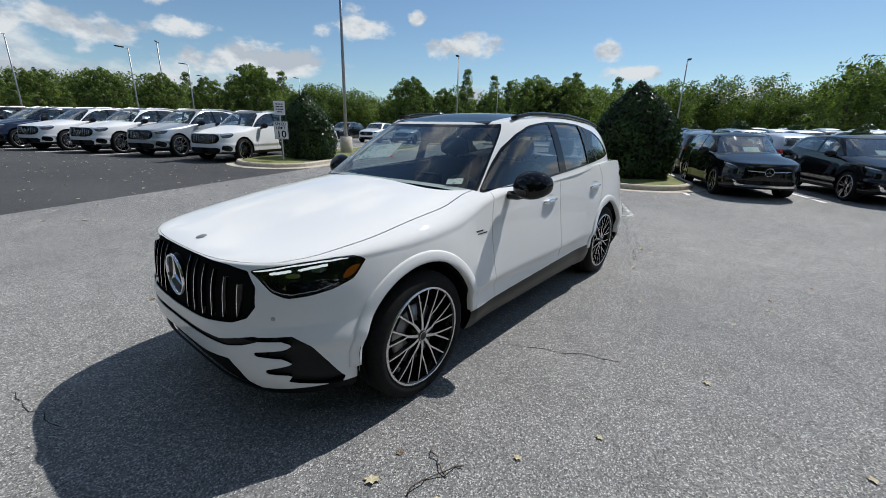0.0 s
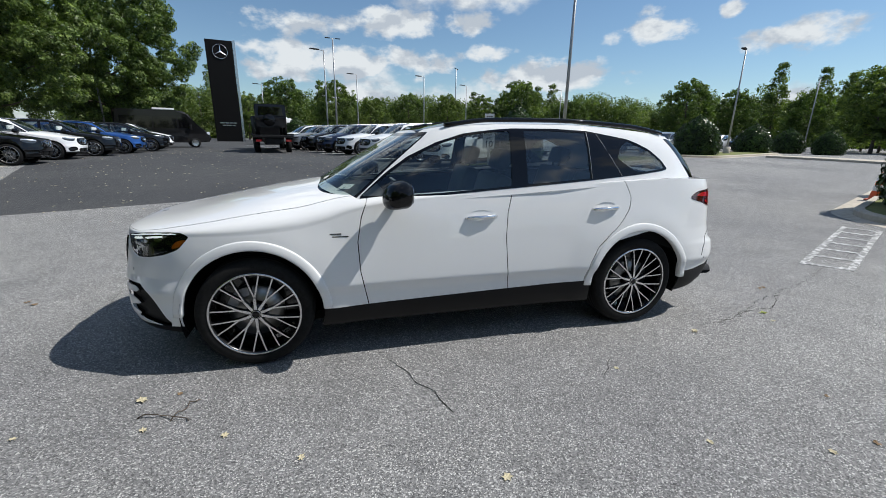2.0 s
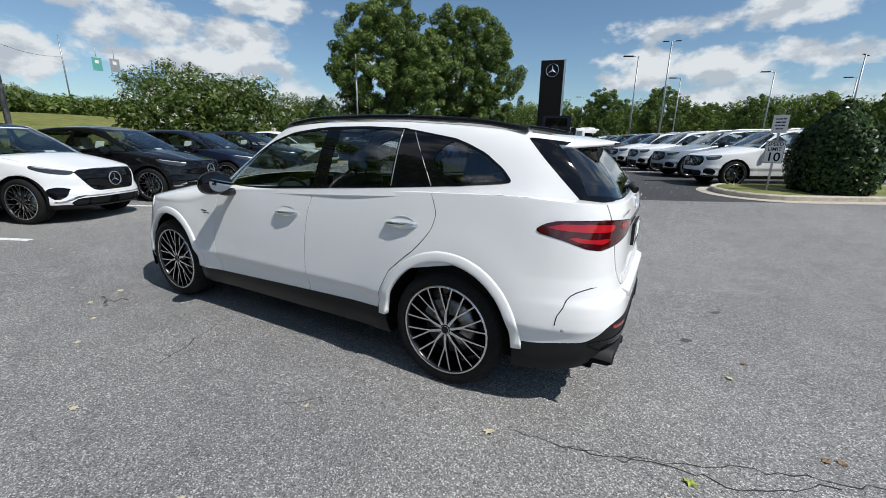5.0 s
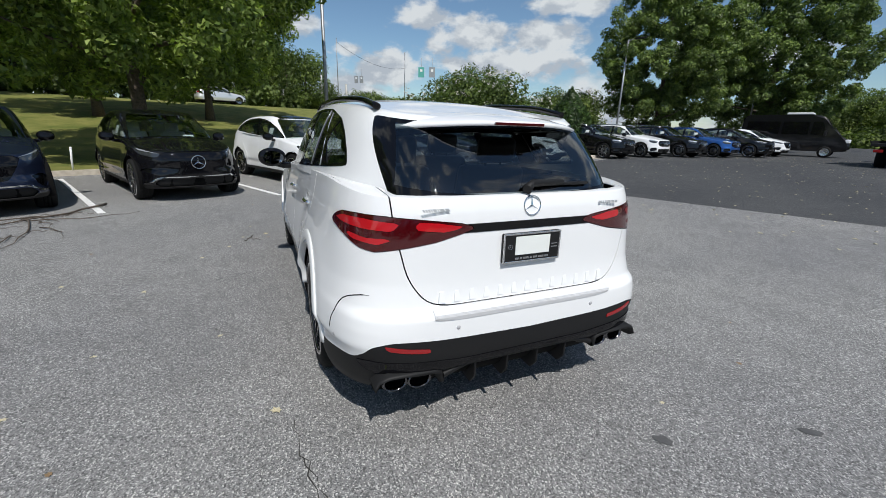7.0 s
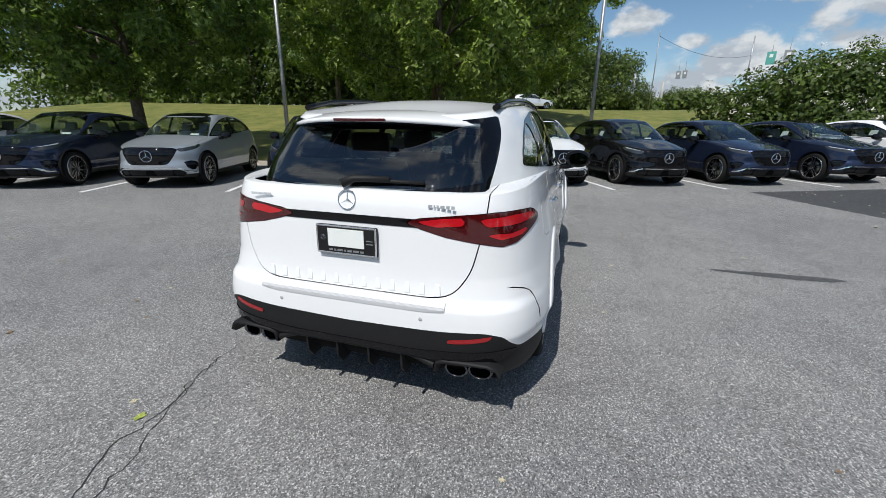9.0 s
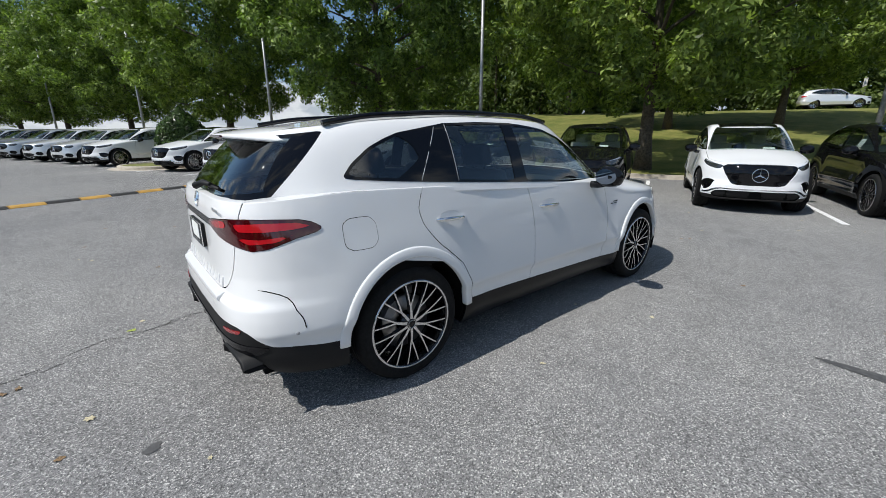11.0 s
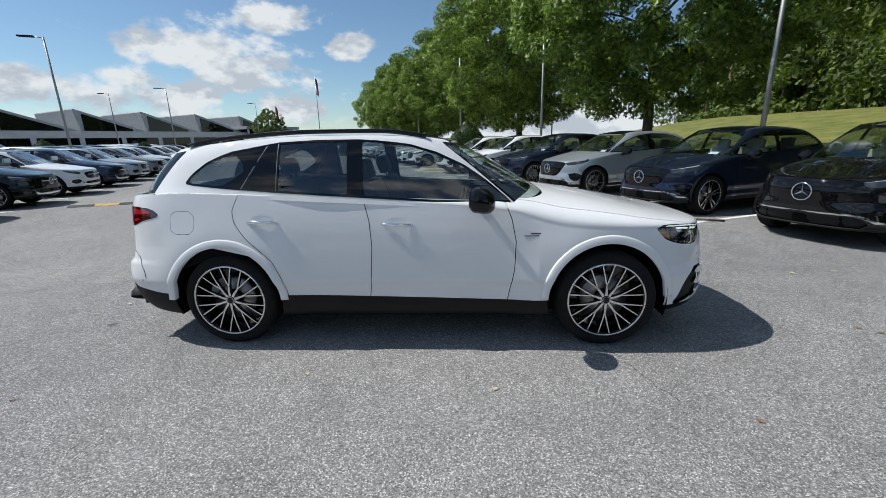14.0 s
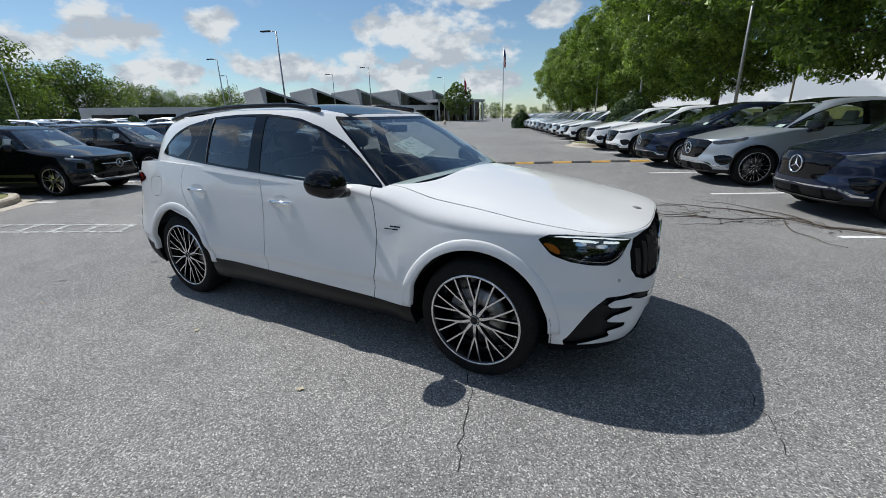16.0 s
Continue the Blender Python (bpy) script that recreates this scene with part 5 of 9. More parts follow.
    bars(bm, facing(-2.343, -0.46, 1.124, 180, 8), [0.019, 0.006, 0.011, 0.019, 0.016, 0.015], 0.014, 0.007, 0.002)
    part("right_badge", bm, M_BADGE_LIGHT, car)
    for sy in (1, -1):
        bm = bmesh.new()
        bars(bm, facing(0.915, sy * side_y(s, 0.915, 0.878), 0.878, 90 * sy, 6), [0.012, 0.010, 0.012, 0.010, 0.012], 0.009, 0.004, 0.002)
        bars(bm, facing(0.885, sy * side_y(s, 0.885, 0.861), 0.861, 90 * sy, 6), [0.055, 0.045], 0.006, 0.004, 0.002)
        part("fender_badge", bm, M_INK, car)
    # rear reflectors, exhausts, diffuser
    for sy in (1, -1):
        rf, _ = rear_black.split(lambda v: np.minimum(poly_sd(qr(v), v[:, Z], [(0.46, 0.516), (0.58, 0.532), (0.675, 0.549), (0.665, 0.528), (0.58, 0.511), (0.47, 0.497)]), v[:, Y] * sy))
        emit(rf, "reflector", M_RED_REFL, car, "", 0.004, 0.004)
        # shroud over each pair of tips: a thick lip round a dark recess
        bm = bmesh.new()
        lip_y = [(0.445, 0.345), (0.452, 0.388), (0.49, 0.404), (0.70, 0.408), (0.745, 0.392), (0.765, 0.352)]
        rows = []
        for y, z in lip_y:
            rows.append([bm.verts.new(q) for q in ((-2.20, sy * y, z + 0.012), (-2.388 + 0.16 * max(0.0, y - 0.66), sy * y, z + 0.006), (-2.402 + 0.16 * max(0.0, y - 0.66), sy * (0.6 + (y - 0.6) * 0.985), z - 0.004),
                                                   (-2.374 + 0.16 * max(0.0, y - 0.66), sy * (0.6 + (y - 0.6) * 0.93), z - 0.024), (-2.20, sy * (0.6 + (y - 0.6) * 0.90), z - 0.030))])
        for a, b in zip(rows, rows[1:]):
            for i in range(4):
                bm.faces.new((a[i], a[i + 1], b[i + 1], b[i])).smooth = True
        bmesh.ops.recalc_face_normals(bm, faces=bm.faces[:])
        part("exhaust_trim", bm, M_TRIM, car, "black shroud over the exhaust tips")
        bm = bmesh.new()
        b_box(bm, (-2.28, sy * 0.60 - 0.15, 0.285), (-2.05, sy * 0.60 + 0.15, 0.385), 0.01)
        part("exhaust_recess", bm, M_DARK, car)
        for y, z in ((0.541, 0.333), (0.659, 0.343)):
            bm = bmesh.new()
            m = Matrix.Translation((-2.292, sy * y, z)) @ Matrix.Diagonal((1, 1.22, 0.86, 1))
            b_lathe(bm, [(0.035, 0.12), (0.037, -0.030), (0.041, -0.045), (0.046, -0.047), (0.0495, -0.038), (0.0495, 0.14)], "X", 32, m, [1, 0, 0, 0, 0])
            for f in bm.faces:
                f.smooth = True
            part("exhaust_tip", bm, [mat_dark_chrome, M_DARK], car, "dark chrome exhaust tip")
    # diffuser: a raked panel under a thick lip, with four fins
    bm = bmesh.new()
    rows = []
    for y in np.linspace(-0.44, 0.44, 23):
        up = 0.045 * max(0.0, (abs(y) - 0.31) / 0.13) ** 1.2
        rows.append([bm.verts.new(q) for q in ((-2.30, y, 0.425 - up), (-2.380, y, 0.416 - up), (-2.387, y, 0.404 - up), (-2.380, y, 0.388 - up), (-2.345, y, 0.376 - up), (-2.24, y, 0.292), (-2.05, y, 0.265))])
    for a, b in zip(rows, rows[1:]):
        for i in range(6):
            bm.faces.new((a[i], a[i + 1], b[i + 1], b[i])).smooth = True
    bmesh.ops.recalc_face_normals(bm, faces=bm.faces[:])
    part("diffuser", bm, M_TRIM, car, "matt black diffuser panel")
    for y in (-0.27, -0.09, 0.09, 0.27):
        bm = bmesh.new()
        b_prism(bm, [(2.05, 0.262), (2.330, 0.252), (2.372, 0.305), (2.375, 0.385), (2.10, 0.385)], 0.012, Matrix.Translation((0, y + 0.006, 0)) @ Matrix(((-1, 0, 0, 0), (0, 0, -1, 0), (0, 1, 0, 0), (0, 0, 0, 1))), bev=0.002)
        part("diffuser_fin", bm, M_TRIM, car)
    # door handles and mirrors
    for sy in (1, -1):
        for which, x, z in (("front", -0.094, 0.955), ("rear", -1.113, 0.985)):
            bm = bmesh.new()
            yb = side_y(s, x, z)
            b_tube(bm, [(x + 0.115, sy * (yb - 0.004), z - 0.008), (x + 0.095, sy * (yb + 0.014), z - 0.004), (x, sy * (yb + 0.022), z), (x - 0.09, sy * (yb + 0.014), z + 0.002), (x - 0.115, sy * (yb - 0.004), z + 0.002)],
                   [0.010, 0.013, 0.014, 0.013, 0.010], 10)
            part("handle", bm, M_CHROME, door_ob[which, sy], "chrome door handle")
            bm = bmesh.new()
            m = facing(x, sy * (yb - 0.005), z + 0.004, 90 * sy, 6)
            b_lathe(bm, [(0.0001, -0.012), (0.030, -0.008), (0.052, 0.004), (0.056, 0.003)], "Z", 28, m @ Matrix.Diagonal((1.75, 0.85, 1, 1)))
            part("handle_cup", bm, M_WHITE, door_ob[which, sy])
        mirror_parts(car, sy, M_GLOSS)
    interior(car, s, M_LEATHER, True, True)
    # papers behind the windshield
    def sheet(name, c, u, v, label=""):
        c, u, v = Vector(c), Vector(u), Vector(v)
        n = u.cross(v).normalized()
        m = Matrix.Translation(c - n * 0.014) @ Matrix((u, v, n)).transposed().to_4x4()
        bm = bmesh.new()
        b_prism(bm, [(-0.5, -0.5), (0.5, -0.5), (0.5, 0.5), (-0.5, 0.5)], 0.0015, m)
        part(name, bm, M_SHEET, car, label)
    sheet("price_sheet", (0.695, -0.265, 1.315), (-0.06, 0.31, 0.035), (-0.185, -0.045, 0.100), "white paper sheet behind the windshield")
    sheet("stock_tag", (0.83, 0.615, 1.165), (-0.075, 0.075, 0.005), (-0.045, -0.02, 0.03), "small white stock tag behind the windshield")
    arch_flare(s, car, M_WHITE)
    add_wheels(s, car, "cross")
    return car


HERO = hero_car()


# ---------------------------------------------------------------- ground
BACK = Vector((0.917, 0.399))       # from the noses of the parked row towards their tails
ALONG = Vector((0.399, -0.917))     # along the parked row
NOSE0 = Vector((5.08, 2.20))        # nose of the black car in the row
CURB = 5.9                          # from the noses to the kerb of the lawn


def smooth01(t):
    t = min(1.0, max(0.0, t))
    return t * t * (3 - 2 * t)


def row_at(s, v):
    """A place s metres behind the row's noses and v metres along it."""
    p = NOSE0 + BACK * s + ALONG * v
    return p.x, p.y


def gz(x, y):
    """Height of the ground: a faint dish round the car, a grass bank behind the row."""
    s = (x - NOSE0.x) * BACK.x + (y - NOSE0.y) * BACK.y
    v = (x - NOSE0.x) * ALONG.x + (y - NOSE0.y) * ALONG.y
    hill = 3.3 * smooth01((s - CURB - 0.3) / 34.0) * smooth01((v + 46.0) / 18.0) if s > CURB else 0.0
    # the sales lot climbs gently away
    return hill + 0.28 * smooth01((-y - 4.0) / 15.0) + 0.06 * smooth01((-x - 3.0) / 11.0) + 0.85 * smooth01((-x - 13.0) / 42.0) * smooth01((y + 13.0) / 10.0)


def sheet(name, xs, ys, fun, material):
    me = bpy.data.meshes.new(name)
    vs = [(x, y, fun(x, y)) for x in xs for y in ys]
    n = len(ys)
    fs = [(i * n + j, (i + 1) * n + j, (i + 1) * n + j + 1, i * n + j + 1) for i in range(len(xs) - 1) for j in range(n - 1)]
    me.from_pydata(vs, [], fs)
    me.polygons.foreach_set("use_smooth", [True] * len(me.polygons))
    return part(name, me, material)


def steps(lim, near, cell):
    """Coordinates that are close together near the middle and spread out to the horizon."""
    v = list(np.arange(-near, near + cell / 2, cell))
    d, p = cell * 1.4, near
    while p < lim:
        p += d
        d *= 1.4
        v = [-p] + v + [p]
    return v


def half_plane(m, vec, nx, ny, off, wob, amount=0.12, soft=0.03):
    """1 where x * nx + y * ny + off > 0, with a slightly uneven edge."""
    d = nd(m, "ShaderNodeVectorMath")
    d.operation = "DOT_PRODUCT"
    ln(m, vec, d.inputs[0])
    d.inputs[1].default_value = (nx, ny, 0)
    w = nd(m, "ShaderNodeMath")
    w.operation = "MULTIPLY_ADD"
    ln(m, wob, w.inputs[0])
    w.inputs[1].default_value = amount
    w.inputs[2].default_value = off - amount / 2
    a = nd(m, "ShaderNodeMath")
    a.operation = "ADD"
    ln(m, d.outputs["Value"], a.inputs[0])
    ln(m, w.outputs[0], a.inputs[1])
    r = nd(m, "ShaderNodeMapRange")
    r.inputs["From Min"].default_value = -soft
    r.inputs["From Max"].default_value = soft
    ln(m, a.outputs[0], r.inputs["Value"])
    return r.outputs[0]


def mul(m, a, b):
    x = nd(m, "ShaderNodeMath")
    x.operation = "MULTIPLY"
    ln(m, a, x.inputs[0])
    ln(m, b, x.inputs[1])
    return x.outputs[0]


def ground_material():
    m = mat("car_park_ground", (0.2, 0.2, 0.2), 0.85, spec=0.3)
    tc = nd(m, "ShaderNodeTexCoord")
    vec = tc.outputs["Object"]
    v = nd(m, "ShaderNodeTexVoronoi")
    v.inputs["Scale"].default_value = 168
    ln(m, vec, v.inputs["Vector"])
    g = nd(m, "ShaderNodeSeparateColor")
    ln(m, v.outputs["Color"], g.inputs[0])
    light = ramp(m, g.outputs[0], ((0.0, (0.078, 0.078, 0.079)), (0.30, (0.176, 0.176, 0.176)), (0.72, (0.252, 0.252, 0.250)), (0.86, (0.355, 0.353, 0.347)), (1.0, (0.64, 0.63, 0.61))))
    dark = ramp(m, g.outputs[0], ((0.0, (0.036, 0.038, 0.041)), (0.5, (0.060, 0.062, 0.066)), (0.85, (0.078, 0.080, 0.084)), (1.0, (0.19, 0.19, 0.19))))
    wob = noise_node(m, 1.3, 3.0, vec=vec)
    n0 = NOSE0
    d1 = half_plane(m, vec, 0.384, -0.923, -(8.0 * 0.384 + 4.8 * 0.923), wob.outputs["Fac"], 0.10, 0.02)
    d2 = half_plane(m, vec, -BACK.x, -BACK.y, n0.x * BACK.x + n0.y * BACK.y - 0.7, wob.outputs["Fac"], 0.10, 0.02)
    d3 = half_plane(m, vec, BACK.x, BACK.y, -(n0.x * BACK.x + n0.y * BACK.y) + 21.0, wob.outputs["Fac"], 0.10, 0.02)
    c = mixc(m, mul(m, mul(m, d1, d2), d3), light.outputs[0], dark.outputs[0])
    big = noise_node(m, 0.22, 6.0, vec=vec)
    mid = noise_node(m, 2.6, 7.0, 0.65, vec=vec)
    br = ramp(m, big.outputs["Fac"], ((0.32, (0.80, 0.80, 0.815)), (0.68, (1.14, 1.13, 1.10))))
    mr = ramp(m, mid.outputs["Fac"], ((0.3, (0.86, 0.86, 0.86)), (0.7, (1.10, 1.10, 1.10))))
    c = mixc(m, 1.0, c, br.outputs[0], "MULTIPLY")
    c = mixc(m, 1.0, c, mr.outputs[0], "MULTIPLY")
    # oil spots
    spot = noise_node(m, 0.9, 4.0, 0.7, vec=vec)
    sr = ramp(m, spot.outputs["Fac"], ((0.70, (1, 1, 1)), (0.78, (0.62, 0.62, 0.62))))
    c = mixc(m, 1.0, c, sr.outputs[0], "MULTIPLY")
    # lawn behind the kerb
    gr1 = noise_node(m, 0.7, 8.0, 0.7, vec=vec)
    gr2 = noise_node(m, 26.0, 5.0, 0.7, vec=vec)
    ga = ramp(m, gr1.outputs["Fac"], ((0.35, (0.105, 0.135, 0.028)), (0.65, (0.25, 0.235, 0.075))))
    gb = ramp(m, gr2.outputs["Fac"], ((0.3, (0.55, 0.6, 0.5)), (0.7, (1.3, 1.25, 1.2))))
    lawn = mixc(m, 1.0, ga.outputs[0], gb.outputs[0], "MULTIPLY")
    gm = half_plane(m, vec, BACK.x, BACK.y, -(n0.x * BACK.x + n0.y * BACK.y) - CURB - 0.1, wob.outputs["Fac"], 0.05, 0.02)
    c = mixc(m, gm, c, lawn)
    ln(m, c, bsdf(m).inputs["Base Color"])
    bump(m, v.outputs["Distance"], 0.5, 0.005)
    return m


ground = tagged(sheet("ground", steps(2500, 64, 0.8), steps(2500, 64, 0.8), gz, ground_material()), "grey stony asphalt car park with darker patch and lawn bank", "ground", kind="structure")


def strip_mesh(name, a, b, width, high, material, parent=None, n=8, lift=0.0):
    """A painted or cast strip on the ground from a to b."""
    a, b = Vector(a), Vector(b)
    d = (b - a).normalized()
    q = Vector((-d.y, d.x)) * width / 2
    bm = bmesh.new()
    rows = []
    for i in range(n + 1):
        p = a.lerp(b, i / n)
        ring = []
        for side, up in ((-1, -0.05), (-1, high), (1, high), (1, -0.05)):
            x, y = p.x + q.x * side, p.y + q.y * side
            ring.append(bm.verts.new((x, y, gz(x, y) + up + lift)))
        rows.append(ring)
    for r0, r1 in zip(rows, rows[1:]):
        for k in range(3):
            bm.faces.new((r0[k], r1[k], r1[k + 1], r0[k + 1]))
    bm.faces.new(rows[0])
    bm.faces.new(rows[-1][::-1])
    bmesh.ops.recalc_face_normals(bm, faces=bm.faces[:])
    return part(name, bm, material, parent)


# parking lines of the row in front of the lawn, and of the row across the dark asphalt
for v in (-22.1, -16.4, -13.4, -10.4, -7.45, -4.48, -1.58, 1.40, 4.45, 7.42, 10.6, 13.7, 16.8):
    tagged(strip_mesh("parking_line", row_at(-0.25, v), row_at(5.2, v), 0.10, 0.005, M_LINE), "worn white painted parking line", "parking line", "parking lines", "structure")
for k in range(9):
    tagged(strip_mesh("parking_line", row_at(-13.2, 17.4 + 2.95 * (k - 0.5)), row_at(-18.2, 17.4 + 2.95 * (k - 0.5)), 0.10, 0.006, M_LINE), "worn white painted parking line", "parking line", "parking lines", "structure")
for k in range(1, 6):
    tagged(strip_mesh("parking_line", row_at(-13.5, -(1.25 + 2.87 * k)), row_at(-18.0, -(1.25 + 2.87 * k)), 0.10, 0.006, M_LINE), "worn white painted parking line", "parking line", "parking lines", "structure")


def kerb_run(pts, name="kerb", closed=False, width=0.16, high=0.14, material=None):
    """A cast kerb along points, sunk into the ground."""
    bm = bmesh.new()
    n = len(pts)
    rows = []
    for i, p in enumerate(pts):
        p = Vector(p)
        a = Vector(pts[(i - 1) % n] if (closed or i > 0) else pts[i])
        b = Vector(pts[(i + 1) % n] if (closed or i < n - 1) else pts[i])
        d = (b - a).normalized()
        q = Vector((-d.y, d.x))
        ring = []
        for off, up in ((-width / 2, -0.1), (-width / 2, high - 0.03), (-width / 2 + 0.03, high), (width / 2, high), (width / 2, -0.1)):
            x, y = p.x + q.x * off, p.y + q.y * off
            ring.append(bm.verts.new((x, y, gz(p.x, p.y) + up)))
        rows.append(ring)
    pairs = list(zip(rows, rows[1:])) + ([(rows[-1], rows[0])] if closed else [])
    for r0, r1 in pairs:
        for k in range(4):
            bm.faces.new((r0[k], r1[k], r1[k + 1], r0[k + 1]))
    if not closed:
        bm.faces.new(rows[0])
        bm.faces.new(rows[-1][::-1])
    bmesh.ops.recalc_face_normals(bm, faces=bm.faces[:])
    return tagged(part(name, bm, material or M_CONCRETE), "cast concrete kerb, weathered beige", "kerb", kind="structure")


# kerb of the lawn
kerb_run([row_at(CURB, v) for v in np.linspace(19.0, -64.0, 60)])


def island(p0, p1, half, bed=0.12, apron=True):
    """A planted island with round ends: apron, kerb, turf."""
    p0, p1 = Vector(p0), Vector(p1)
    d = (p1 - p0).normalized()
    q = Vector((-d.y, d.x))

    def ring(h):
        out = []
        for k in range(13):
            a = math.pi / 2 + math.pi * k / 12
            out.append(p0 + d * (h * math.cos(a)) + q * (h * math.sin(a)))
        for k in range(13):
            a = -math.pi / 2 + math.pi * k / 12
            out.append(p1 + d * (h * math.cos(a)) + q * (h * math.sin(a)))
        return out

    kerb_run([tuple(p) for p in ring(half)], closed=True)
    if apron:
        bm = bmesh.new()
        r0, r1 = ring(half + 0.05), ring(half + 0.42)
        v0 = [bm.verts.new((p.x, p.y, gz(p.x, p.y) + 0.012)) for p in r0]
        v1 = [bm.verts.new((p.x, p.y, gz(p.x, p.y) + 0.006)) for p in r1]
        for k in range(len(v0)):
            bm.faces.new((v0[k], v0[(k + 1) % len(v0)], v1[(k + 1) % len(v0)], v1[k]))
        bmesh.ops.recalc_face_normals(bm, faces=bm.faces[:])
        tagged(part("gutter", bm, M_CONCRETE), "flat concrete gutter round a planted island", "gutter", kind="structure")
    bm = bmesh.new()
    top = [bm.verts.new((p.x, p.y, gz(p.x, p.y) + bed)) for p in ring(half - 0.05)]
    c0 = bm.verts.new((p0.x, p0.y, gz(p0.x, p0.y) + bed + 0.06))
    c1 = bm.verts.new((p1.x, p1.y, gz(p1.x, p1.y) + bed + 0.06))
    for k in range(12):
        bm.faces.new((top[k], top[k + 1], c0))
    for k in range(13, 25):
        bm.faces.new((top[k], top[k + 1], c1))
    bm.faces.new((top[12], top[13], c1, c0))
    bm.faces.new((top[25], top[0], c0, c1))
    bmesh.ops.recalc_face_normals(bm, faces=bm.faces[:])
    return tagged(part("island_turf", bm, M_GRASS), "mown turf of a kerbed planting island", "turf", kind="structure")


ISLES = (((-10.4, -1.1), (-16.0, -3.55), 1.45), ((-5.0, -12.05), (-15.6, -16.6), 1.35), (row_at(1.2, -17.75), row_at(5.0, -17.75), 1.25),
         (row_at(1.2, 18.9), row_at(5.0, 18.9), 1.3), ((-23.0, -19.6), (-34.5, -24.6), 1.6))
for p0, p1, h in ISLES:
    island(p0, p1, h)

# raised concrete pavement across the far end of the lane
a_, b_ = Vector((-28.9, -18.9)), Vector((-28.9, -18.9)) - ALONG * 11.0
tagged(strip_mesh("pavement", a_, b_, 2.2, 0.13, M_CONCRETE, n=12), "raised concrete pavement across the far end of the lane", "pavement", kind="structure")

# rubber speed bump with yellow inlays
bump_root = thing("speed_bump", "black rubber speed bump with yellow inlays across the lane", "speed bump")
B0, B1 = Vector((-10.4, 6.55)), Vector((1.7, 11.85))
NB = 22
for i in range(NB):
    a, b = B0.lerp(B1, i / NB), B0.lerp(B1, (i + 1) / NB - 0.002)
    d = (b - a).normalized()
    q = Vector((-d.y, d.x))
    bm = bmesh.new()
    rows = []
    for p in (a, b):
        ring = []
        for off, up in ((-0.15, -0.02), (-0.15, 0.008), (-0.08, 0.042), (0.0, 0.050), (0.08, 0.042), (0.15, 0.008), (0.15, -0.02)):
            ring.append(bm.verts.new((p.x + q.x * off, p.y + q.y * off, gz(p.x, p.y) + up)))
        rows.append(ring)
    for k in range(6):
        bm.faces.new((rows[0][k], rows[1][k], rows[1][k + 1], rows[0][k + 1]))
    bm.faces.new(rows[0])
    bm.faces.new(rows[1][::-1])
    bmesh.ops.recalc_face_normals(bm, faces=bm.faces[:])
    part("segment", bm, M_YELLOW if i % 2 else M_RUBBER, bump_root)


# cracks in the asphalt
M_CRACK = mat("crack_dust", (0.045, 0.044, 0.042), 0.95, spec=0.1)


def crack(pts, width, seed):
    rng = random.Random(seed)
    bm = bmesh.new()
    fine = []
    for (ax, ay), (bx, by) in zip(pts, pts[1:]):
        n = max(3, int(math.hypot(bx - ax, by - ay) / 0.06))
        for i in range(n):
            t = i / n
            fine.append((ax + (bx - ax) * t + rng.uniform(-0.022, 0.022), ay + (by - ay) * t + rng.uniform(-0.022, 0.022)))
    vs = []
    for i, (x, y) in enumerate(fine):
        a, b = fine[max(i - 1, 0)], fine[min(i + 1, len(fine) - 1)]
        d = Vector((b[0] - a[0], b[1] - a[1])).normalized()
        w = width * rng.uniform(0.25, 1.0) / 2
        vs.append([bm.verts.new((x - d.y * w * k, y + d.x * w * k, gz(x, y) + 0.003)) for k in (-1, 1)])
    for p, q in zip(vs, vs[1:]):
        bm.faces.new((p[0], q[0], q[1], p[1]))
    bmesh.ops.recalc_face_normals(bm, faces=bm.faces[:])
    return tagged(part("crack", bm, M_CRACK), "thin dark crack in the asphalt", "crack", kind="structure")


CRACKS = ([(-6.6, -0.45), (-5.0, 0.1), (-4.15, 0.45), (-3.1, 0.76), (-2.44, 1.04), (-1.91, 1.11)], [(-3.37, 0.70), (-3.05, 0.94), (-2.67, 0.96), (-2.2, 1.1)], [(0.65, 0.9), (0.45, 1.35), (0.3, 1.73)],
          [(1.35, -0.75), (1.5, -1.09), (1.69, -1.66)], [(-0.9, 1.4), (-0.72, 1.58)], [(2.85, -0.3), (2.9, -0.49), (3.01, -0.94)])
for i, c in enumerate(CRACKS):
    crack(c, 0.0075, i)


def flat_patch(name, outline_pts, material, label, cat, lift=0.004, kind="structure"):
    bm = bmesh.new()
    bm.faces.new([bm.verts.new((x, y, gz(x, y) + lift)) for x, y in outline_pts])
    bmesh.ops.recalc_face_normals(bm, faces=bm.faces[:])
    for f in bm.faces:
        if f.normal.z < 0:
            f.normal_flip()
    return tagged(part(name, bm, material), label, cat, kind=kind)


def blob(cx, cy, rx, ry, turn, seed, n=26):
    rng = random.Random(seed)
    ph = [rng.uniform(0, 6.28) for _ in range(3)]
    out = []
    for k in range(n):
        a = 2 * math.pi * k / n
        r = 1 + 0.15 * math.sin(2 * a + ph[0]) + 0.10 * math.sin(3 * a + ph[1]) + 0.06 * math.sin(5 * a + ph[2])
        x, y = rx * r * math.cos(a), ry * r * math.sin(a)
        out.append((cx + x * math.cos(turn) - y * math.sin(turn), cy + x * math.sin(turn) + y * math.cos(turn)))
    return out


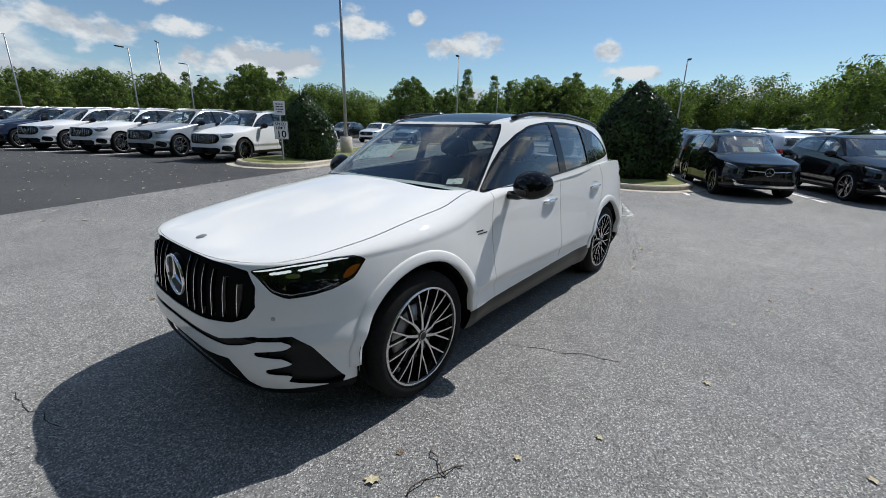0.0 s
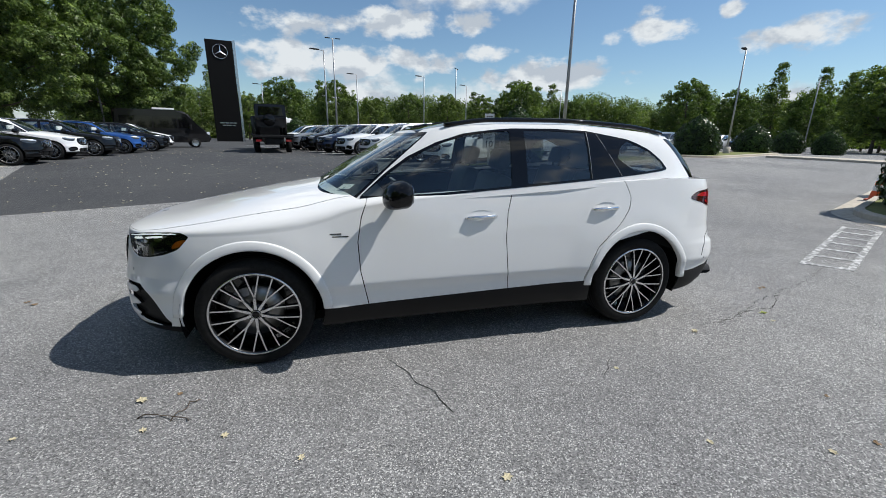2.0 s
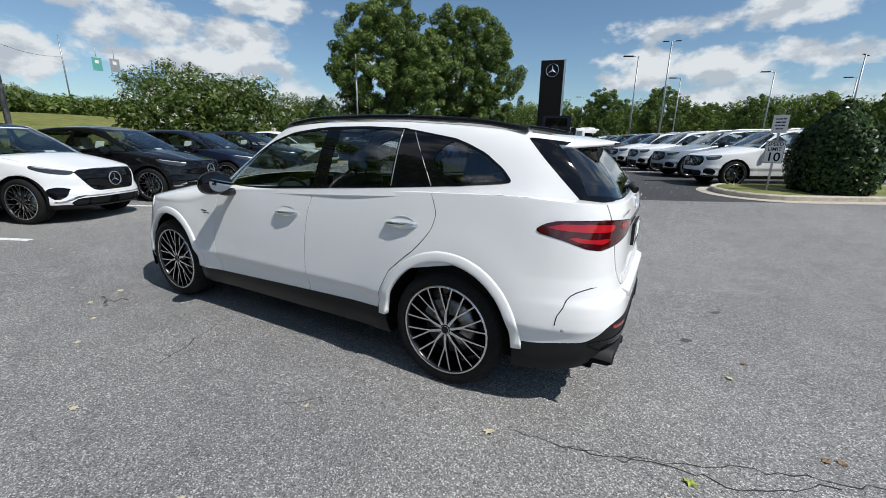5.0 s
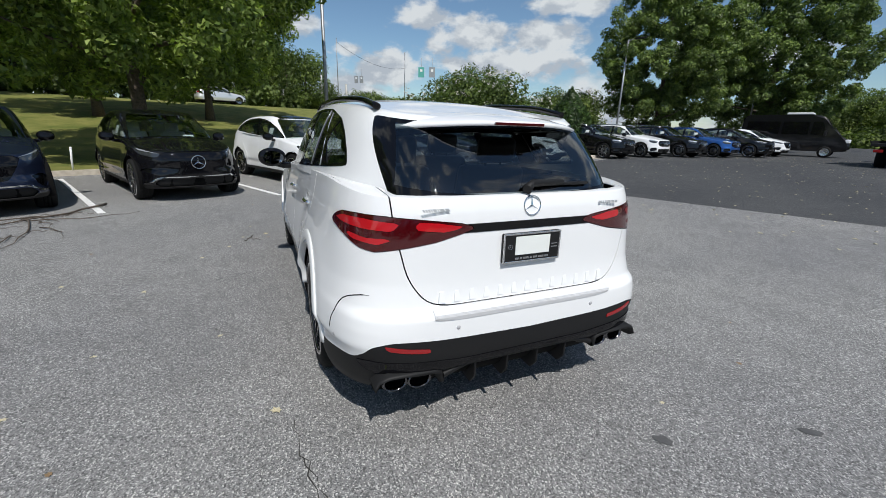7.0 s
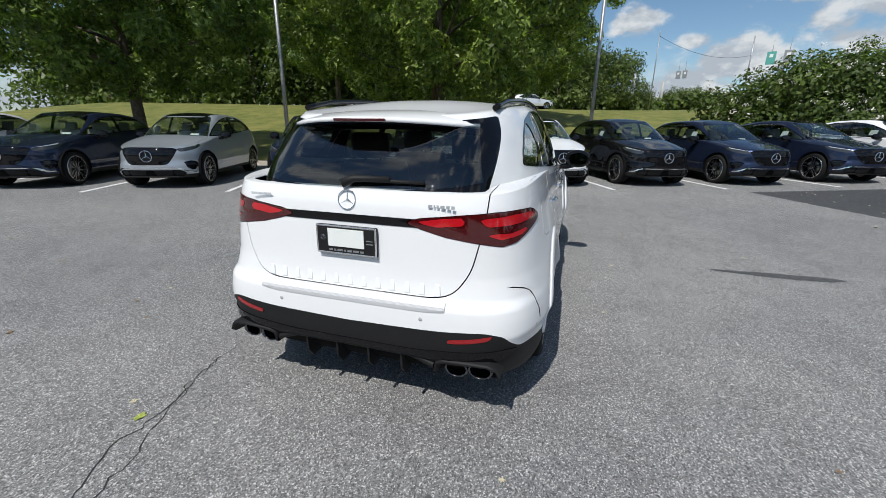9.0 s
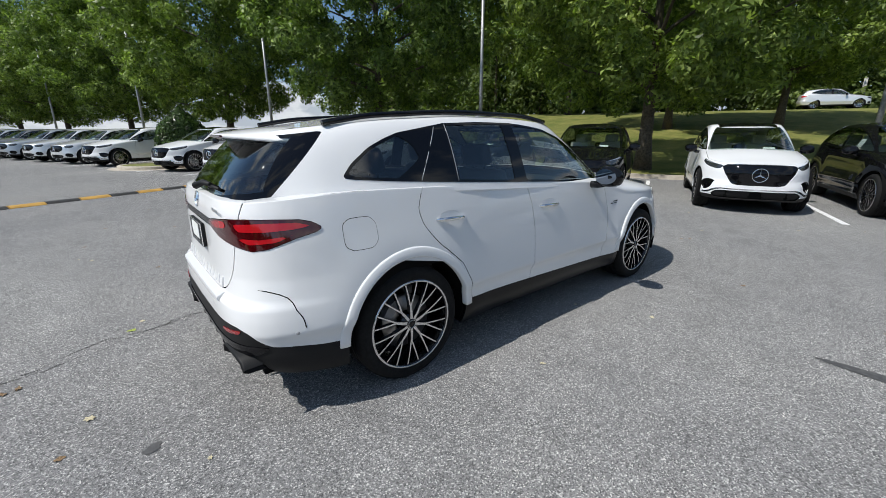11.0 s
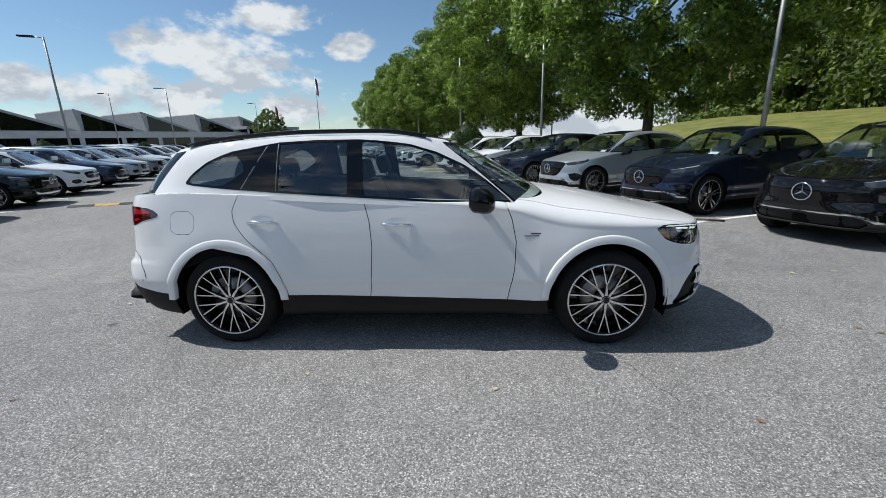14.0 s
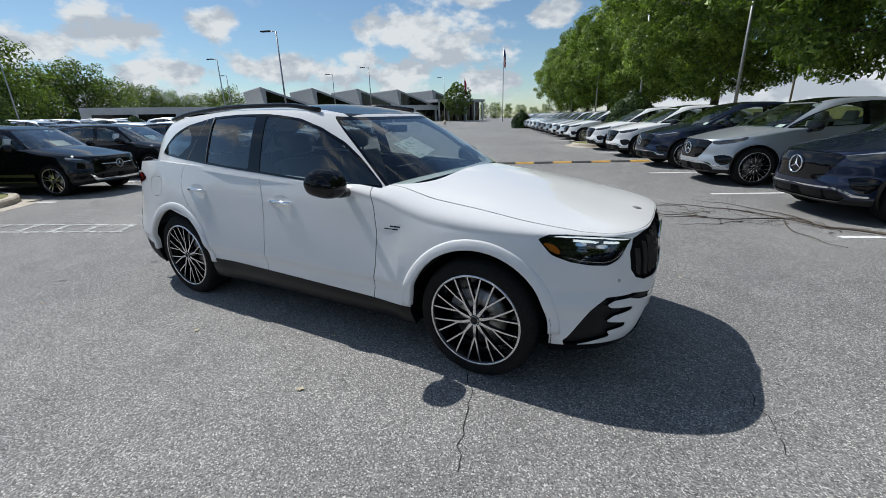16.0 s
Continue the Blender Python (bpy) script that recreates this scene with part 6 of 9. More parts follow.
M_STAIN = speckled("tar_stain", (0.060, 0.060, 0.060), (0.10, 0.10, 0.10), 25, 0.7)
for args in ((0.83, -3.15, 0.53, 0.085, -1.55, 1), (-2.80, -0.575, 0.045, 0.03, 0.3, 2), (-3.05, -1.35, 0.05, 0.03, 0.9, 3)):
    flat_patch("stain", blob(*args), M_STAIN, "dark tar stain on the asphalt", "stain")
M_FADED = speckled("faded_paint", (0.24, 0.24, 0.235), (0.62, 0.62, 0.61), 16, 0.8, 0.1, 0.001, lo=0.46, hi=0.62)
# worn white ladder marking before the island
HATCH_A, HATCH_B = (Vector((-4.78, -0.03)), Vector((-7.95, -1.52))), (Vector((-5.05, 0.32)), Vector((-8.15, -1.12)))
HATCH = [HATCH_A, HATCH_B] + [(HATCH_A[0].lerp(HATCH_A[1], t), HATCH_B[0].lerp(HATCH_B[1], t)) for t in (0.02, 0.18, 0.34, 0.50, 0.66, 0.82, 0.97)]
for k, (a, b) in enumerate(HATCH):
    tagged(strip_mesh("hatch_line", tuple(a), tuple(b), 0.07 if k < 2 else 0.10, 0.004 + 0.0015 * (k > 1), M_FADED, n=3), "worn white painted hatch bar", "road marking", "hatch bars", "structure")


# ---------------------------------------------------------------- parked cars
EQ = dict(
    wheelbase=3.03, hub_z=0.38, tyre_r=0.38, arch_r=0.44, hub_y=0.885, nf=2.8, nr=4.2, m=2.3, flare=0.020,
    zb=[(-2.4, 0.32), (-1.8, 0.25), (1.8, 0.25), (2.4, 0.26)],
    lf=[(0.2, 2.25), (0.32, 2.36), (0.5, 2.41), (0.75, 2.415), (0.88, 2.37), (1.0, 2.25), (1.2, 2.1)],
    lr=[(0.2, 2.20), (0.35, 2.33), (0.55, 2.40), (0.85, 2.40), (1.05, 2.36), (1.25, 2.25)],
    ze=[(-2.4, 1.13), (-1.8, 1.19), (-1.3, 1.18), (-0.35, 1.14), (0.4, 1.10), (0.9, 1.05), (1.3, 0.98), (1.6, 0.94), (2.4, 0.89)],
    zcap=[(-2.4, 1.17), (0.8, 1.20), (1.2, 1.165), (1.6, 1.105), (2.0, 1.03), (2.4, 0.965)],
    glf=[(0, 1.30), (0.5, 0.86), (1, 0.34)], glr=[(0, 2.24), (0.5, 2.04), (1, 1.74)],
    gw=[(0, 0.855), (0.25, 0.820), (0.5, 0.775), (0.75, 0.720), (0.92, 0.668), (1, 0.632)],
    zgb=[(-2.4, 1.13), (-1.8, 1.19), (-1.3, 1.18), (-0.35, 1.14), (0.4, 1.10), (0.9, 1.085), (1.3, 1.14)],
    zre=[(-1.9, 1.46), (-1.4, 1.57), (-0.8, 1.63), (-0.2, 1.64), (0.2, 1.615), (0.4, 1.58)],
    dlo=[(1.0, 1.115), (0.75, 1.26), (0.5, 1.385), (0.2, 1.495), (-0.1, 1.56), (-0.5, 1.59), (-1.0, 1.57), (-1.35, 1.505), (-1.65, 1.385), (-1.80, 1.27), (-1.7, 1.243), (-1.0, 1.195), (0.0, 1.138)],
)
EQ_FACE = dict(
    grille=[(-0.50, 0.905), (-0.57, 0.865), (-0.52, 0.74), (-0.41, 0.565), (-0.3, 0.54), (0.3, 0.54), (0.41, 0.565), (0.52, 0.74), (0.57, 0.865), (0.50, 0.905), (0.3, 0.92), (-0.3, 0.92)],
    head=[(0.60, 0.885), (0.72, 0.905), (0.92, 0.94), (1.14, 0.975), (1.19, 0.95), (1.10, 0.89), (0.92, 0.845), (0.72, 0.815), (0.62, 0.83)],
    mouth=[(-1, 0.435), (0.58, 0.435), (0.70, 0.36), (0.62, 0.285), (-1, 0.275)],
    intake=[(0.68, 0.60), (0.84, 0.625), (1.0, 0.595), (1.04, 0.50), (0.97, 0.425), (0.86, 0.415), (0.74, 0.48)],
    bright=[(0.0, 0.475), (0.58, 0.478), (0.70, 0.44), (0.80, 0.392), (1.0, 0.385), (1.0, 0.365), (0.78, 0.362), (0.66, 0.412), (0.56, 0.452), (0.0, 0.45)], star=0.125, star_z=0.73, star_x=2.415)
GL_FACE = dict(
    grille=[(-0.45, 0.875), (-0.54, 0.85), (-0.585, 0.78), (-0.58, 0.68), (-0.50, 0.60), (-0.33, 0.575), (0.33, 0.575), (0.50, 0.60), (0.58, 0.68), (0.585, 0.78), (0.54, 0.85), (0.45, 0.875)],
    head=[(0.62, 0.87), (0.78, 0.90), (0.95, 0.915), (1.06, 0.91), (1.06, 0.84), (0.97, 0.775), (0.82, 0.75), (0.70, 0.76)], slats=13,
    mouth=[(-1, 0.46), (0.50, 0.46), (0.58, 0.42), (0.50, 0.31), (-1, 0.29)],
    intake=[(0.66, 0.53), (0.90, 0.52), (1.02, 0.44), (0.98, 0.34), (0.80, 0.34), (0.62, 0.40)],
    bright=[(0.0, 0.325), (0.58, 0.33), (0.64, 0.40), (0.67, 0.40), (0.60, 0.30), (0.0, 0.295)], star=0.095, star_z=0.70, star_x=2.335)


LOT_FACE = dict(
    grille=[(-0.50, 0.80), (-0.57, 0.74), (-0.50, 0.60), (-0.3, 0.575), (0.3, 0.575), (0.50, 0.60), (0.57, 0.74), (0.50, 0.80), (0.3, 0.815), (-0.3, 0.815)],
    head=[(0.66, 0.80), (0.80, 0.845), (1.0, 0.89), (1.14, 0.905), (1.12, 0.86), (1.0, 0.80), (0.82, 0.755), (0.70, 0.745)], bar=0.46, sheet=0.19,
    mouth=[(-1, 0.49), (0.52, 0.49), (0.60, 0.45), (0.52, 0.40), (-1, 0.40)],
    intake=[(0.74, 0.58), (0.96, 0.56), (1.02, 0.48), (0.96, 0.42), (0.80, 0.43), (0.70, 0.50)],
    bright=[(0.0, 0.375), (0.55, 0.385), (0.68, 0.50), (0.74, 0.50), (0.60, 0.335), (0.0, 0.325)], star=0.10, star_z=0.70, star_x=2.335)


def parked_car(over, face, wheels, label, fine=0.55, roof_black=True, seat=None, rails=False, full=True, glass_mat=None):
    """A parked car with fewer parts; its paint takes the colour of each copy's panels."""
    s = car_style(**over)
    car = thing("parked_car", label, "car", "parked cars")
    hub = s["wheelbase"] / 2
    hull = hull_skin(s, fine)
    total = hull.v[:, QD].max()
    for hx in (hub, -hub):
        _, hull = hull.split(lambda v: side_only(v, s["arch_r"] - np.hypot(v[:, X] - hx, v[:, Z] - s["hub_z"])))
    cowl = s["glf"][0][1] - 0.08
    _, hull = hull.split(lambda v: np.minimum(cowl - 0.22 * (np.abs(v[:, Y]) / 0.8) ** 2 - v[:, X], (v[:, RW] - 1.12) * 0.8))
    pieces = {}
    for sy in (1, -1):
        pieces["head", sy], hull = hull.split(lambda v: np.minimum(poly_sd(v[:, QD], v[:, Z], face["head"]), np.minimum(v[:, X] - 1.2, v[:, Y] * sy)))
    grille, hull = hull.split(lambda v: np.minimum(poly_sd(v[:, Y], v[:, Z], face["grille"]), v[:, X] - 1.8))
    for sy in (1, -1):
        pieces["intake", sy], hull = hull.split(lambda v: np.minimum(poly_sd(v[:, QD], v[:, Z], face["intake"]), np.minimum(v[:, X] - 1.2, v[:, Y] * sy)))
    mouth, hull = hull.split(lambda v: np.minimum(poly_sd(np.minimum(v[:, QD], 3), v[:, Z], face["mouth"]), v[:, X] - 1.5))
    bright, hull = hull.split(lambda v: np.minimum(poly_sd(v[:, QD], v[:, Z], face["bright"]), v[:, X] - 1.5))
    for sy in (1, -1):
        pieces["tail", sy], hull = hull.split(lambda v: np.minimum(poly_sd(total - v[:, QD], v[:, Z], [(0.30, 1.02), (0.7, 1.08), (1.15, 1.06), (1.05, 0.98), (0.7, 0.95)]), np.minimum(-1.2 - v[:, X], v[:, Y] * sy)))
    sill, hull = hull.split(lambda v: np.minimum(0.33 - v[:, Z], 0.12 * 0 + 2.6 - np.abs(v[:, X])))
    if full:
        hood, hull = hull.split(lambda v: np.minimum(np.minimum(YH(v[:, X] - 0.05) - np.abs(v[:, Y]), (v[:, RW] - 1.08)), v[:, X] - 0.3), 0.006)
        emit(hood, "hood", M_PAINT, car)
        for sy in (1, -1):
            for nm, poly in (("front_door", FRONT_DOOR), ("rear_door", REAR_DOOR)):
                d, hull = hull.split(lambda v: side_only(v, np.minimum(poly_sd(v[:, X] - 0.05, v[:, Z], poly), np.hypot(v[:, X] + hub, v[:, Z] - s["hub_z"]) - s["arch_r"] - 0.05), sy), 0.006)
                emit(d, nm, M_PAINT, car)
    shell_front, shell_rear = hull.split(lambda v: v[:, X])
    emit(shell_front, "front_shell", M_PAINT, car)
    emit(shell_rear, "rear_shell", M_PAINT, car)
    emit(grille, "grille", M_GLOSS, car, "black grille panel", 0.02, -0.008)
    emit(mouth, "lower_intake", M_TRIM, car, "", 0.03, -0.03)
    emit(bright, "front_trim", M_CHROME, car, "", 0.006, 0.004)
    emit(sill, "side_skirt", M_TRIM, car)
    for (nm, sy), sk in pieces.items():
        if nm == "head":
            lamp = emit(sk, "headlight", M_LAMPDARK, car, "", 0.0, -0.002)
            zc = float(sk.v[:, Z].max())
            up, _ = sk.split(lambda v: np.minimum(v[:, Z] - (0.62 * zc + 0.38 * sk.v[:, Z].min()) - 0.12 * (v[:, QD] - sk.v[:, QD].mean()), 1.12 - v[:, QD]))
            emit(up, "light_bar", M_LAMPBAR, lamp, "", 0.0, 0.001)
        elif nm == "tail":
            emit(sk, "tail_light", M_RED_BRIGHT, car)
        else:
            emit(sk, "side_intake", M_GLOSS, car, "", 0.03, -0.02)
    bm = bmesh.new()
    star_mesh(bm, face["star"], facing(face["star_x"], 0, face["star_z"], 0), 0.11, 0.012)
    part("emblem", bm, M_CHROME, car)
    for k in range(-(face.get("slats", 0) // 2), face.get("slats", 0) // 2 + 1 if face.get("slats") else 0):
        y = k * 0.078
        if full and abs(y) > 0.1:
            bm = bmesh.new()
            dip = 0.07 * (abs(y) / 0.5) ** 3
            xs = [s["xf0"] + (float(spline(s["lf"])(z)) - s["xf0"]) * (1 - (abs(y) / 0.91) ** s["nf"]) ** (1 / s["nf"]) for z in (0.60 + dip, 0.72, 0.86 - dip)]
            b_tube(bm, [(xs[0] - 0.004, y, 0.60 + dip), (xs[1] - 0.004, y, 0.72), (xs[2] - 0.004, y, 0.86 - dip)], 0.006, 4)
            part("grille_slat", bm, M_CHROME, car)
    liner = hull_skin(s, 0.2, 0.025)
    for hx in (hub, -hub):
        _, liner = liner.split(lambda v: side_only(v, s["arch_r"] - np.hypot(v[:, X] - hx, v[:, Z] - s["hub_z"])))
    _, liner = liner.split(lambda v: np.minimum(cowl - v[:, X], v[:, RW] - 1.02))
    emit(liner, "inner_liner", M_DARK, car, skirt=0)
    if full:
        add_wells(s, car)
    bm = bmesh.new()
    b_box(bm, (-1.95, -0.76, 0.235), (1.85, 0.76, 0.30), 0.0)
    part("underbody", bm, M_DARK, car)
    house = house_skin(s, fine)
    wind, house = house.split(lambda v: np.minimum(np.minimum(0.83 - v[:, QD], v[:, RW] * 0.4), (0.955 - v[:, RW]) * 0.4))
    fin, house = house.split(lambda v: np.minimum(np.minimum(0.55 - (4.0 - v[:, QD]), 0.90 - v[:, RW]), v[:, RW] - 0.05))
    emit(wind, "windshield", face.get("screen", M_GLASS), car, "", 0.0)
    emit(fin, "rear_window", M_PRIVACY, car, "", 0.0)
    for sy in (1, -1):
        d, house = house.split(lambda v: np.minimum(poly_sd(v[:, X], v[:, Z], s["dlo"]), np.minimum(v[:, Y] * sy - 0.3, v[:, QD] - 0.84)))
        for nm, lim in (("front_door_glass", [(1.1, 1.0), (-0.28, 1.0), (-0.32, 1.7), (1.1, 1.7)]), ("rear_door_glass", [(-0.40, 1.0), (-2.0, 1.0), (-2.0, 1.7), (-0.42, 1.7)])):
            g, d = d.split(lambda v: np.minimum(poly_sd(v[:, X], v[:, Z], s["dlo"]) - 0.018, poly_sd(v[:, X], v[:, Z], lim)))
            emit(g, nm, M_TINT if nm[0] == "f" else M_PRIVACY, car, "", 0.0)
        emit(d, "window_trim", M_GLOSS, car, "", 0.003, 0.002)
    if roof_black:
        pano, house = house.split(lambda v: np.minimum(np.minimum(0.52 - np.abs(v[:, Y]), v[:, X] + 1.25), np.minimum(0.34 - v[:, X], v[:, RW] - 0.8)))
        emit(pano, "glass_roof", M_GLOSS, car)
    emit(house, "roof_frame", M_PAINT, car)
    if rails:
        zre = spline(s["zre"])
        for sy in (1, -1):
            bm = bmesh.new()
            b_tube(bm, [(x, sy * 0.60, float(zre(x)) + 0.012 + 0.035 * min(1, max(0, (0.16 - x) / 0.3), max(0, (x + 1.82) / 0.3))) for x in np.linspace(0.12, -1.75, 14)], 0.018, 8)
            part("roof_rail", bm, M_SATIN, car)
    for sy in (1, -1):
        mirror_parts(car, sy, M_GLOSS, x=0.62 if over else 0.5, whole=False)
    interior(car, s, seat or M_LEATHER_GREY, full)
    bm = bmesh.new()
    w = face.get("sheet", 0.10)
    b_box(bm, (-0.7 * w, -w, 0), (0.7 * w, w, 0.002), 0.0, Matrix.Translation((0.86 - (w - 0.1) * 0.9, 0.35 - 3.0 * (w - 0.1), 1.14 + (w - 0.1) * 0.55)) @ Matrix.Rotation(radians(30), 4, "Y"))
    part("window_sheet", bm, M_PAPER if w < 0.12 else M_SHEET, car)
    if "bar" in face:
        for sy in (1, -1):
            bm = bmesh.new()
            pts = []
            for y in np.linspace(0.11, face["bar"], 6):
                xx = s["xf0"] + (float(spline(s["lf"])(face["star_z"])) - s["xf0"]) * (1 - (y / 0.91) ** s["nf"]) ** (1 / s["nf"])
                pts.append((xx + 0.002, sy * y, face["star_z"] + 0.05 * y))
            b_tube(bm, pts, [0.013, 0.012, 0.012, 0.012, 0.011, 0.006], 6)
            part("grille_bar", bm, M_CHROME, car)
    if full:
        bm = bmesh.new()
        b_box(bm, (-0.11, -0.001, -0.08), (0.11, 0.001, 0.08), 0.0, Matrix.Translation((0.32, -0.775, 1.27)) @ Matrix.Rotation(radians(-22), 4, "X"))
        part("price_sheet", bm, M_SHEET, car)
    add_wheels(s, car, wheels, "alloy wheel with low-profile tyre")
    return car


def put_car(src, nose, heading, color, label, first=False, scale=1.0, x_nose=2.40, tall=1.0):
    """Stands a copy with its nose at a place, looking along the heading, painted in a colour."""
    h = radians(heading)
    x, y = nose[0] - math.cos(h) * x_nose * scale, nose[1] - math.sin(h) * x_nose * scale
    # rest on the ground under both axles
    zf = gz(x + math.cos(h) * 1.45, y + math.sin(h) * 1.45)
    zr = gz(x - math.cos(h) * 1.45, y - math.sin(h) * 1.45)
    pitch = math.degrees(math.atan2(zf - zr, 2.9))
    m = pose(x, y, (zf + zr) / 2, 0, -pitch, heading) @ Matrix.Diagonal((scale, scale, scale * tall, 1))
    ob = src if first else copy_thing(src, m)
    ob.matrix_basis = m
    for c in ob.children_recursive:
        c.color = (*color, 1)
        if color in FLAKED and c.type == "MESH" and c.data.materials and c.data.materials[0] == M_PAINT:
            c.material_slots[0].link = "OBJECT"
            c.material_slots[0].material = M_METALLIC
    return tagged(ob, label)


C_WHITE, C_BLACK, C_NAVY, C_SILVER, C_GREY, C_BLUE = (0.78, 0.79, 0.80), (0.006, 0.006, 0.007), (0.017, 0.025, 0.055), (0.44, 0.475, 0.51), (0.24, 0.245, 0.25), (0.03, 0.11, 0.36)
FLAKED = (C_NAVY, C_SILVER, C_GREY, C_BLUE)
NAMES = {C_WHITE: "white", C_BLACK: "black", C_NAVY: "dark navy", C_SILVER: "silver", C_GREY: "grey", C_BLUE: "bright blue"}
T_EQ = parked_car(EQ, EQ_FACE, "cross", "electric SUV")
T_EQ5 = parked_car(EQ, EQ_FACE, "five", "electric SUV")
T_GL = parked_car({}, GL_FACE, "ten", "SUV", rails=True)
T_LOT = parked_car(dict(wheelbase=2.73), dict(LOT_FACE, screen=M_SCREEN), "five", "compact SUV")
T_FAR = parked_car({}, GL_FACE, "far", "SUV", fine=0.26, full=False, roof_black=False)
H_ROW = math.degrees(math.atan2(-BACK.y, -BACK.x))
H_OPP = H_ROW + 180
used = set()


def stand(src, nose, heading, color, what, scale=1.0, x_nose=2.40, tall=1.0):
    put_car(src, nose, heading, color, "%s %s" % (NAMES[color], what), src.name not in used, scale, x_nose, tall)
    used.add(src.name)


ROW_CARS = {-38.6: (T_GL, C_WHITE), -35.6: (T_FAR, C_SILVER), -32.6: (T_FAR, C_GREY), -29.6: (T_FAR, C_SILVER), -26.6: (T_FAR, C_WHITE), -23.6: (T_FAR, C_WHITE), -20.6: (T_EQ, C_WHITE),
            -15.3: (T_EQ, C_WHITE), -12.2: (T_EQ, C_WHITE), -9.1: (T_EQ, C_NAVY), -6.15: (T_EQ, C_SILVER), -2.9: (T_EQ5, C_NAVY), 0.0: (T_EQ, C_BLACK), 3.2: (T_EQ, C_WHITE),
            5.9: (T_EQ, C_BLACK), 8.78: (T_EQ, C_NAVY), 11.72: (T_EQ5, C_NAVY), 14.75: (T_EQ, C_WHITE)}
for v, (src, col) in ROW_CARS.items():
    stand(src, row_at(0.0, v), H_ROW, col, "electric SUV parked nose-out before the lawn")
for k in range(9):
    stand(T_FAR, row_at(0.0, -41.6 - 3.0 * k), H_ROW, (C_WHITE, C_SILVER, C_WHITE, C_GREY, C_BLACK)[k % 5], "SUV in the far end of the row")
# beyond the island with the clipped cone
for (x, y), src, col in (((11.2, -15.6), T_GL, C_BLACK), ((11.3, -18.2), T_GL, C_WHITE), ((11.1, -20.9), T_GL, C_BLACK), ((11.0, -23.6), T_GL, C_BLUE), ((10.8, -26.4), T_EQ, C_BLACK), ((11.6, -29.6), T_EQ, C_WHITE)):
    stand(src, (x, y), 192, col, "SUV parked on the dark asphalt")
# row across the dark asphalt
for k, col in enumerate((C_WHITE, C_SILVER, C_WHITE, C_WHITE, C_NAVY, C_BLACK, C_GREY, C_WHITE)):
    p = Vector((-2.95, -13.45)) + ALONG * 2.95 * k
    stand(T_GL, p, H_OPP, col, "large SUV facing across the dark asphalt", 1.05, 2.40, 1.05)
# lot behind the near island
for k, col in enumerate((C_BLACK, C_BLACK, C_BLACK, C_WHITE, C_NAVY, C_SILVER, C_GREY, C_WHITE, C_BLACK, C_WHITE, C_GREY, C_NAVY)):
    p = Vector((-9.2, 2.1)) - ALONG * 2.85 * k
    stand(T_LOT if k < 6 else T_FAR, p, H_OPP, col, "compact SUV with a sheet behind the windshield", 0.95)
rng = random.Random(5)
cols = (C_WHITE, C_WHITE, C_SILVER, C_GREY, C_BLACK, C_NAVY, C_WHITE)
for r in range(1, 5):
    for k in range(-6 if r > 1 else 0, 15):
        if (r * 7 + k) % 9 == 4:
            continue
        p = Vector((-9.2, 2.1)) - BACK * (5.4 * (r % 2) + 16.6 * (r // 2) + (0.3 if r % 2 else 0)) - ALONG * (2.85 * k + 0.4 * r)
        if (p - Vector((-10.4, -1.1))).dot(ALONG) > -1.6:  # the lane past the island stays free
            continue
        stand(T_FAR, p - (BACK * 4.7 if r % 2 else BACK * 0), H_OPP + (180 if r % 2 else 0), rng.choice(cols), "SUV in the crowded sales lot", 0.97)
# beyond the left island
for k in range(7):
    p = Vector((-20.8, -21.6)) + ALONG * 3.1 * k
    stand(T_FAR, p, H_OPP, (C_SILVER, C_WHITE, C_BLACK, C_WHITE, C_GREY, C_WHITE, C_NAVY)[k], "SUV in the far lot")
for k in range(9):
    p = Vector((-14.0, -21.5)) + ALONG * 2.9 * k
    stand(T_FAR, p, H_ROW, (C_WHITE, C_BLACK, C_WHITE, C_SILVER)[k % 4], "SUV seen from behind in the far lot")
for (x, y), col in (((-35.6, -30.6), C_WHITE), ((-38.4, -29.9), C_NAVY), ((-43.0, -33.6), C_GREY), ((-46.5, -31.5), C_SILVER)):
    stand(T_FAR, (x, y), H_OPP, col, "SUV beyond the hollies of the far island")
# traffic up on the road
stand(T_FAR, row_at(39.0, 17.1), H_ROW + 88, C_WHITE, "car on the road above the lawn")


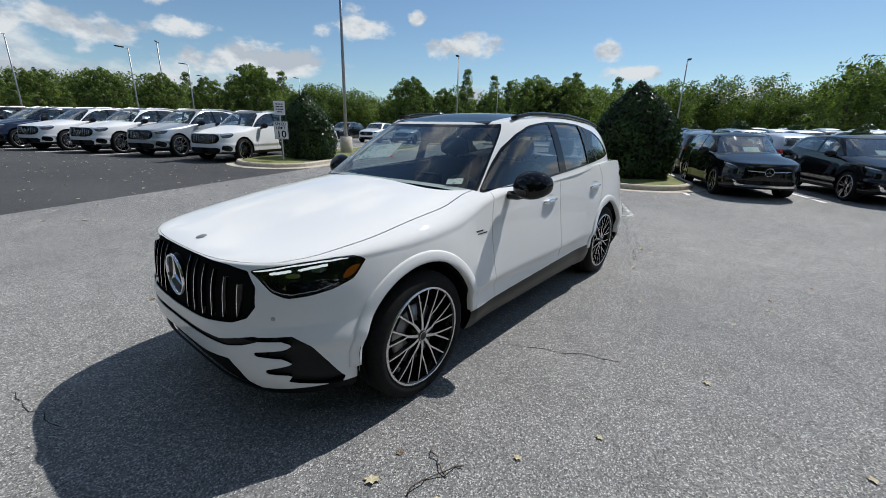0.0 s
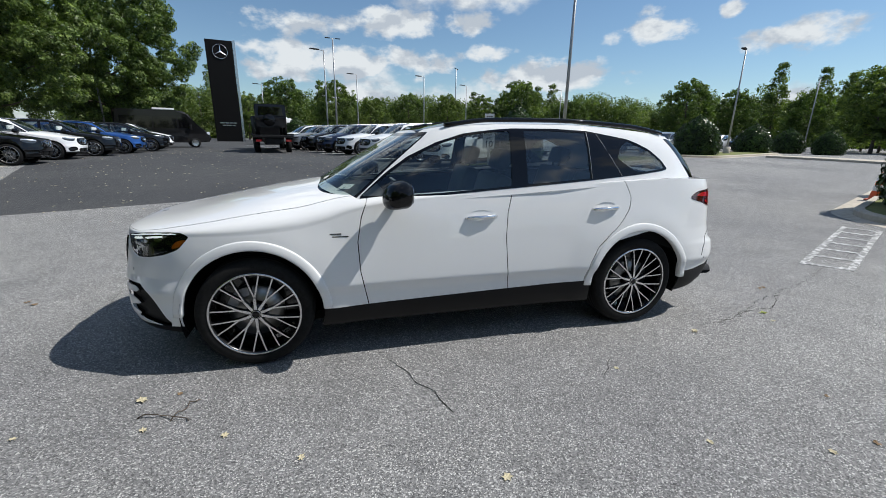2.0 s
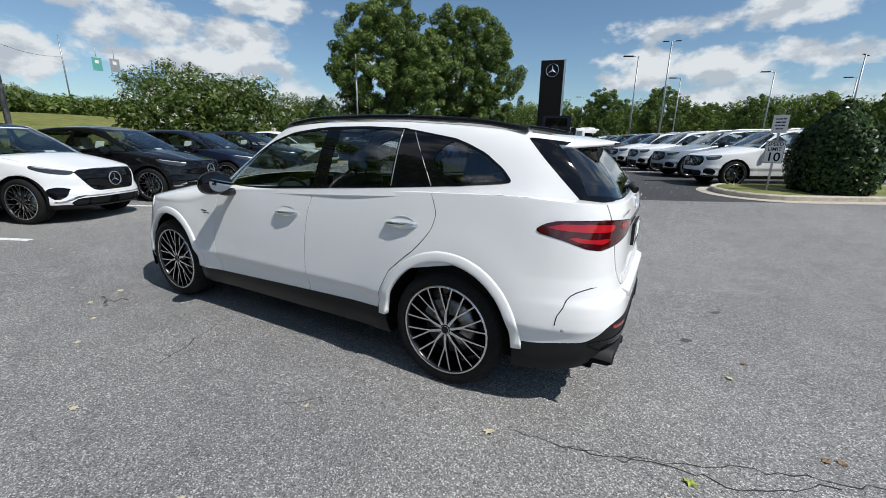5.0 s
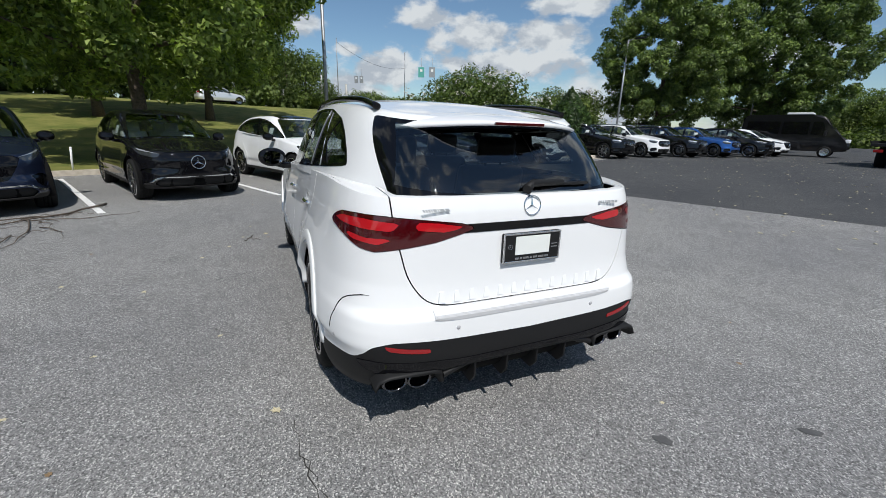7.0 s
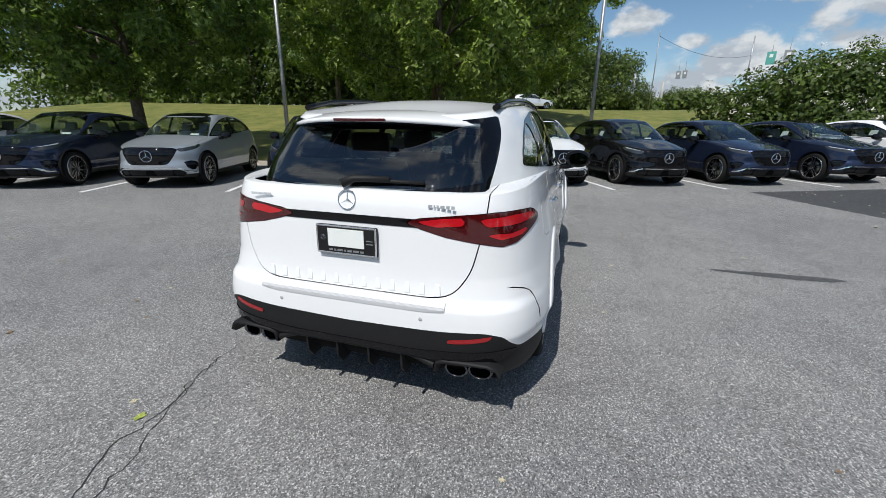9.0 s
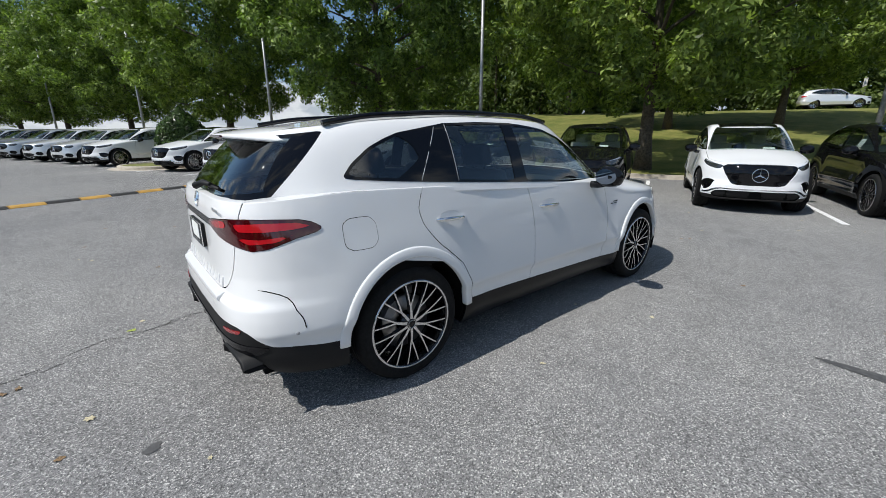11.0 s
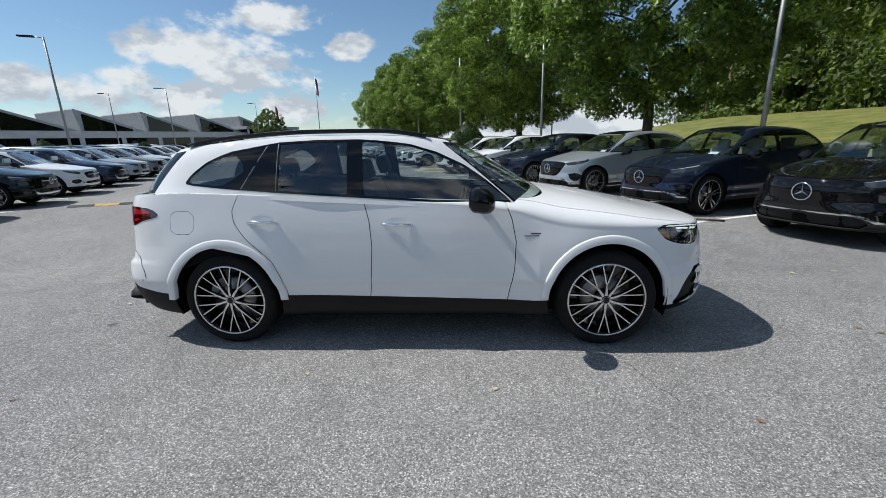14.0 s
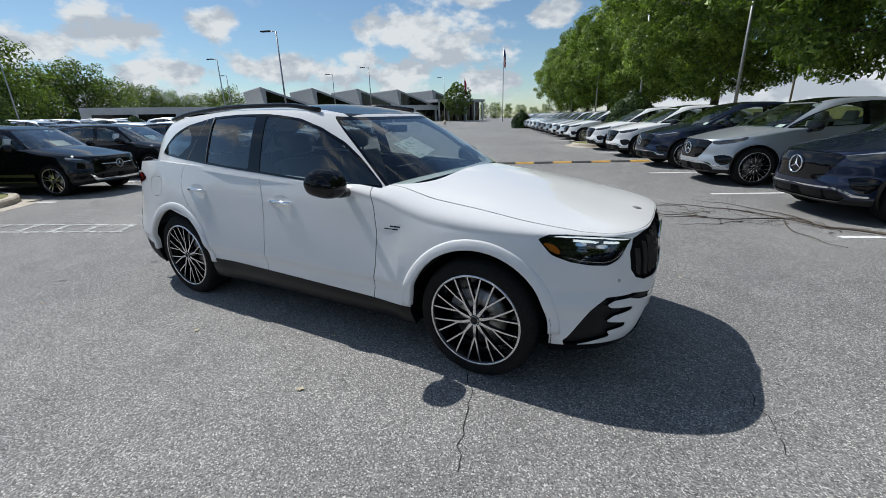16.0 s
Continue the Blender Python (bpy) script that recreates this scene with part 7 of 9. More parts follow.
# ---------------------------------------------------------------- plants
def leaf_material(name, dark, light, gloss=0.45, trans=0.26, grain=1.7):
    m = bpy.data.materials.new(name)
    m.use_nodes = True
    b = bsdf(m)
    b.inputs["Roughness"].default_value = gloss
    b.inputs["Specular IOR Level"].default_value = 0.28
    geo = nd(m, "ShaderNodeNewGeometry")
    r = ramp(m, geo.outputs["Random Per Island"], ((0.0, dark), (0.6, light), (1.0, tuple(min(1.0, c * 1.35) for c in light))))
    oi = nd(m, "ShaderNodeObjectInfo")
    v = ramp(m, oi.outputs["Random"], ((0.0, (0.80, 0.85, 0.80)), (1.0, (1.15, 1.10, 1.0))))
    c = mixc(m, 1.0, r.outputs[0], v.outputs[0], "MULTIPLY")
    spray = noise_node(m, grain, 2.0, 0.6)
    tone = ramp(m, spray.outputs["Fac"], ((0.36, (0.50, 0.54, 0.50)), (0.5, (0.98, 1.0, 0.97)), (0.64, (1.65, 1.58, 1.5))))
    c = mixc(m, 1.0, c, tone.outputs[0], "MULTIPLY")
    ln(m, c, b.inputs["Base Color"])
    t = nd(m, "ShaderNodeBsdfTranslucent")
    tcol = mixc(m, 1.0, c, (1.2, 1.5, 0.45), "MULTIPLY")
    ln(m, tcol, t.inputs["Color"])
    x = nd(m, "ShaderNodeMixShader")
    x.inputs[0].default_value = trans
    ln(m, b.outputs[0], x.inputs[1])
    ln(m, t.outputs[0], x.inputs[2])
    ln(m, x.outputs[0], m.node_tree.nodes["Material Output"].inputs["Surface"])
    return m


M_LEAF = leaf_material("maple_leaves", (0.078, 0.120, 0.030), (0.190, 0.248, 0.070), 0.42, 0.34)
M_LEAF_DARK = leaf_material("dark_maple_leaves", (0.052, 0.088, 0.026), (0.125, 0.172, 0.052), 0.42, 0.22)
M_LEAF_FAR = leaf_material("woodland_leaves", (0.055, 0.085, 0.028), (0.120, 0.158, 0.054), 0.6, 0.36, 0.5)
M_PINE = leaf_material("pine_needles", (0.022, 0.045, 0.016), (0.05, 0.085, 0.026), 0.6, 0.15)
M_HOLLY = leaf_material("holly_leaves", (0.014, 0.030, 0.008), (0.036, 0.066, 0.016), 0.32, 0.12)
M_MYRTLE = leaf_material("myrtle_leaves", (0.045, 0.072, 0.020), (0.095, 0.130, 0.035), 0.5)
M_FLOWER = mat("myrtle_flowers", (0.72, 0.68, 0.62), 0.8)
M_BARK = speckled("bark", (0.060, 0.045, 0.034), (0.135, 0.108, 0.085), 14, 0.9, 0.9, 0.03)
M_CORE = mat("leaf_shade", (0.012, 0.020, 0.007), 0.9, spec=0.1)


def leaf_cloud(centres, radii, count, size, seed, shell=0.35, droop=0.3, simple=False):
    """Small leaves scattered through soft balls, thicker towards their skins: folded, or simple three-cornered ones. Vertices and faces."""
    g = np.random.default_rng(seed)
    c = np.asarray(centres, float)
    r = np.asarray(radii, float)
    w = r ** 2 / (r ** 2).sum()
    k = g.choice(len(c), count, p=w)
    d = g.normal(size=(count, 3))
    d /= np.linalg.norm(d, axis=1)[:, None]
    rad = (shell + (1 - shell) * g.random(count) ** 0.5)
    p = c[k] + d * (r[k] * rad)[:, None] * np.array([1, 1, 0.8])
    n = d * 0.95 + g.normal(size=(count, 3)) * 0.45 + np.array([0, 0, 0.35])
    n /= np.linalg.norm(n, axis=1)[:, None]
    a = np.cross(n, g.normal(size=(count, 3)))
    a /= np.linalg.norm(a, axis=1)[:, None] + 1e-9
    b = np.cross(n, a)
    s = size * (0.6 + 0.8 * g.random(count))[:, None]
    tip = p + a * s - np.array([0, 0, droop]) * s * 0.5
    base = p - a * s
    if simple:
        v = np.stack([base, p + b * s * 0.85 + n * s * 0.2, tip], 1).reshape(-1, 3)
        return v, np.arange(count * 3).reshape(-1, 3)
    e1 = p + b * s * 0.55 + n * s * 0.18
    e2 = p - b * s * 0.55 + n * s * 0.18
    v = np.stack([base, e1, tip, e2], 1).reshape(-1, 3)
    f = np.arange(count * 4).reshape(-1, 4)
    return v, f


def cloud_mesh(name, v, f):
    me = bpy.data.meshes.new(name)
    me.vertices.add(len(v))
    me.vertices.foreach_set("co", v.astype(np.float32).ravel())
    me.loops.add(f.size)
    me.loops.foreach_set("vertex_index", f.astype(np.int32).ravel())
    me.polygons.add(len(f))
    me.polygons.foreach_set("loop_start", np.arange(0, f.size, f.shape[1], dtype=np.int32))
    me.polygons.foreach_set("loop_total", np.full(len(f), f.shape[1], dtype=np.int32))
    me.update(calc_edges=True)
    me.validate()
    return me


def broadleaf(h, crown, clear, seed, leaves, size, label, trunk_r=0.2, material=None, cat="tree", group="", clumps=300):
    """A broad-crowned tree: tapered trunk, forked limbs, a crown of leaves in uneven clumps."""
    g = random.Random(seed)
    root = thing("tree", label, cat, group)
    bm = bmesh.new()
    top = h * 0.80
    lean = (g.uniform(-0.1, 0.1), g.uniform(-0.1, 0.1))
    axis = [(lean[0] * t * t + 0.08 * math.sin(3 * t + seed), lean[1] * t * t + 0.08 * math.cos(2.4 * t + seed), t * top) for t in np.linspace(0, 1, 9)]
    axis = [(x - axis[0][0], y - axis[0][1], z - 0.15 if i == 0 else z) for i, (x, y, z) in enumerate(axis)]
    b_tube(bm, axis, [trunk_r * (1.45 if i == 0 else 1.0) * (1 - 0.9 * i / 8) + 0.02 for i in range(9)], 10)
    centres, radii = [], []
    n = 15
    for i in range(n):
        t = i / (n - 1)
        z0 = clear + (top - clear) * t * 0.92
        a = i * 2.4 + g.uniform(-0.4, 0.4)
        prof = math.sin(math.pi * min(1.0, 0.30 + 0.66 * t)) ** 0.7
        reach = crown * 0.86 * prof * g.uniform(0.72, 1.0)
        zi = min(z0, top) / top * 8
        j = min(7, int(zi))
        base = Vector(axis[j]).lerp(Vector(axis[j + 1]), zi - j)
        rise = reach * (0.25 + 0.5 * t)
        pts, rad = [], []
        for q in np.linspace(0, 1, 6):
            pts.append(base + Vector((math.cos(a) * reach * q, math.sin(a) * reach * q, rise * q ** 0.8 + 0.12 * math.sin(5 * q + i))))
            rad.append(max(0.012, trunk_r * 0.42 * (1 - 0.55 * t) * (1 - 0.9 * q)))
        b_tube(bm, pts, rad, 6)
    # clumps of twigs: most on an uneven outer shell, some within, with gaps between
    zc, rz = clear + 0.50 * (h - clear), 0.50 * (h - clear)
    for i in range(clumps):
        up = 1 - 2 * (i + 0.5) / clumps
        a = i * 2.39996 + g.uniform(-0.25, 0.25)
        flat = math.sqrt(1 - up * up)
        lump = 1 + 0.12 * math.sin(3 * a + seed) + 0.10 * math.sin(5 * a + 4 * up + 2 * seed) + 0.07 * math.sin(9 * up + 2 * a)
        f = (1.0 - 0.5 * g.random() ** 2.2) * lump
        if g.random() < 0.10:
            continue
        waist = 1 - 0.22 * max(0.0, up) - 0.10 * max(0.0, -up)
        z = zc + up * rz * min(f, 1.04)
        centres.append((math.cos(a) * flat * crown * f * waist, math.sin(a) * flat * crown * f * waist, max(z, clear + g.uniform(-0.2, 0.5))))
        radii.append(crown * g.uniform(0.07, 0.135))
    part("trunk", bm, M_BARK, root)
    v, f = leaf_cloud(centres, radii, leaves, size, seed, shell=0.45, simple=True)
    part("crown", cloud_mesh("crown", v, f), material or M_LEAF, root)
    return root


def clipped_bush(h, r, seed, leaves, label, cone=0.0, size=0.06, name="shrub"):
    """A clipped evergreen: a dense skin of small leaves over a core coloured as inner shade and short stems."""
    root = thing(name, label, "shrub")
    g = np.random.default_rng(seed)

    def radius(t):
        return r * np.clip(1 - np.abs(2 * t - 0.75 - 0.0) ** 3.0 / 2.6, 0.0, 1) * (1 - cone * t) * np.sqrt(np.clip(1.02 - t ** 4, 0.0, 1))
    # solid core: the shade among the inner leaves is put into its near-black colour
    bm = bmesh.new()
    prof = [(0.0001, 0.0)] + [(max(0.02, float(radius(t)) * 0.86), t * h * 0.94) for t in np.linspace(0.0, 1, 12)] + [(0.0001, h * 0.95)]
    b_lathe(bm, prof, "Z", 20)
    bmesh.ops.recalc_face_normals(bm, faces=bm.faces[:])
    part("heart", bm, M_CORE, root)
    t = g.random(leaves) ** 0.85
    a = g.random(leaves) * 2 * np.pi
    lump = 1 + 0.05 * np.sin(3 * a + 5 * t) + 0.04 * np.sin(7 * a - 9 * t)
    rr = radius(t) * lump * (0.86 + 0.20 * g.random(leaves))
    p = np.stack([rr * np.cos(a), rr * np.sin(a), t * h * (1 + 0.02 * g.normal(size=leaves))], 1)
    out = np.stack([np.cos(a), np.sin(a), 0.2 + 1.6 * np.clip(t - 0.6, 0, 1)], 1)
    n = out + g.normal(size=(leaves, 3)) * 0.45
    n /= np.linalg.norm(n, axis=1)[:, None]
    u = np.cross(n, g.normal(size=(leaves, 3)))
    u /= np.linalg.norm(u, axis=1)[:, None] + 1e-9
    w = np.cross(n, u)
    s = size * (0.6 + 0.8 * g.random(leaves))[:, None]
    v = np.stack([p - u * s, p + w * s * 0.5 + n * s * 0.2, p + u * s, p - w * s * 0.5 + n * s * 0.2], 1).reshape(-1, 3)
    part("foliage", cloud_mesh("foliage", v, np.arange(leaves * 4).reshape(-1, 4)), M_HOLLY, root)
    return root


def at_ground(ob, x, y, turn=0.0, scale=1.0, sink=0.0):
    ob.matrix_basis = pose(x, y, gz(x, y) - sink, 0, 0, turn) @ Matrix.Diagonal((scale, scale, scale, 1))
    return ob


# maples behind the row
T_A = broadleaf(11.8, 6.3, 2.4, 3, 100000, 0.100, "broad green maple with dense crown on the lawn edge", 0.24, clumps=430)
T_B = broadleaf(12.6, 5.8, 2.6, 11, 96000, 0.100, "tall green maple with dense crown on the lawn edge", 0.22, clumps=430)
at_ground(T_A, 13.6, 4.7)
at_ground(T_B, 8.3, 15.3, 40)
for i, (src, v, tr, sc) in enumerate(((T_A, -22.5, 130, 0.98), (T_B, -33.5, 210, 0.95), (T_A, -43.0, 300, 0.92), (T_B, -52.0, 70, 0.95), (T_A, -61.0, 20, 0.9))):
    c = copy_thing(src, Matrix())
    at_ground(c, *row_at(8.6, v), tr, sc)
# the tall pair beyond the island, and lone trees
T_D = broadleaf(12.8, 5.2, 1.5, 29, 130000, 0.100, "tall upright maple with a dense crown beyond the island", 0.26, M_LEAF_DARK, clumps=480)
at_ground(T_D, 21.3, -29.2, 15, 1.0)
for src, x, y, tr, sc in ((T_D, 18.8, -39.0, 100, 1.12), (T_B, 34.0, 22.0, 77, 1.1), (T_A, 27.0, 9.5, 250, 0.95), (T_B, 29.0, 4.0, 190, 1.0)):
    at_ground(copy_thing(src, Matrix()), x, y, tr, sc)
# flowering crape myrtles
g_ = random.Random(8)
myr = thing("crape_myrtle", "wide crape myrtle with pale flower clusters", "shrub")
cs = [(g_.uniform(-2.9, 2.9), g_.uniform(-2.2, 2.2), g_.uniform(0.5, 3.5)) for _ in range(90)]
cs = [(x, y, z * (1 - 0.055 * abs(x) ** 1.5)) for x, y, z in cs]
bm = bmesh.new()
for i in range(9):
    a = i * 0.7
    b_tube(bm, [(0.4 * math.cos(a), 0.3 * math.sin(a), -0.1), (1.2 * math.cos(a), 0.8 * math.sin(a), 1.4), (2.3 * math.cos(a), 1.5 * math.sin(a), 2.9)], [0.06, 0.045, 0.015], 6)
part("stems", bm, M_BARK, myr)
v, f = leaf_cloud(cs, [g_.uniform(0.8, 1.15) for _ in cs], 44000, 0.085, 5)
part("foliage", cloud_mesh("foliage", v, f), M_MYRTLE, myr)
fc = [(x * 1.12, y * 1.25, z + g_.uniform(0.2, 0.9)) for x, y, z in cs]
fc = [(x + g_.uniform(-0.9, 0.9), y + g_.uniform(-0.9, 0.9), z + g_.uniform(-0.5, 0.4)) for x, y, z in fc * 4]
v, f = leaf_cloud(fc, [0.13] * len(fc), 5200, 0.035, 6)
part("blossom", cloud_mesh("blossom", v, f), M_FLOWER, myr, "pale cream blossom")
at_ground(myr, 17.9, -10.4, -62, 1.06)
m2 = copy_thing(myr, Matrix())
at_ground(m2, 25.0, -22.5, -40, 1.1)
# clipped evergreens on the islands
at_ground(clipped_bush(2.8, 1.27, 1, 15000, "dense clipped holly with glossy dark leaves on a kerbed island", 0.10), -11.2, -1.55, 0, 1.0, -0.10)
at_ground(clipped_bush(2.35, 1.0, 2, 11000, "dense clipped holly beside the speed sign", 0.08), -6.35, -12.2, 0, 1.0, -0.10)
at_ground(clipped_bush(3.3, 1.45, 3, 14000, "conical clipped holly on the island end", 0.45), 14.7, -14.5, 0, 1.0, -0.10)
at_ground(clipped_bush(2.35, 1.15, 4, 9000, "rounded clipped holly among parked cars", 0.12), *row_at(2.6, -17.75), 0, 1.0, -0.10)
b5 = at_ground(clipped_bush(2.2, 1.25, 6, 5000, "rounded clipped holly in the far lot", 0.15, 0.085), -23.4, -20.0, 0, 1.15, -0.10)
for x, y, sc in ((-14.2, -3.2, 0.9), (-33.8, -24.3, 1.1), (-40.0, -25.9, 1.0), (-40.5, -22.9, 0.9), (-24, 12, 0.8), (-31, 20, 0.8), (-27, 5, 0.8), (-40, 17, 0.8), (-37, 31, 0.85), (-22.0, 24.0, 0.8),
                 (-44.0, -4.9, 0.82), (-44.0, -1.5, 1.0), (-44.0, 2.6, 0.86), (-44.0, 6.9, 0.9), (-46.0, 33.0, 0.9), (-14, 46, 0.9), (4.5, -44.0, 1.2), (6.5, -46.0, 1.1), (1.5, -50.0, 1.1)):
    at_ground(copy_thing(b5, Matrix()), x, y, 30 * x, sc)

# small planted trees in the far lots
T_C = broadleaf(7.2, 2.9, 1.0, 21, 16000, 0.115, "young round-crowned tree in the far lot", 0.11, M_LEAF_FAR, "tree", "far lot trees")
at_ground(T_C, 14.0, -72.0)
g_ = random.Random(12)
for x, y, sc in ((-4.5, -55.2, 0.81), (-9.9, -56.3, 0.91), (-15.7, -56.9, 0.93), (-21.9, -58.9, 0.96), (-25.2, -53.0, 1.17), (-42.1, -69.8, 1.03), (0.0, -71.6, 1.32), (-6.9, -71.2, 0.96),
                 (-28.7, -59.8, 1.28), (-43.8, -68.6, 1.08), (-47.9, -46.3, 1.24), (-55.4, -45.5, 1.1), (-64.5, -41.8, 1.08), (-50.9, -25.8, 1.15), (-53.1, -21.5, 1.10), (-52.0, -24.0, 1.0), (7.0, -60.0, 1.15), (-41.0, 82.3, 1.1)):
    at_ground(copy_thing(T_C, Matrix()), x, y, g_.uniform(0, 360), sc)


# woods all round: many trees grown from a few crowns, each tree turned and scaled
def far_crown(h, crown, seed, leaves, size, pine=False):
    g = random.Random(seed)
    cs, rs = [], []
    n = 34
    for i in range(n):
        t = (0.14 if not pine else 0.22) + (0.72 if not pine else 0.76) * i / (n - 1)
        a = i * 2.4 + g.uniform(-0.5, 0.5)
        prof = (1.04 - t) ** 0.7 if pine else math.sin(math.pi * min(1.0, 0.25 + 0.72 * t)) ** 0.6
        rr = crown * prof * g.uniform(0.35, 0.95)
        cs.append((math.cos(a) * rr, math.sin(a) * rr, h * t + g.uniform(-0.4, 0.4)))
        rs.append(crown * (0.10 + 0.12 * prof if pine else 0.12 + 0.22 * prof) * g.uniform(0.7, 1.3) + 0.3)
    return leaf_cloud(cs, rs, leaves, size, seed, simple=True)[0]


CROWNS = [far_crown(11.5, 4.4, 33, 3800, 0.235), far_crown(13.5, 3.8, 47, 3800, 0.235), far_crown(12.0, 4.8, 52, 4000, 0.24), far_crown(14.5, 3.0, 5, 3200, 0.23, True)]


def woods(name, places, label):
    """places: x, y, turn, scale, which crown."""
    vs = []
    for x, y, turn, sc, k in places:
        c, q = math.cos(turn), math.sin(turn)
        v = CROWNS[k] * sc
        z = gz(x, y) - 0.4
        vs.append(np.stack([v[:, 0] * c - v[:, 1] * q + x, v[:, 0] * q + v[:, 1] * c + y, v[:, 2] + z], 1))
    v = np.concatenate(vs)
    ob = tagged(part(name, cloud_mesh(name, v, np.arange(len(v)).reshape(-1, 3)), M_LEAF_FAR), label, "woods", kind="stuff")
    me = bpy.data.meshes.new("trunks")
    tv, tf = [], []
    for x, y, turn, sc, k in places:
        z, b = gz(x, y) - 0.5, len(tv)
        for r, zz in ((0.20 * sc, z), (0.05 * sc, z + 10.0 * sc)):
            for i in range(5):
                tv.append((x + r * math.cos(i * 1.2566), y + r * math.sin(i * 1.2566), zz))
        for i in range(5):
            tf.append((b + i, b + (i + 1) % 5, b + 5 + (i + 1) % 5, b + 5 + i))
    me.from_pydata(tv, [], tf)
    tagged(part("trunks", me, M_BARK, ob), kind="stuff")
    return ob


belt = []
for i in range(105):
    az = -187 + i * 1.2
    for lay in range(2):
        a = radians(az + g_.uniform(-0.5, 0.5))
        dist = (108 if az < -112 else 92) + lay * 9 + g_.uniform(-5, 5)
        belt.append((dist * math.cos(a), dist * math.sin(a), g_.uniform(0, 6.28), g_.uniform(0.58, 1.0) * (1.18 if az < -150 else 1.12 if az < -117 else 0.95), g_.choice((0, 0, 1, 2, 2, 3))))
for i in range(46):
    az = 176 - i * 1.7
    a, d = radians(az), g_.uniform(118, 135) * (0.86 if az > 156 else 1.0)
    belt.append((d * math.cos(a), d * math.sin(a), g_.uniform(0, 6.28), g_.uniform(0.85, 1.3) if az > 156 else g_.uniform(0.75, 1.05) if az > 145 else g_.uniform(0.3, 0.5), g_.choice((0, 1, 2))))
for x, y, sc, k in ((-84, 8.0, 1.10, 0), (-88, 12.5, 1.22, 2), (-85, 17.0, 1.30, 1), (-88, 22.5, 1.30, 2), (-80, 12.0, 0.62, 2), (-78, 17.5, 0.66, 0), (-92, -16.0, 1.0, 1), (-94, -21.0, 0.95, 0),
                    (-56, -28.0, 0.66, 2), (-60, -23.5, 0.74, 0), (-58, -18.5, 0.66, 2), (-63, -14.5, 0.64, 2), (-61, -32.5, 0.66, 0), (-68, -26.0, 0.86, 2), (-70, -19.0, 0.80, 0)):
    belt.append((x, y, g_.uniform(0, 6.28), sc, k))
woods("woods", belt, "distant belt of mixed green trees")
ridge = []
for i in range(62):
    v = 66 - i * 2.45
    if v < -41:
        continue
    for lay in range(2):
        x, y = row_at(47 + lay * 7 + g_.uniform(-3, 3), v + g_.uniform(-1, 1))
        low = 0.31 if 31 < v < 66 else (0.85 if v >= 8 else 1.15)
        ridge.append((x, y, g_.uniform(0, 6.28), g_.uniform(0.8, 1.2) * low, g_.choice((0, 1, 2, 2, 3) if v < 31 else (0, 2))))
woods("ridge_woods", ridge, "thick green woods across the road above the lawn")
# undergrowth at the foot of the woods
cs, rs = [], []
for i in range(260):
    v = g_.uniform(-41, 66)
    x, y = row_at(44 + g_.uniform(-1.5, 3), v)
    cs.append((x, y, gz(x, y) + g_.uniform(0.2, 1.6)))
    rs.append(g_.uniform(0.9, 1.7))
for i in range(300):
    a = radians(g_.uniform(-187, -60))
    d = g_.uniform(84, 90) if a > radians(-112) else g_.uniform(98, 106)
    cs.append((d * math.cos(a), d * math.sin(a), gz(d * math.cos(a), d * math.sin(a)) + g_.uniform(0.2, 2.2)))
    rs.append(g_.uniform(1.2, 2.3))
v, f = leaf_cloud(cs, rs, 60000, 0.28, 77)
tagged(part("undergrowth", cloud_mesh("undergrowth", v, f), M_LEAF_FAR), "tangled green undergrowth along the woods' edge", "undergrowth", kind="stuff")


# ---------------------------------------------------------------- street furniture
def light_pole(h, label, base=0.0, arm=1.0, heads=1, r=0.075):
    root = thing("lamp_post", label, "lamp post", "lamp posts")
    bm = bmesh.new()
    b_cyl(bm, (0, 0, base), (0, 0, h), r, r * 0.72, 14)
    b_box(bm, (-0.16, -0.16, base), (0.16, 0.16, base + 0.03), 0.006)
    part("pole", bm, M_POLE, root)
    if base > 0:
        bm = bmesh.new()
        b_cyl(bm, (0, 0, -0.3), (0, 0, base), 0.28, 0.28, 24)
        part("plinth", bm, M_CONCRETE, root, "round concrete plinth")
    for k in range(heads):
        sg = 1 if k == 0 else -1
        bm = bmesh.new()
        b_tube(bm, [(0, 0, h - 0.08), (sg * 0.25, 0, h - 0.02), (sg * arm * 0.6, 0, h)], [0.03, 0.03, 0.026], 8)
        head = part("arm", bm, M_POLE, root)
        bm = bmesh.new()
        b_box(bm, (min(sg * arm * 0.45, sg * arm * 1.25), -0.15, h - 0.04), (max(sg * arm * 0.45, sg * arm * 1.25), 0.15, h + 0.05), 0.02)
        part("lantern", bm, M_TRIM if heads < 3 else M_POLE, head)
    return root


POST = light_pole(7.6, "slim galvanised lamp post with a single lantern")
at_ground(POST, 8.94, 9.03, 113)
for x, y, tr, sc in ((13.49, -1.46, 113, 1.0), (*row_at(6.25, -16.1), 113, 1.0), (*row_at(6.25, -27.5), 113, 1.0), (*row_at(6.25, -39.0), 113, 1.0), (*row_at(6.25, -50.5), 113, 1.0),
                     (20.2, -23.7, 200, 1.0), (19.0, -37.5, 200, 0.98)):
    at_ground(copy_thing(POST, Matrix()), x, y, tr, sc)
BASED = light_pole(8.6, "tall galvanised lamp post on a concrete plinth", 0.75)
at_ground(BASED, -9.26, -13.6, 30, 1.0, -0.1)
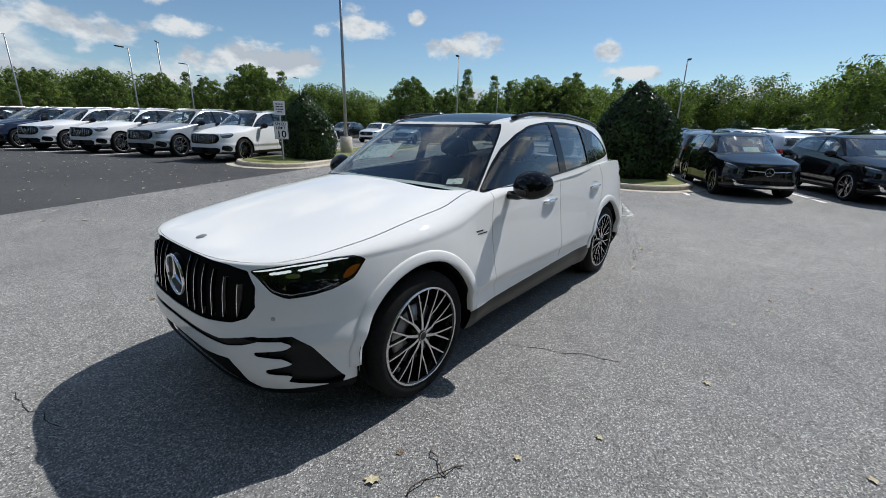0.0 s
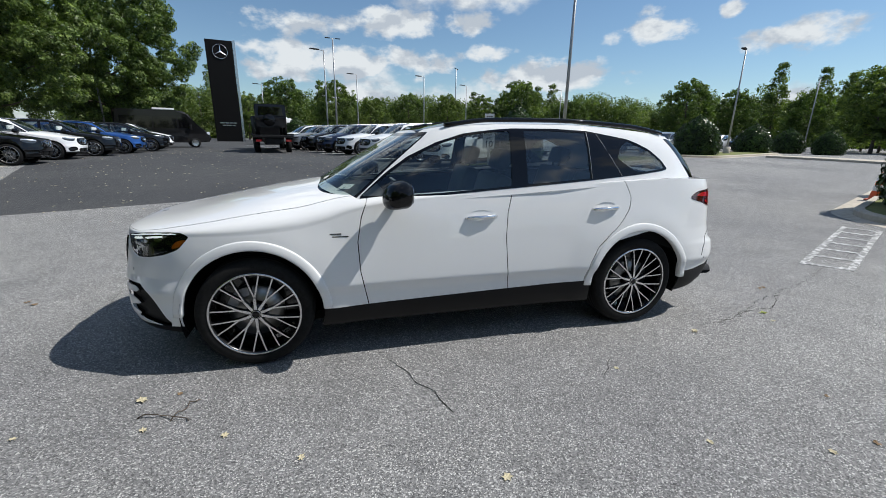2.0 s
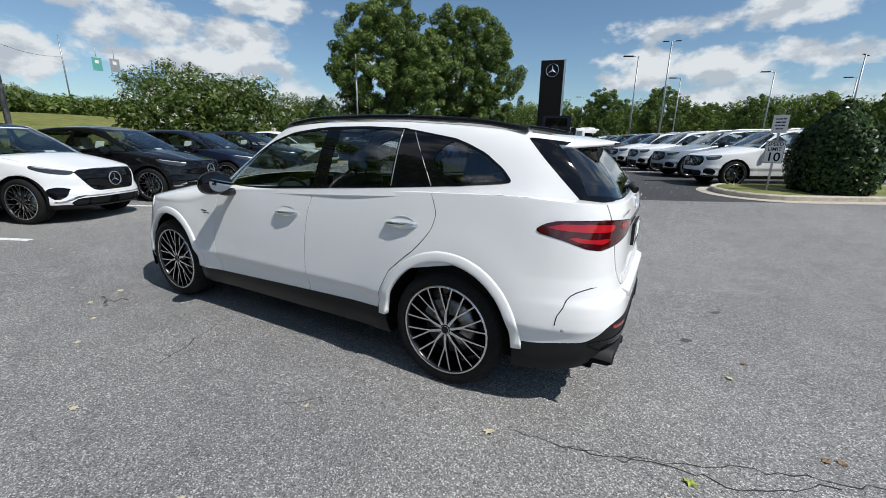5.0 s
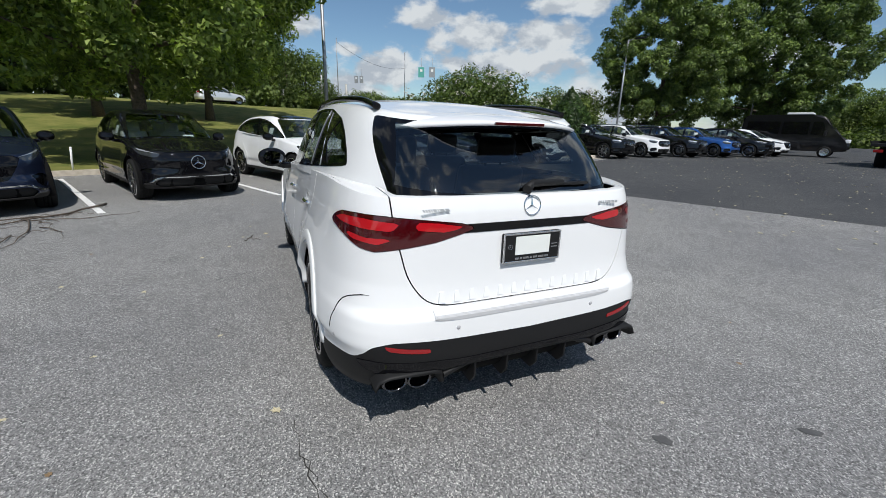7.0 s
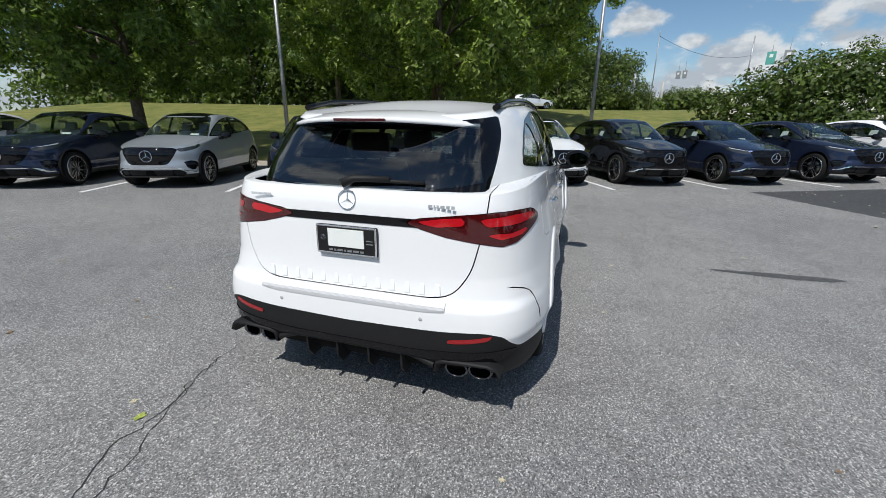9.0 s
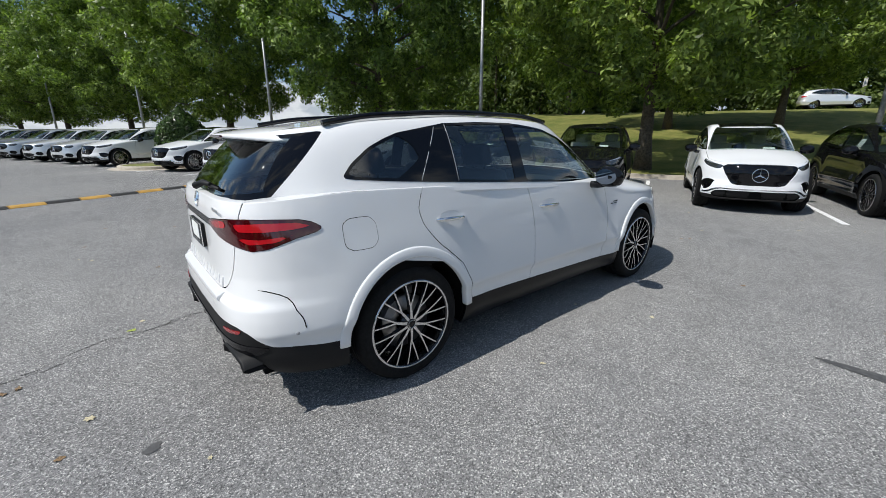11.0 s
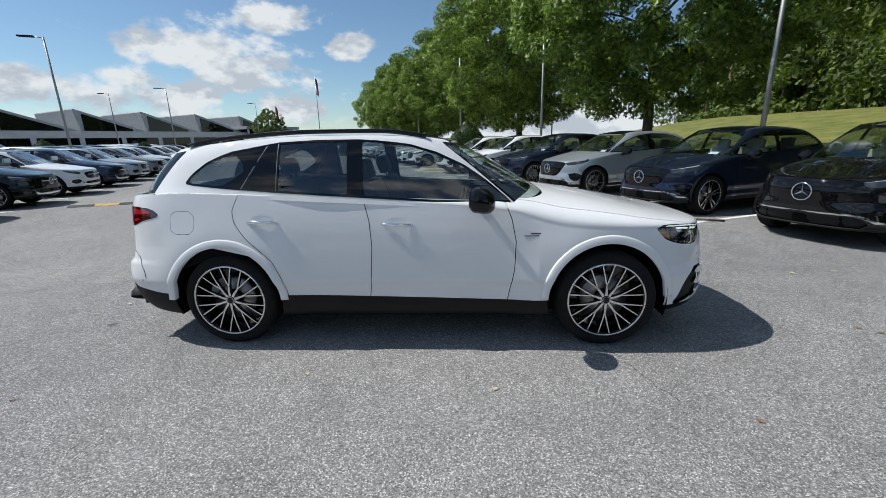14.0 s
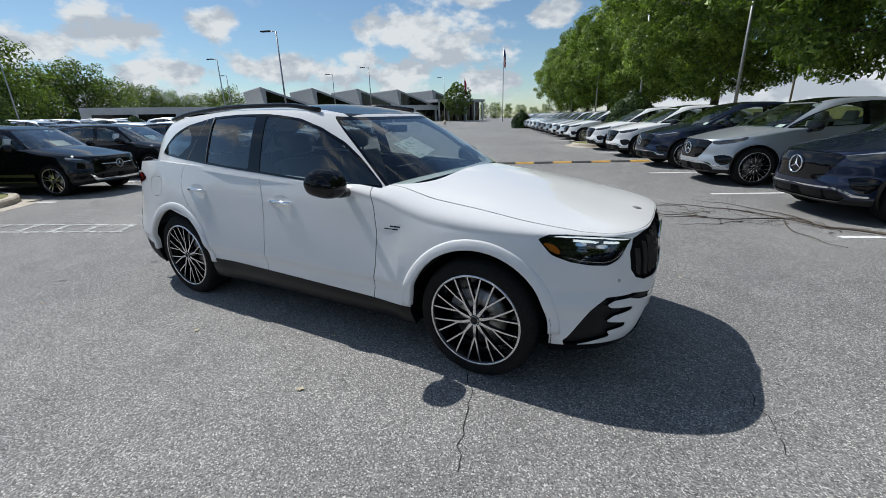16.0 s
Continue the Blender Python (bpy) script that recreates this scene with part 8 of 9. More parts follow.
for x, y, tr, sc in ((-28.0, -21.6, 30, 0.85), (-20.6, 17.2, 203, 0.80), (-29.5, 37.5, 203, 0.80), (-37.0, 24.0, 203, 0.80), (-52.0, 13.0, 203, 0.85), (-41.0, -6.0, 20, 0.85), (-43.0, 46.0, 203, 0.85), (-32.0, 60.0, 203, 0.85), (-56.0, 38.0, 203, 0.85),
                     (-48.0, -30.0, 40, 0.85), (-60.0, -52.0, 40, 0.95), (1.2, -36.5, 20, 0.95), (-2.0, -44.0, 20, 0.85), (9.5, -58.0, 20, 0.85), (-8.5, -40.0, 20, 0.8), (-15.0, -46.0, 20, 0.8), (-22.0, -60.0, 20, 0.85), (-30.0, -50.0, 20, 0.85)):
    at_ground(copy_thing(BASED, Matrix()), x, y, tr, sc)
MAST = light_pole(15.0, "high mast with a ring of lanterns", 0.0, 0.9, 2, 0.14)
at_ground(MAST, 0.0, -66.0, 10)
at_ground(copy_thing(MAST, Matrix()), -26.0, -88.0, 60)


# speed sign on the island
def words(text, size, m, material, parent, name):
    cu = bpy.data.curves.new(name, "FONT")
    cu.body, cu.size, cu.align_x, cu.align_y = text, size, "CENTER", "CENTER"
    cu.extrude = 0.0008
    cu.offset = size * 0.012
    tmp = bpy.data.objects.new(name, cu)
    scene.collection.objects.link(tmp)
    dg = bpy.context.evaluated_depsgraph_get()
    me = bpy.data.meshes.new_from_object(tmp.evaluated_get(dg))
    bpy.data.objects.remove(tmp)
    ob = part(name, me, material, parent)
    ob.matrix_basis = m
    return ob


sign = thing("speed_sign", "white speed limit sign with a smaller panel above on a post", "sign")
at_ground(sign, -4.9, -11.57, 0, 1.0, -0.12)
bm = bmesh.new()
b_box(bm, (-0.025, -0.02, -0.2), (0.025, 0.02, 2.06), 0.004)
part("post", bm, M_POLE, sign)
for nm, z0, z1, w in (("speed_panel", 0.77, 1.37, 0.46), ("notice_panel", 1.58, 2.04, 0.36)):
    bm = bmesh.new()
    face = facing(0.0, 0, 0, 62)
    b_prism(bm, [(-w / 2, z0), (w / 2, z0), (w / 2, z1), (-w / 2, z1)], 0.004, face @ Matrix.Translation((0, 0, 0.026)), bev=0.001)
    pn = part(nm, bm, M_SIGN, sign)
    if nm == "speed_panel":
        for txt, size, dz in (("SPEED", 0.135, 1.275), ("LIMIT", 0.135, 1.145), ("10", 0.33, 0.93)):
            words(txt, size, face @ Matrix.Translation((0, dz, 0.032)), M_INK, pn, "lettering")
        bm = bmesh.new()
        for a, b in (((-w / 2 + 0.012, z0 + 0.012), (w / 2 - 0.012, z0 + 0.020)), ((-w / 2 + 0.012, z1 - 0.020), (w / 2 - 0.012, z1 - 0.012)), ((-w / 2 + 0.012, z0 + 0.02), (-w / 2 + 0.020, z1 - 0.02)), ((w / 2 - 0.020, z0 + 0.02), (w / 2 - 0.012, z1 - 0.02))):
            b_prism(bm, [(a[0], a[1]), (b[0], a[1]), (b[0], b[1]), (a[0], b[1])], 0.002, face @ Matrix.Translation((0, 0, 0.030)))
        part("border", bm, M_INK, pn)
    else:
        bm = bmesh.new()
        for k, ww in enumerate(([0.05, 0.08, 0.06], [0.12, 0.08], [0.05, 0.05, 0.09], [0.08, 0.06])):
            bars(bm, face @ Matrix.Translation((0, 1.94 - 0.085 * k, 0.030)), ww, 0.032, 0.02, 0.002)
        part("notice_lines", bm, M_INK, pn)


# traffic cones
def cone(label):
    root = thing("traffic_cone", label, "traffic cone", "traffic cones")
    bm = bmesh.new()
    b_box(bm, (-0.18, -0.18, 0), (0.18, 0.18, 0.035), 0.012)
    part("base", bm, M_ORANGE, root)
    bm = bmesh.new()
    prof = [(0.135, 0.03), (0.128, 0.06), (0.10, 0.25), (0.100, 0.252), (0.080, 0.40), (0.079, 0.402), (0.066, 0.50), (0.033, 0.70), (0.024, 0.715), (0.0001, 0.715)]
    b_lathe(bm, prof, "Z", 28, None, [0, 0, 0, 1, 0, 0, 1, 0, 0])
    bmesh.ops.recalc_face_normals(bm, faces=bm.faces[:])
    part("cone", bm, [M_ORANGE, M_SIGN], root, "orange cone with white bands")
    return root


C1 = cone("orange traffic cone with white bands on the island gutter")
at_ground(C1, -12.42, -3.62, 20)
for x, y in ((-27.5, -10.8), (-10.6, -12.1)):
    at_ground(copy_thing(C1, Matrix()), x, y, 30 * x)

# brand pylon
pyl = thing("pylon_sign", "tall black pylon sign with a silver edge and round emblem", "sign")
bm = bmesh.new()
b_box(bm, (-0.30, -1.55, 0), (0.30, 1.45, 12.0), 0.02)
part("slab", bm, M_INK, pyl)
bm = bmesh.new()
b_box(bm, (-0.32, 1.47, 0), (0.32, 1.76, 12.1), 0.02)
part("edge_fin", bm, M_SATIN, pyl, "bright silver edge fin")
bm = bmesh.new()
star_mesh(bm, 0.85, facing(0.31, 0, 10.7, 0), 0.08, 0.05)
part("emblem", bm, M_SATIN, pyl)
for y, z, wd in ((-0.7, 2.3, 0.5), (-0.15, 2.3, 0.35), (0.35, 2.3, 0.4), (0.8, 2.3, 0.3), (-0.5, 2.0, 0.4), (0.05, 2.0, 0.5), (0.6, 2.0, 0.3)):
    bm = bmesh.new()
    bars(bm, facing(0.31, y, z, 0), [wd], 0.15, 0.12, 0.02)
    part("letter_bar", bm, M_SATIN, pyl)
at_ground(pyl, 13.7, -56.6, 101)


# vans
def van(label, material):
    root = thing("van", label, "van")
    prof = [(-2.95, 0.45), (-2.98, 1.2), (-2.90, 2.55), (-2.7, 2.70), (1.0, 2.72), (1.55, 2.55), (2.15, 1.50), (2.75, 1.22), (2.95, 0.95), (2.98, 0.45), (2.2, 0.38), (-2.2, 0.38)]
    bm = bmesh.new()
    b_prism(bm, prof, 1.96, Matrix.Translation((0, 0.98, 0)) @ Matrix.Rotation(math.pi / 2, 4, "X"), bev=0.12)
    for f in bm.faces:
        f.smooth = len(f.verts) == 4 and f.calc_area() < 0.3
    part("body", bm, material, root)
    bm = bmesh.new()
    vs = [bm.verts.new(p) for p in ((2.14, -0.82, 1.56), (2.14, 0.82, 1.56), (1.60, 0.76, 2.46), (1.60, -0.76, 2.46))]
    bm.faces.new(vs)
    bmesh.ops.translate(bm, verts=bm.verts[:], vec=(0.03, 0, 0.02))
    part("windshield", bm, M_GLOSS, root)
    for sy in (1, -1):
        for x0, x1 in ((0.95, 1.75), (-0.6, 0.8), (-2.6, -0.75)):
            bm = bmesh.new()
            b_prism(bm, [(x0, 1.45), (x1, 1.45), (min(x1, 1.45) if x1 > 1.5 else x1, 2.25), (x0, 2.25)], 0.012, Matrix.Translation((0, sy * 0.984 + (0.006 if sy > 0 else 0.006), 0)) @ Matrix.Rotation(math.pi / 2, 4, "X"), bev=0.003)
            part("side_window", bm, M_GLOSS, root)
        for x in (1.85, -1.80):
            bm = bmesh.new()
            m = Matrix.Translation((x, sy * 0.90, 0.36))
            b_lathe(bm, [(0.0001, sy * 0.10), (0.2, sy * 0.10), (0.24, sy * 0.11), (0.36, sy * 0.09), (0.36, -sy * 0.1), (0.1, -sy * 0.1)], "Y", 28, m, [1, 1, 0, 0, 0])
            bmesh.ops.recalc_face_normals(bm, faces=bm.faces[:])
            part("wheel", bm, [M_TYRE, M_SATIN], root)
        bm = bmesh.new()
        b_box(bm, (2.70, sy * 0.72 - 0.18, 0.95), (2.92, sy * 0.72 + 0.18, 1.18), 0.05)
        part("headlight", bm, M_LAMPWHITE, root)
        bm = bmesh.new()
        b_box(bm, (1.60, sy * 1.12 - 0.10, 1.35), (1.75, sy * 1.12 + 0.10, 1.70), 0.05)
        part("door_mirror", bm, M_TRIM, root)
    bm = bmesh.new()
    b_box(bm, (-0.6, -0.5, 2.70), (0.8, 0.5, 2.86), 0.06)
    part("roof_unit", bm, M_SIGN, root, "white roof unit")
    return root


M_VANBLACK = mat("van_black", (0.006, 0.006, 0.007), 0.5, coat=0.6, spec=0.1)
at_ground(van("long black passenger van with roof unit on dark asphalt", M_VANBLACK), 13.2, -33.0, 200)
at_ground(van("white high-roof delivery van in the far lot", M_WHITE), 6.2, -45.0, 255)

# recovery truck with a black off-roader on its bed
trk = thing("recovery_truck", "black flatbed recovery truck seen from behind", "truck")
bm = bmesh.new()
b_box(bm, (-3.4, -1.15, 0.92), (3.2, 1.15, 1.06), 0.02)
b_box(bm, (-3.4, -1.2, 1.06), (3.2, -1.12, 1.16), 0.01)
b_box(bm, (-3.4, 1.12, 1.06), (3.2, 1.2, 1.16), 0.01)
part("flatbed", bm, M_TRIM, trk)
bm = bmesh.new()
b_prism(bm, [(3.3, 0.55), (5.6, 0.55), (5.6, 1.35), (4.9, 1.5), (4.6, 2.35), (3.4, 2.35)], 2.2, Matrix.Translation((0, 1.1, 0)) @ Matrix.Rotation(math.pi / 2, 4, "X"), bev=0.05)
part("cab", bm, M_VANBLACK, trk)
bm = bmesh.new()
b_box(bm, (-3.2, -0.45, 0.55), (5.2, 0.45, 0.90), 0.02)
part("chassis", bm, M_TRIM, trk)
for x in (-2.0, 4.4):
    for sy in (1, -1):
        bm = bmesh.new()
        b_lathe(bm, [(0.0001, 0.12), (0.22, 0.12), (0.26, 0.16), (0.45, 0.14), (0.45, -0.16), (0.1, -0.16)], "Y", 28, Matrix.Translation((x, sy * 0.92, 0.45)), [1, 1, 0, 0, 0])
        bmesh.ops.recalc_face_normals(bm, faces=bm.faces[:])
        part("wheel", bm, [M_TYRE, M_SATIN], trk)
for sy in (1, -1):
    bm = bmesh.new()
    b_box(bm, (-3.46, sy * 0.85 - 0.15, 0.68), (-3.38, sy * 0.85 + 0.15, 0.80), 0.01)
    part("tail_light", bm, M_RED_REFL, trk)
at_ground(trk, 4.9, -27.0, -80)
off = thing("off_roader", "boxy black off-road car standing on the flatbed", "car")
bm = bmesh.new()
b_prism(bm, [(-2.1, 0.45), (2.15, 0.45), (2.2, 1.05), (0.9, 1.15), (0.62, 1.80), (-2.02, 1.84), (-2.12, 1.1)], 1.78, Matrix.Translation((0, 0.89, 0)) @ Matrix.Rotation(math.pi / 2, 4, "X"), bev=0.05)
part("body", bm, M_VANBLACK, off)
bm = bmesh.new()
b_prism(bm, [(-0.72, 1.18), (0.72, 1.18), (0.66, 1.68), (-0.66, 1.68)], 0.02, facing(-2.10, 0, 0, 180), bev=0.004)
part("rear_window", bm, M_GLOSS, off)
bm = bmesh.new()
b_lathe(bm, [(0.0001, 0.16), (0.30, 0.16), (0.36, 0.10), (0.36, 0.0)], "Z", 28, facing(-2.12, 0.1, 0.90, 180))
part("spare_wheel", bm, M_GLOSS, off)
for x in (-1.4, 1.4):
    for sy in (1, -1):
        bm = bmesh.new()
        b_lathe(bm, [(0.0001, 0.10), (0.2, 0.1), (0.24, 0.12), (0.39, 0.10), (0.39, -0.12), (0.1, -0.12)], "Y", 24, Matrix.Translation((x, sy * 0.80, 0.39)), [1, 1, 0, 0, 0])
        bmesh.ops.recalc_face_normals(bm, faces=bm.faces[:])
        part("wheel", bm, [M_TYRE, M_SATIN], off)
off.matrix_basis = trk.matrix_basis @ Matrix.Translation((-0.2, 0, 1.06))


# flags, far poles
def flag_pole(h, label, cloth):
    root = thing("flagpole", label, "flagpole")
    bm = bmesh.new()
    b_cyl(bm, (0, 0, 0), (0, 0, h), 0.10, 0.05, 10)
    part("pole", bm, M_POLE, root)
    bm = bmesh.new()
    nx, nz = 6, 14
    vs = [[bm.verts.new((0.06 + 0.55 * i / nx + 0.06 * math.sin(k * 0.9 + i), 0.10 * math.sin(i * 1.3 + k * 0.4), h - 0.2 - 3.2 * k / nz - 0.12 * i)) for i in range(nx + 1)] for k in range(nz + 1)]
    for k in range(nz):
        for i in range(nx):
            f = bm.faces.new((vs[k][i], vs[k][i + 1], vs[k + 1][i + 1], vs[k + 1][i]))
            f.material_index = 2 if (k < 6 and cloth) else (i % 2 if cloth else 0)
    part("flag", bm, [M_FLAG_RED, M_SIGN, M_FLAG_BLUE], root, "hanging cloth flag")
    return root


M_FLAG_RED = mat("flag_red", (0.45, 0.03, 0.04), 0.8)
M_FLAG_BLUE = mat("flag_blue", (0.02, 0.03, 0.16), 0.8)
at_ground(flag_pole(14.3, "tall flagpole with a striped flag hanging limp", True), -30.4, 82.7, 60)
at_ground(flag_pole(9.0, "shorter flagpole with a dark flag", False), -40.0, 84.0, 60)

# ---------------------------------------------------------------- showroom
M_WALL = speckled("pale_cladding", (0.50, 0.50, 0.49), (0.58, 0.58, 0.57), 1.2, 0.7, 0.05, 0.01)
M_ROOFMETAL = speckled("grey_roof_metal", (0.28, 0.29, 0.30), (0.36, 0.37, 0.38), 2, 0.5, 0.05, 0.01)
show = thing("showroom", "long pale showroom with dark glazing and a sawtooth roof", "building")
bm = bmesh.new()
b_box(bm, (0, -10, -0.5), (74, 14, 4.0), 0.0)
part("wall", bm, M_WALL, show)
for k in range(5):
    x0 = 26 + k * 9.4
    bm = bmesh.new()
    b_prism(bm, [(x0, 3.9), (x0 + 8.9, 3.9), (x0 + 8.9, 4.25), (x0 - 0.5, 7.4), (x0 - 0.6, 7.25)], 14, Matrix.Translation((0, 6, 0)) @ Matrix.Rotation(math.pi / 2, 4, "X"))
    part("sawtooth", bm, M_ROOFMETAL, show)
    bm = bmesh.new()
    b_prism(bm, [(x0 + 0.4, 4.15), (x0 + 7.2, 4.15), (x0 + 7.2, 4.4), (x0 + 0.4, 6.7)], 0.06, Matrix.Translation((0, -8.0, 0)) @ Matrix.Rotation(math.pi / 2, 4, "X"))
    part("clerestory", bm, M_GLOSS, show)
for k in range(13):
    x0 = 1.2 + k * 5.6
    bm = bmesh.new()
    b_box(bm, (x0, -10.06, 0.3), (x0 + 4.9, -9.98, 3.0), 0.0)
    part("window", bm, M_GLOSS, show)
show.matrix_basis = pose(-82, 30, 0.3, 0, 0, 65)
ent = thing("entrance_pavilion", "dark flat-roofed entrance pavilion with slim columns", "building")
bm = bmesh.new()
b_box(bm, (-7, -5, 4.6), (7, 5, 5.2), 0.02)
part("roof", bm, M_ROOFMETAL, ent)
bm = bmesh.new()
b_box(bm, (-6, -4, -0.4), (6, 4, 4.6), 0.0)
part("glazed_hall", bm, M_GLOSS, ent)
for k in range(6):
    bm = bmesh.new()
    b_box(bm, (-6.6 + k * 2.6, -4.8, -0.4), (-6.3 + k * 2.6, -4.5, 4.6), 0.0)
    part("column", bm, M_WALL, ent)
ent.matrix_basis = pose(-47, 90, 0.3, 0, 0, 65)

# ---------------------------------------------------------------- litter on the ground
M_DEADLEAF = speckled("dry_leaf", (0.42, 0.36, 0.22), (0.62, 0.56, 0.40), 40, 0.8)
M_GREENLEAF = speckled("green_leaf", (0.25, 0.32, 0.05), (0.45, 0.50, 0.12), 40, 0.7)
M_BROWNLEAF = speckled("brown_leaf", (0.16, 0.10, 0.05), (0.30, 0.20, 0.11), 40, 0.8)


def fallen_leaf(seed):
    r = random.Random(seed)
    bm = bmesh.new()
    n = 12
    rim = []
    for k in range(n):
        a = 2 * math.pi * k / n
        q = (1.0 if k % 2 else 0.62) * r.uniform(0.8, 1.1)
        rim.append(bm.verts.new((q * math.cos(a), 0.75 * q * math.sin(a), r.uniform(0.02, 0.32))))
    c = bm.verts.new((0, 0, 0.05))
    for k in range(n):
        bm.faces.new((c, rim[k], rim[(k + 1) % n]))
    return bm


LEAF_MESH = []
for i, mt in enumerate((M_DEADLEAF, M_GREENLEAF, M_BROWNLEAF, M_DEADLEAF)):
    me = bpy.data.meshes.new("fallen_leaf")
    b = fallen_leaf(i)
    b.to_mesh(me)
    b.free()
    me.materials.append(mt)
    LEAF_MESH.append(me)


def drop_leaf(x, y, size, kind, turn, label):
    ob = new("fallen_leaf", LEAF_MESH[kind])
    ob.matrix_basis = pose(x, y, gz(x, y) + 0.002, 0, 0, turn) @ Matrix.Diagonal((size, size, size, 1))
    tagged(ob, label, "leaf", "fallen leaves")


for x, y, size, kind in ((2.05, 1.15, 0.040, 0), (1.52, 1.57, 0.026, 0), (0.21, 2.17, 0.030, 0), (0.58, 2.86, 0.030, 0), (1.94, 1.43, 0.026, 0), (2.54, 1.35, 0.022, 0), (-1.87, 1.17, 0.036, 0), (-1.45, 2.42, 0.024, 0),
                         (-1.95, 2.07, 0.020, 2), (-1.75, 2.43, 0.026, 2), (-0.88, 1.50, 0.022, 0), (-2.79, 1.02, 0.038, 1), (-2.71, 1.17, 0.024, 0), (-3.04, -0.10, 0.032, 0), (-2.44, 2.75, 0.030, 2), (-0.69, -1.34, 0.025, 0),
                         (0.59, -1.49, 0.028, 0), (0.33, -0.93, 0.022, 0), (4.05, 0.78, 0.045, 0), (1.86, 1.13, 0.022, 2), (1.13, 1.82, 0.024, 0), (-0.23, -5.93, 0.040, 0), (-3.44, 0.51, 0.030, 2)):
    drop_leaf(x, y, size, kind, 70 * x, "curled dry leaf lying on the asphalt")
g_ = random.Random(4)
for i in range(150):
    r_, a = 2.2 + 12 * g_.random() ** 0.8, g_.uniform(0, 6.28)
    x, y = r_ * math.cos(a), r_ * math.sin(a)
    if abs(x) < 2.5 and abs(y) < 1.1:
        continue
    drop_leaf(x, y, g_.uniform(0.012, 0.032), g_.choice((0, 2, 2, 3)), g_.uniform(0, 360), "small dry leaf scrap on the asphalt")
g2 = np.random.default_rng(9)
n_ = 900
px, py = g2.uniform(-3, 13, n_), g2.uniform(-30, -5.5, n_)
vv, ff = [], []
for i in range(n_):
    sz = g2.uniform(0.015, 0.045)
    z0 = gz(px[i], py[i]) + 0.006
    an = g2.uniform(0, 6.28)
    for k in range(4):
        vv.append((px[i] + sz * math.cos(an + k * 1.57), py[i] + sz * 0.7 * math.sin(an + k * 1.57), z0 + (0.012 if k % 2 else 0)))
    ff.append([4 * i, 4 * i + 1, 4 * i + 2, 4 * i + 3])
tagged(part("leaf_scraps", cloud_mesh("leaf_scraps", np.array(vv), np.array(ff)), M_DEADLEAF), "pale leaf scraps strewn over the dark asphalt", "leaves", kind="stuff")

# fallen branches before the navy car
br = thing("fallen_branch", "bare broken branch with twigs lying on the asphalt", "branch")
g_ = random.Random(2)


def limb(a, b, r, bow):
    bm = bmesh.new()
    a, b = Vector(a), Vector(b)
    q = Vector((-(b - a).y, (b - a).x)) * bow
    pts = []
    for t in np.linspace(0, 1, 8):
        p = a.lerp(b, t) + q * math.sin(math.pi * t) + Vector((g_.uniform(-0.02, 0.02), g_.uniform(-0.02, 0.02)))
        pts.append((p.x, p.y, gz(p.x, p.y) + r + 0.02 * math.sin(7 * t) ** 2))
    b_tube(bm, pts, [max(0.003, r * (1 - 0.75 * t)) for t in np.linspace(0, 1, 8)], 6)
    return part("twig", bm, M_BARK, br)


for a, b, r, bow in (((5.0, 3.68), (3.4, 4.7), 0.022, 0.10), ((3.5, 4.62), (2.2, 4.8), 0.012, -0.08), ((3.95, 4.4), (2.1, 3.9), 0.013, 0.08), ((3.3, 3.98), (2.5, 3.48), 0.008, 0.10),
                     ((3.8, 4.3), (4.15, 3.0), 0.009, -0.15), ((4.1, 4.25), (2.7, 5.4), 0.010, -0.10), ((2.9, 4.1), (1.7, 4.3), 0.008, 0.12)):
    limb(a, b, r, bow)
for k in range(24):
    t = g_.random()
    x, y = 4.6 - 2.6 * t + g_.uniform(-0.3, 0.3), 3.9 + 0.9 * t + g_.uniform(-0.4, 0.3)
    limb((x, y), (x + g_.uniform(-0.6, 0.2), y + g_.uniform(-0.5, 0.5)), 0.005, g_.uniform(-0.2, 0.2))
tw = thing("twig", "thin forked twig on the asphalt", "twig")
br = tw
limb((2.02, 1.32), (1.72, 1.42), 0.004, 0.1)
limb((1.85, 1.37), (1.74, 1.22), 0.003, -0.1)

# posts, poles and wires along the road above the lawn
M_POST = speckled("weathered_post", (0.42, 0.41, 0.39), (0.56, 0.55, 0.52), 8, 0.8, 0.1, 0.002)
M_WOODPOLE = speckled("wooden_pole", (0.12, 0.09, 0.065), (0.20, 0.155, 0.12), 12, 0.9, 0.2, 0.004)
M_WIRE = mat("wire_black", (0.03, 0.03, 0.03), 0.6)


def road_post(s, v, h, r, material, label, name="post"):
    root = thing(name, label, name.replace("_", " "), "posts along the road")
    bm = bmesh.new()
    b_tube(bm, [(0, 0, -0.2), (0, 0, h * 0.6), (0, 0, h)], [r, r * 0.95, r * 0.85], 10)
    part("shaft", bm, material, root)
    bm = bmesh.new()
    b_lathe(bm, [(r * 1.02, h - 0.06), (r * 1.02, h + 0.01), (0.001, h + 0.03)], "Z", 10)
    part("cap", bm, material, root)
    x, y = row_at(s, v)
    return at_ground(root, x, y)


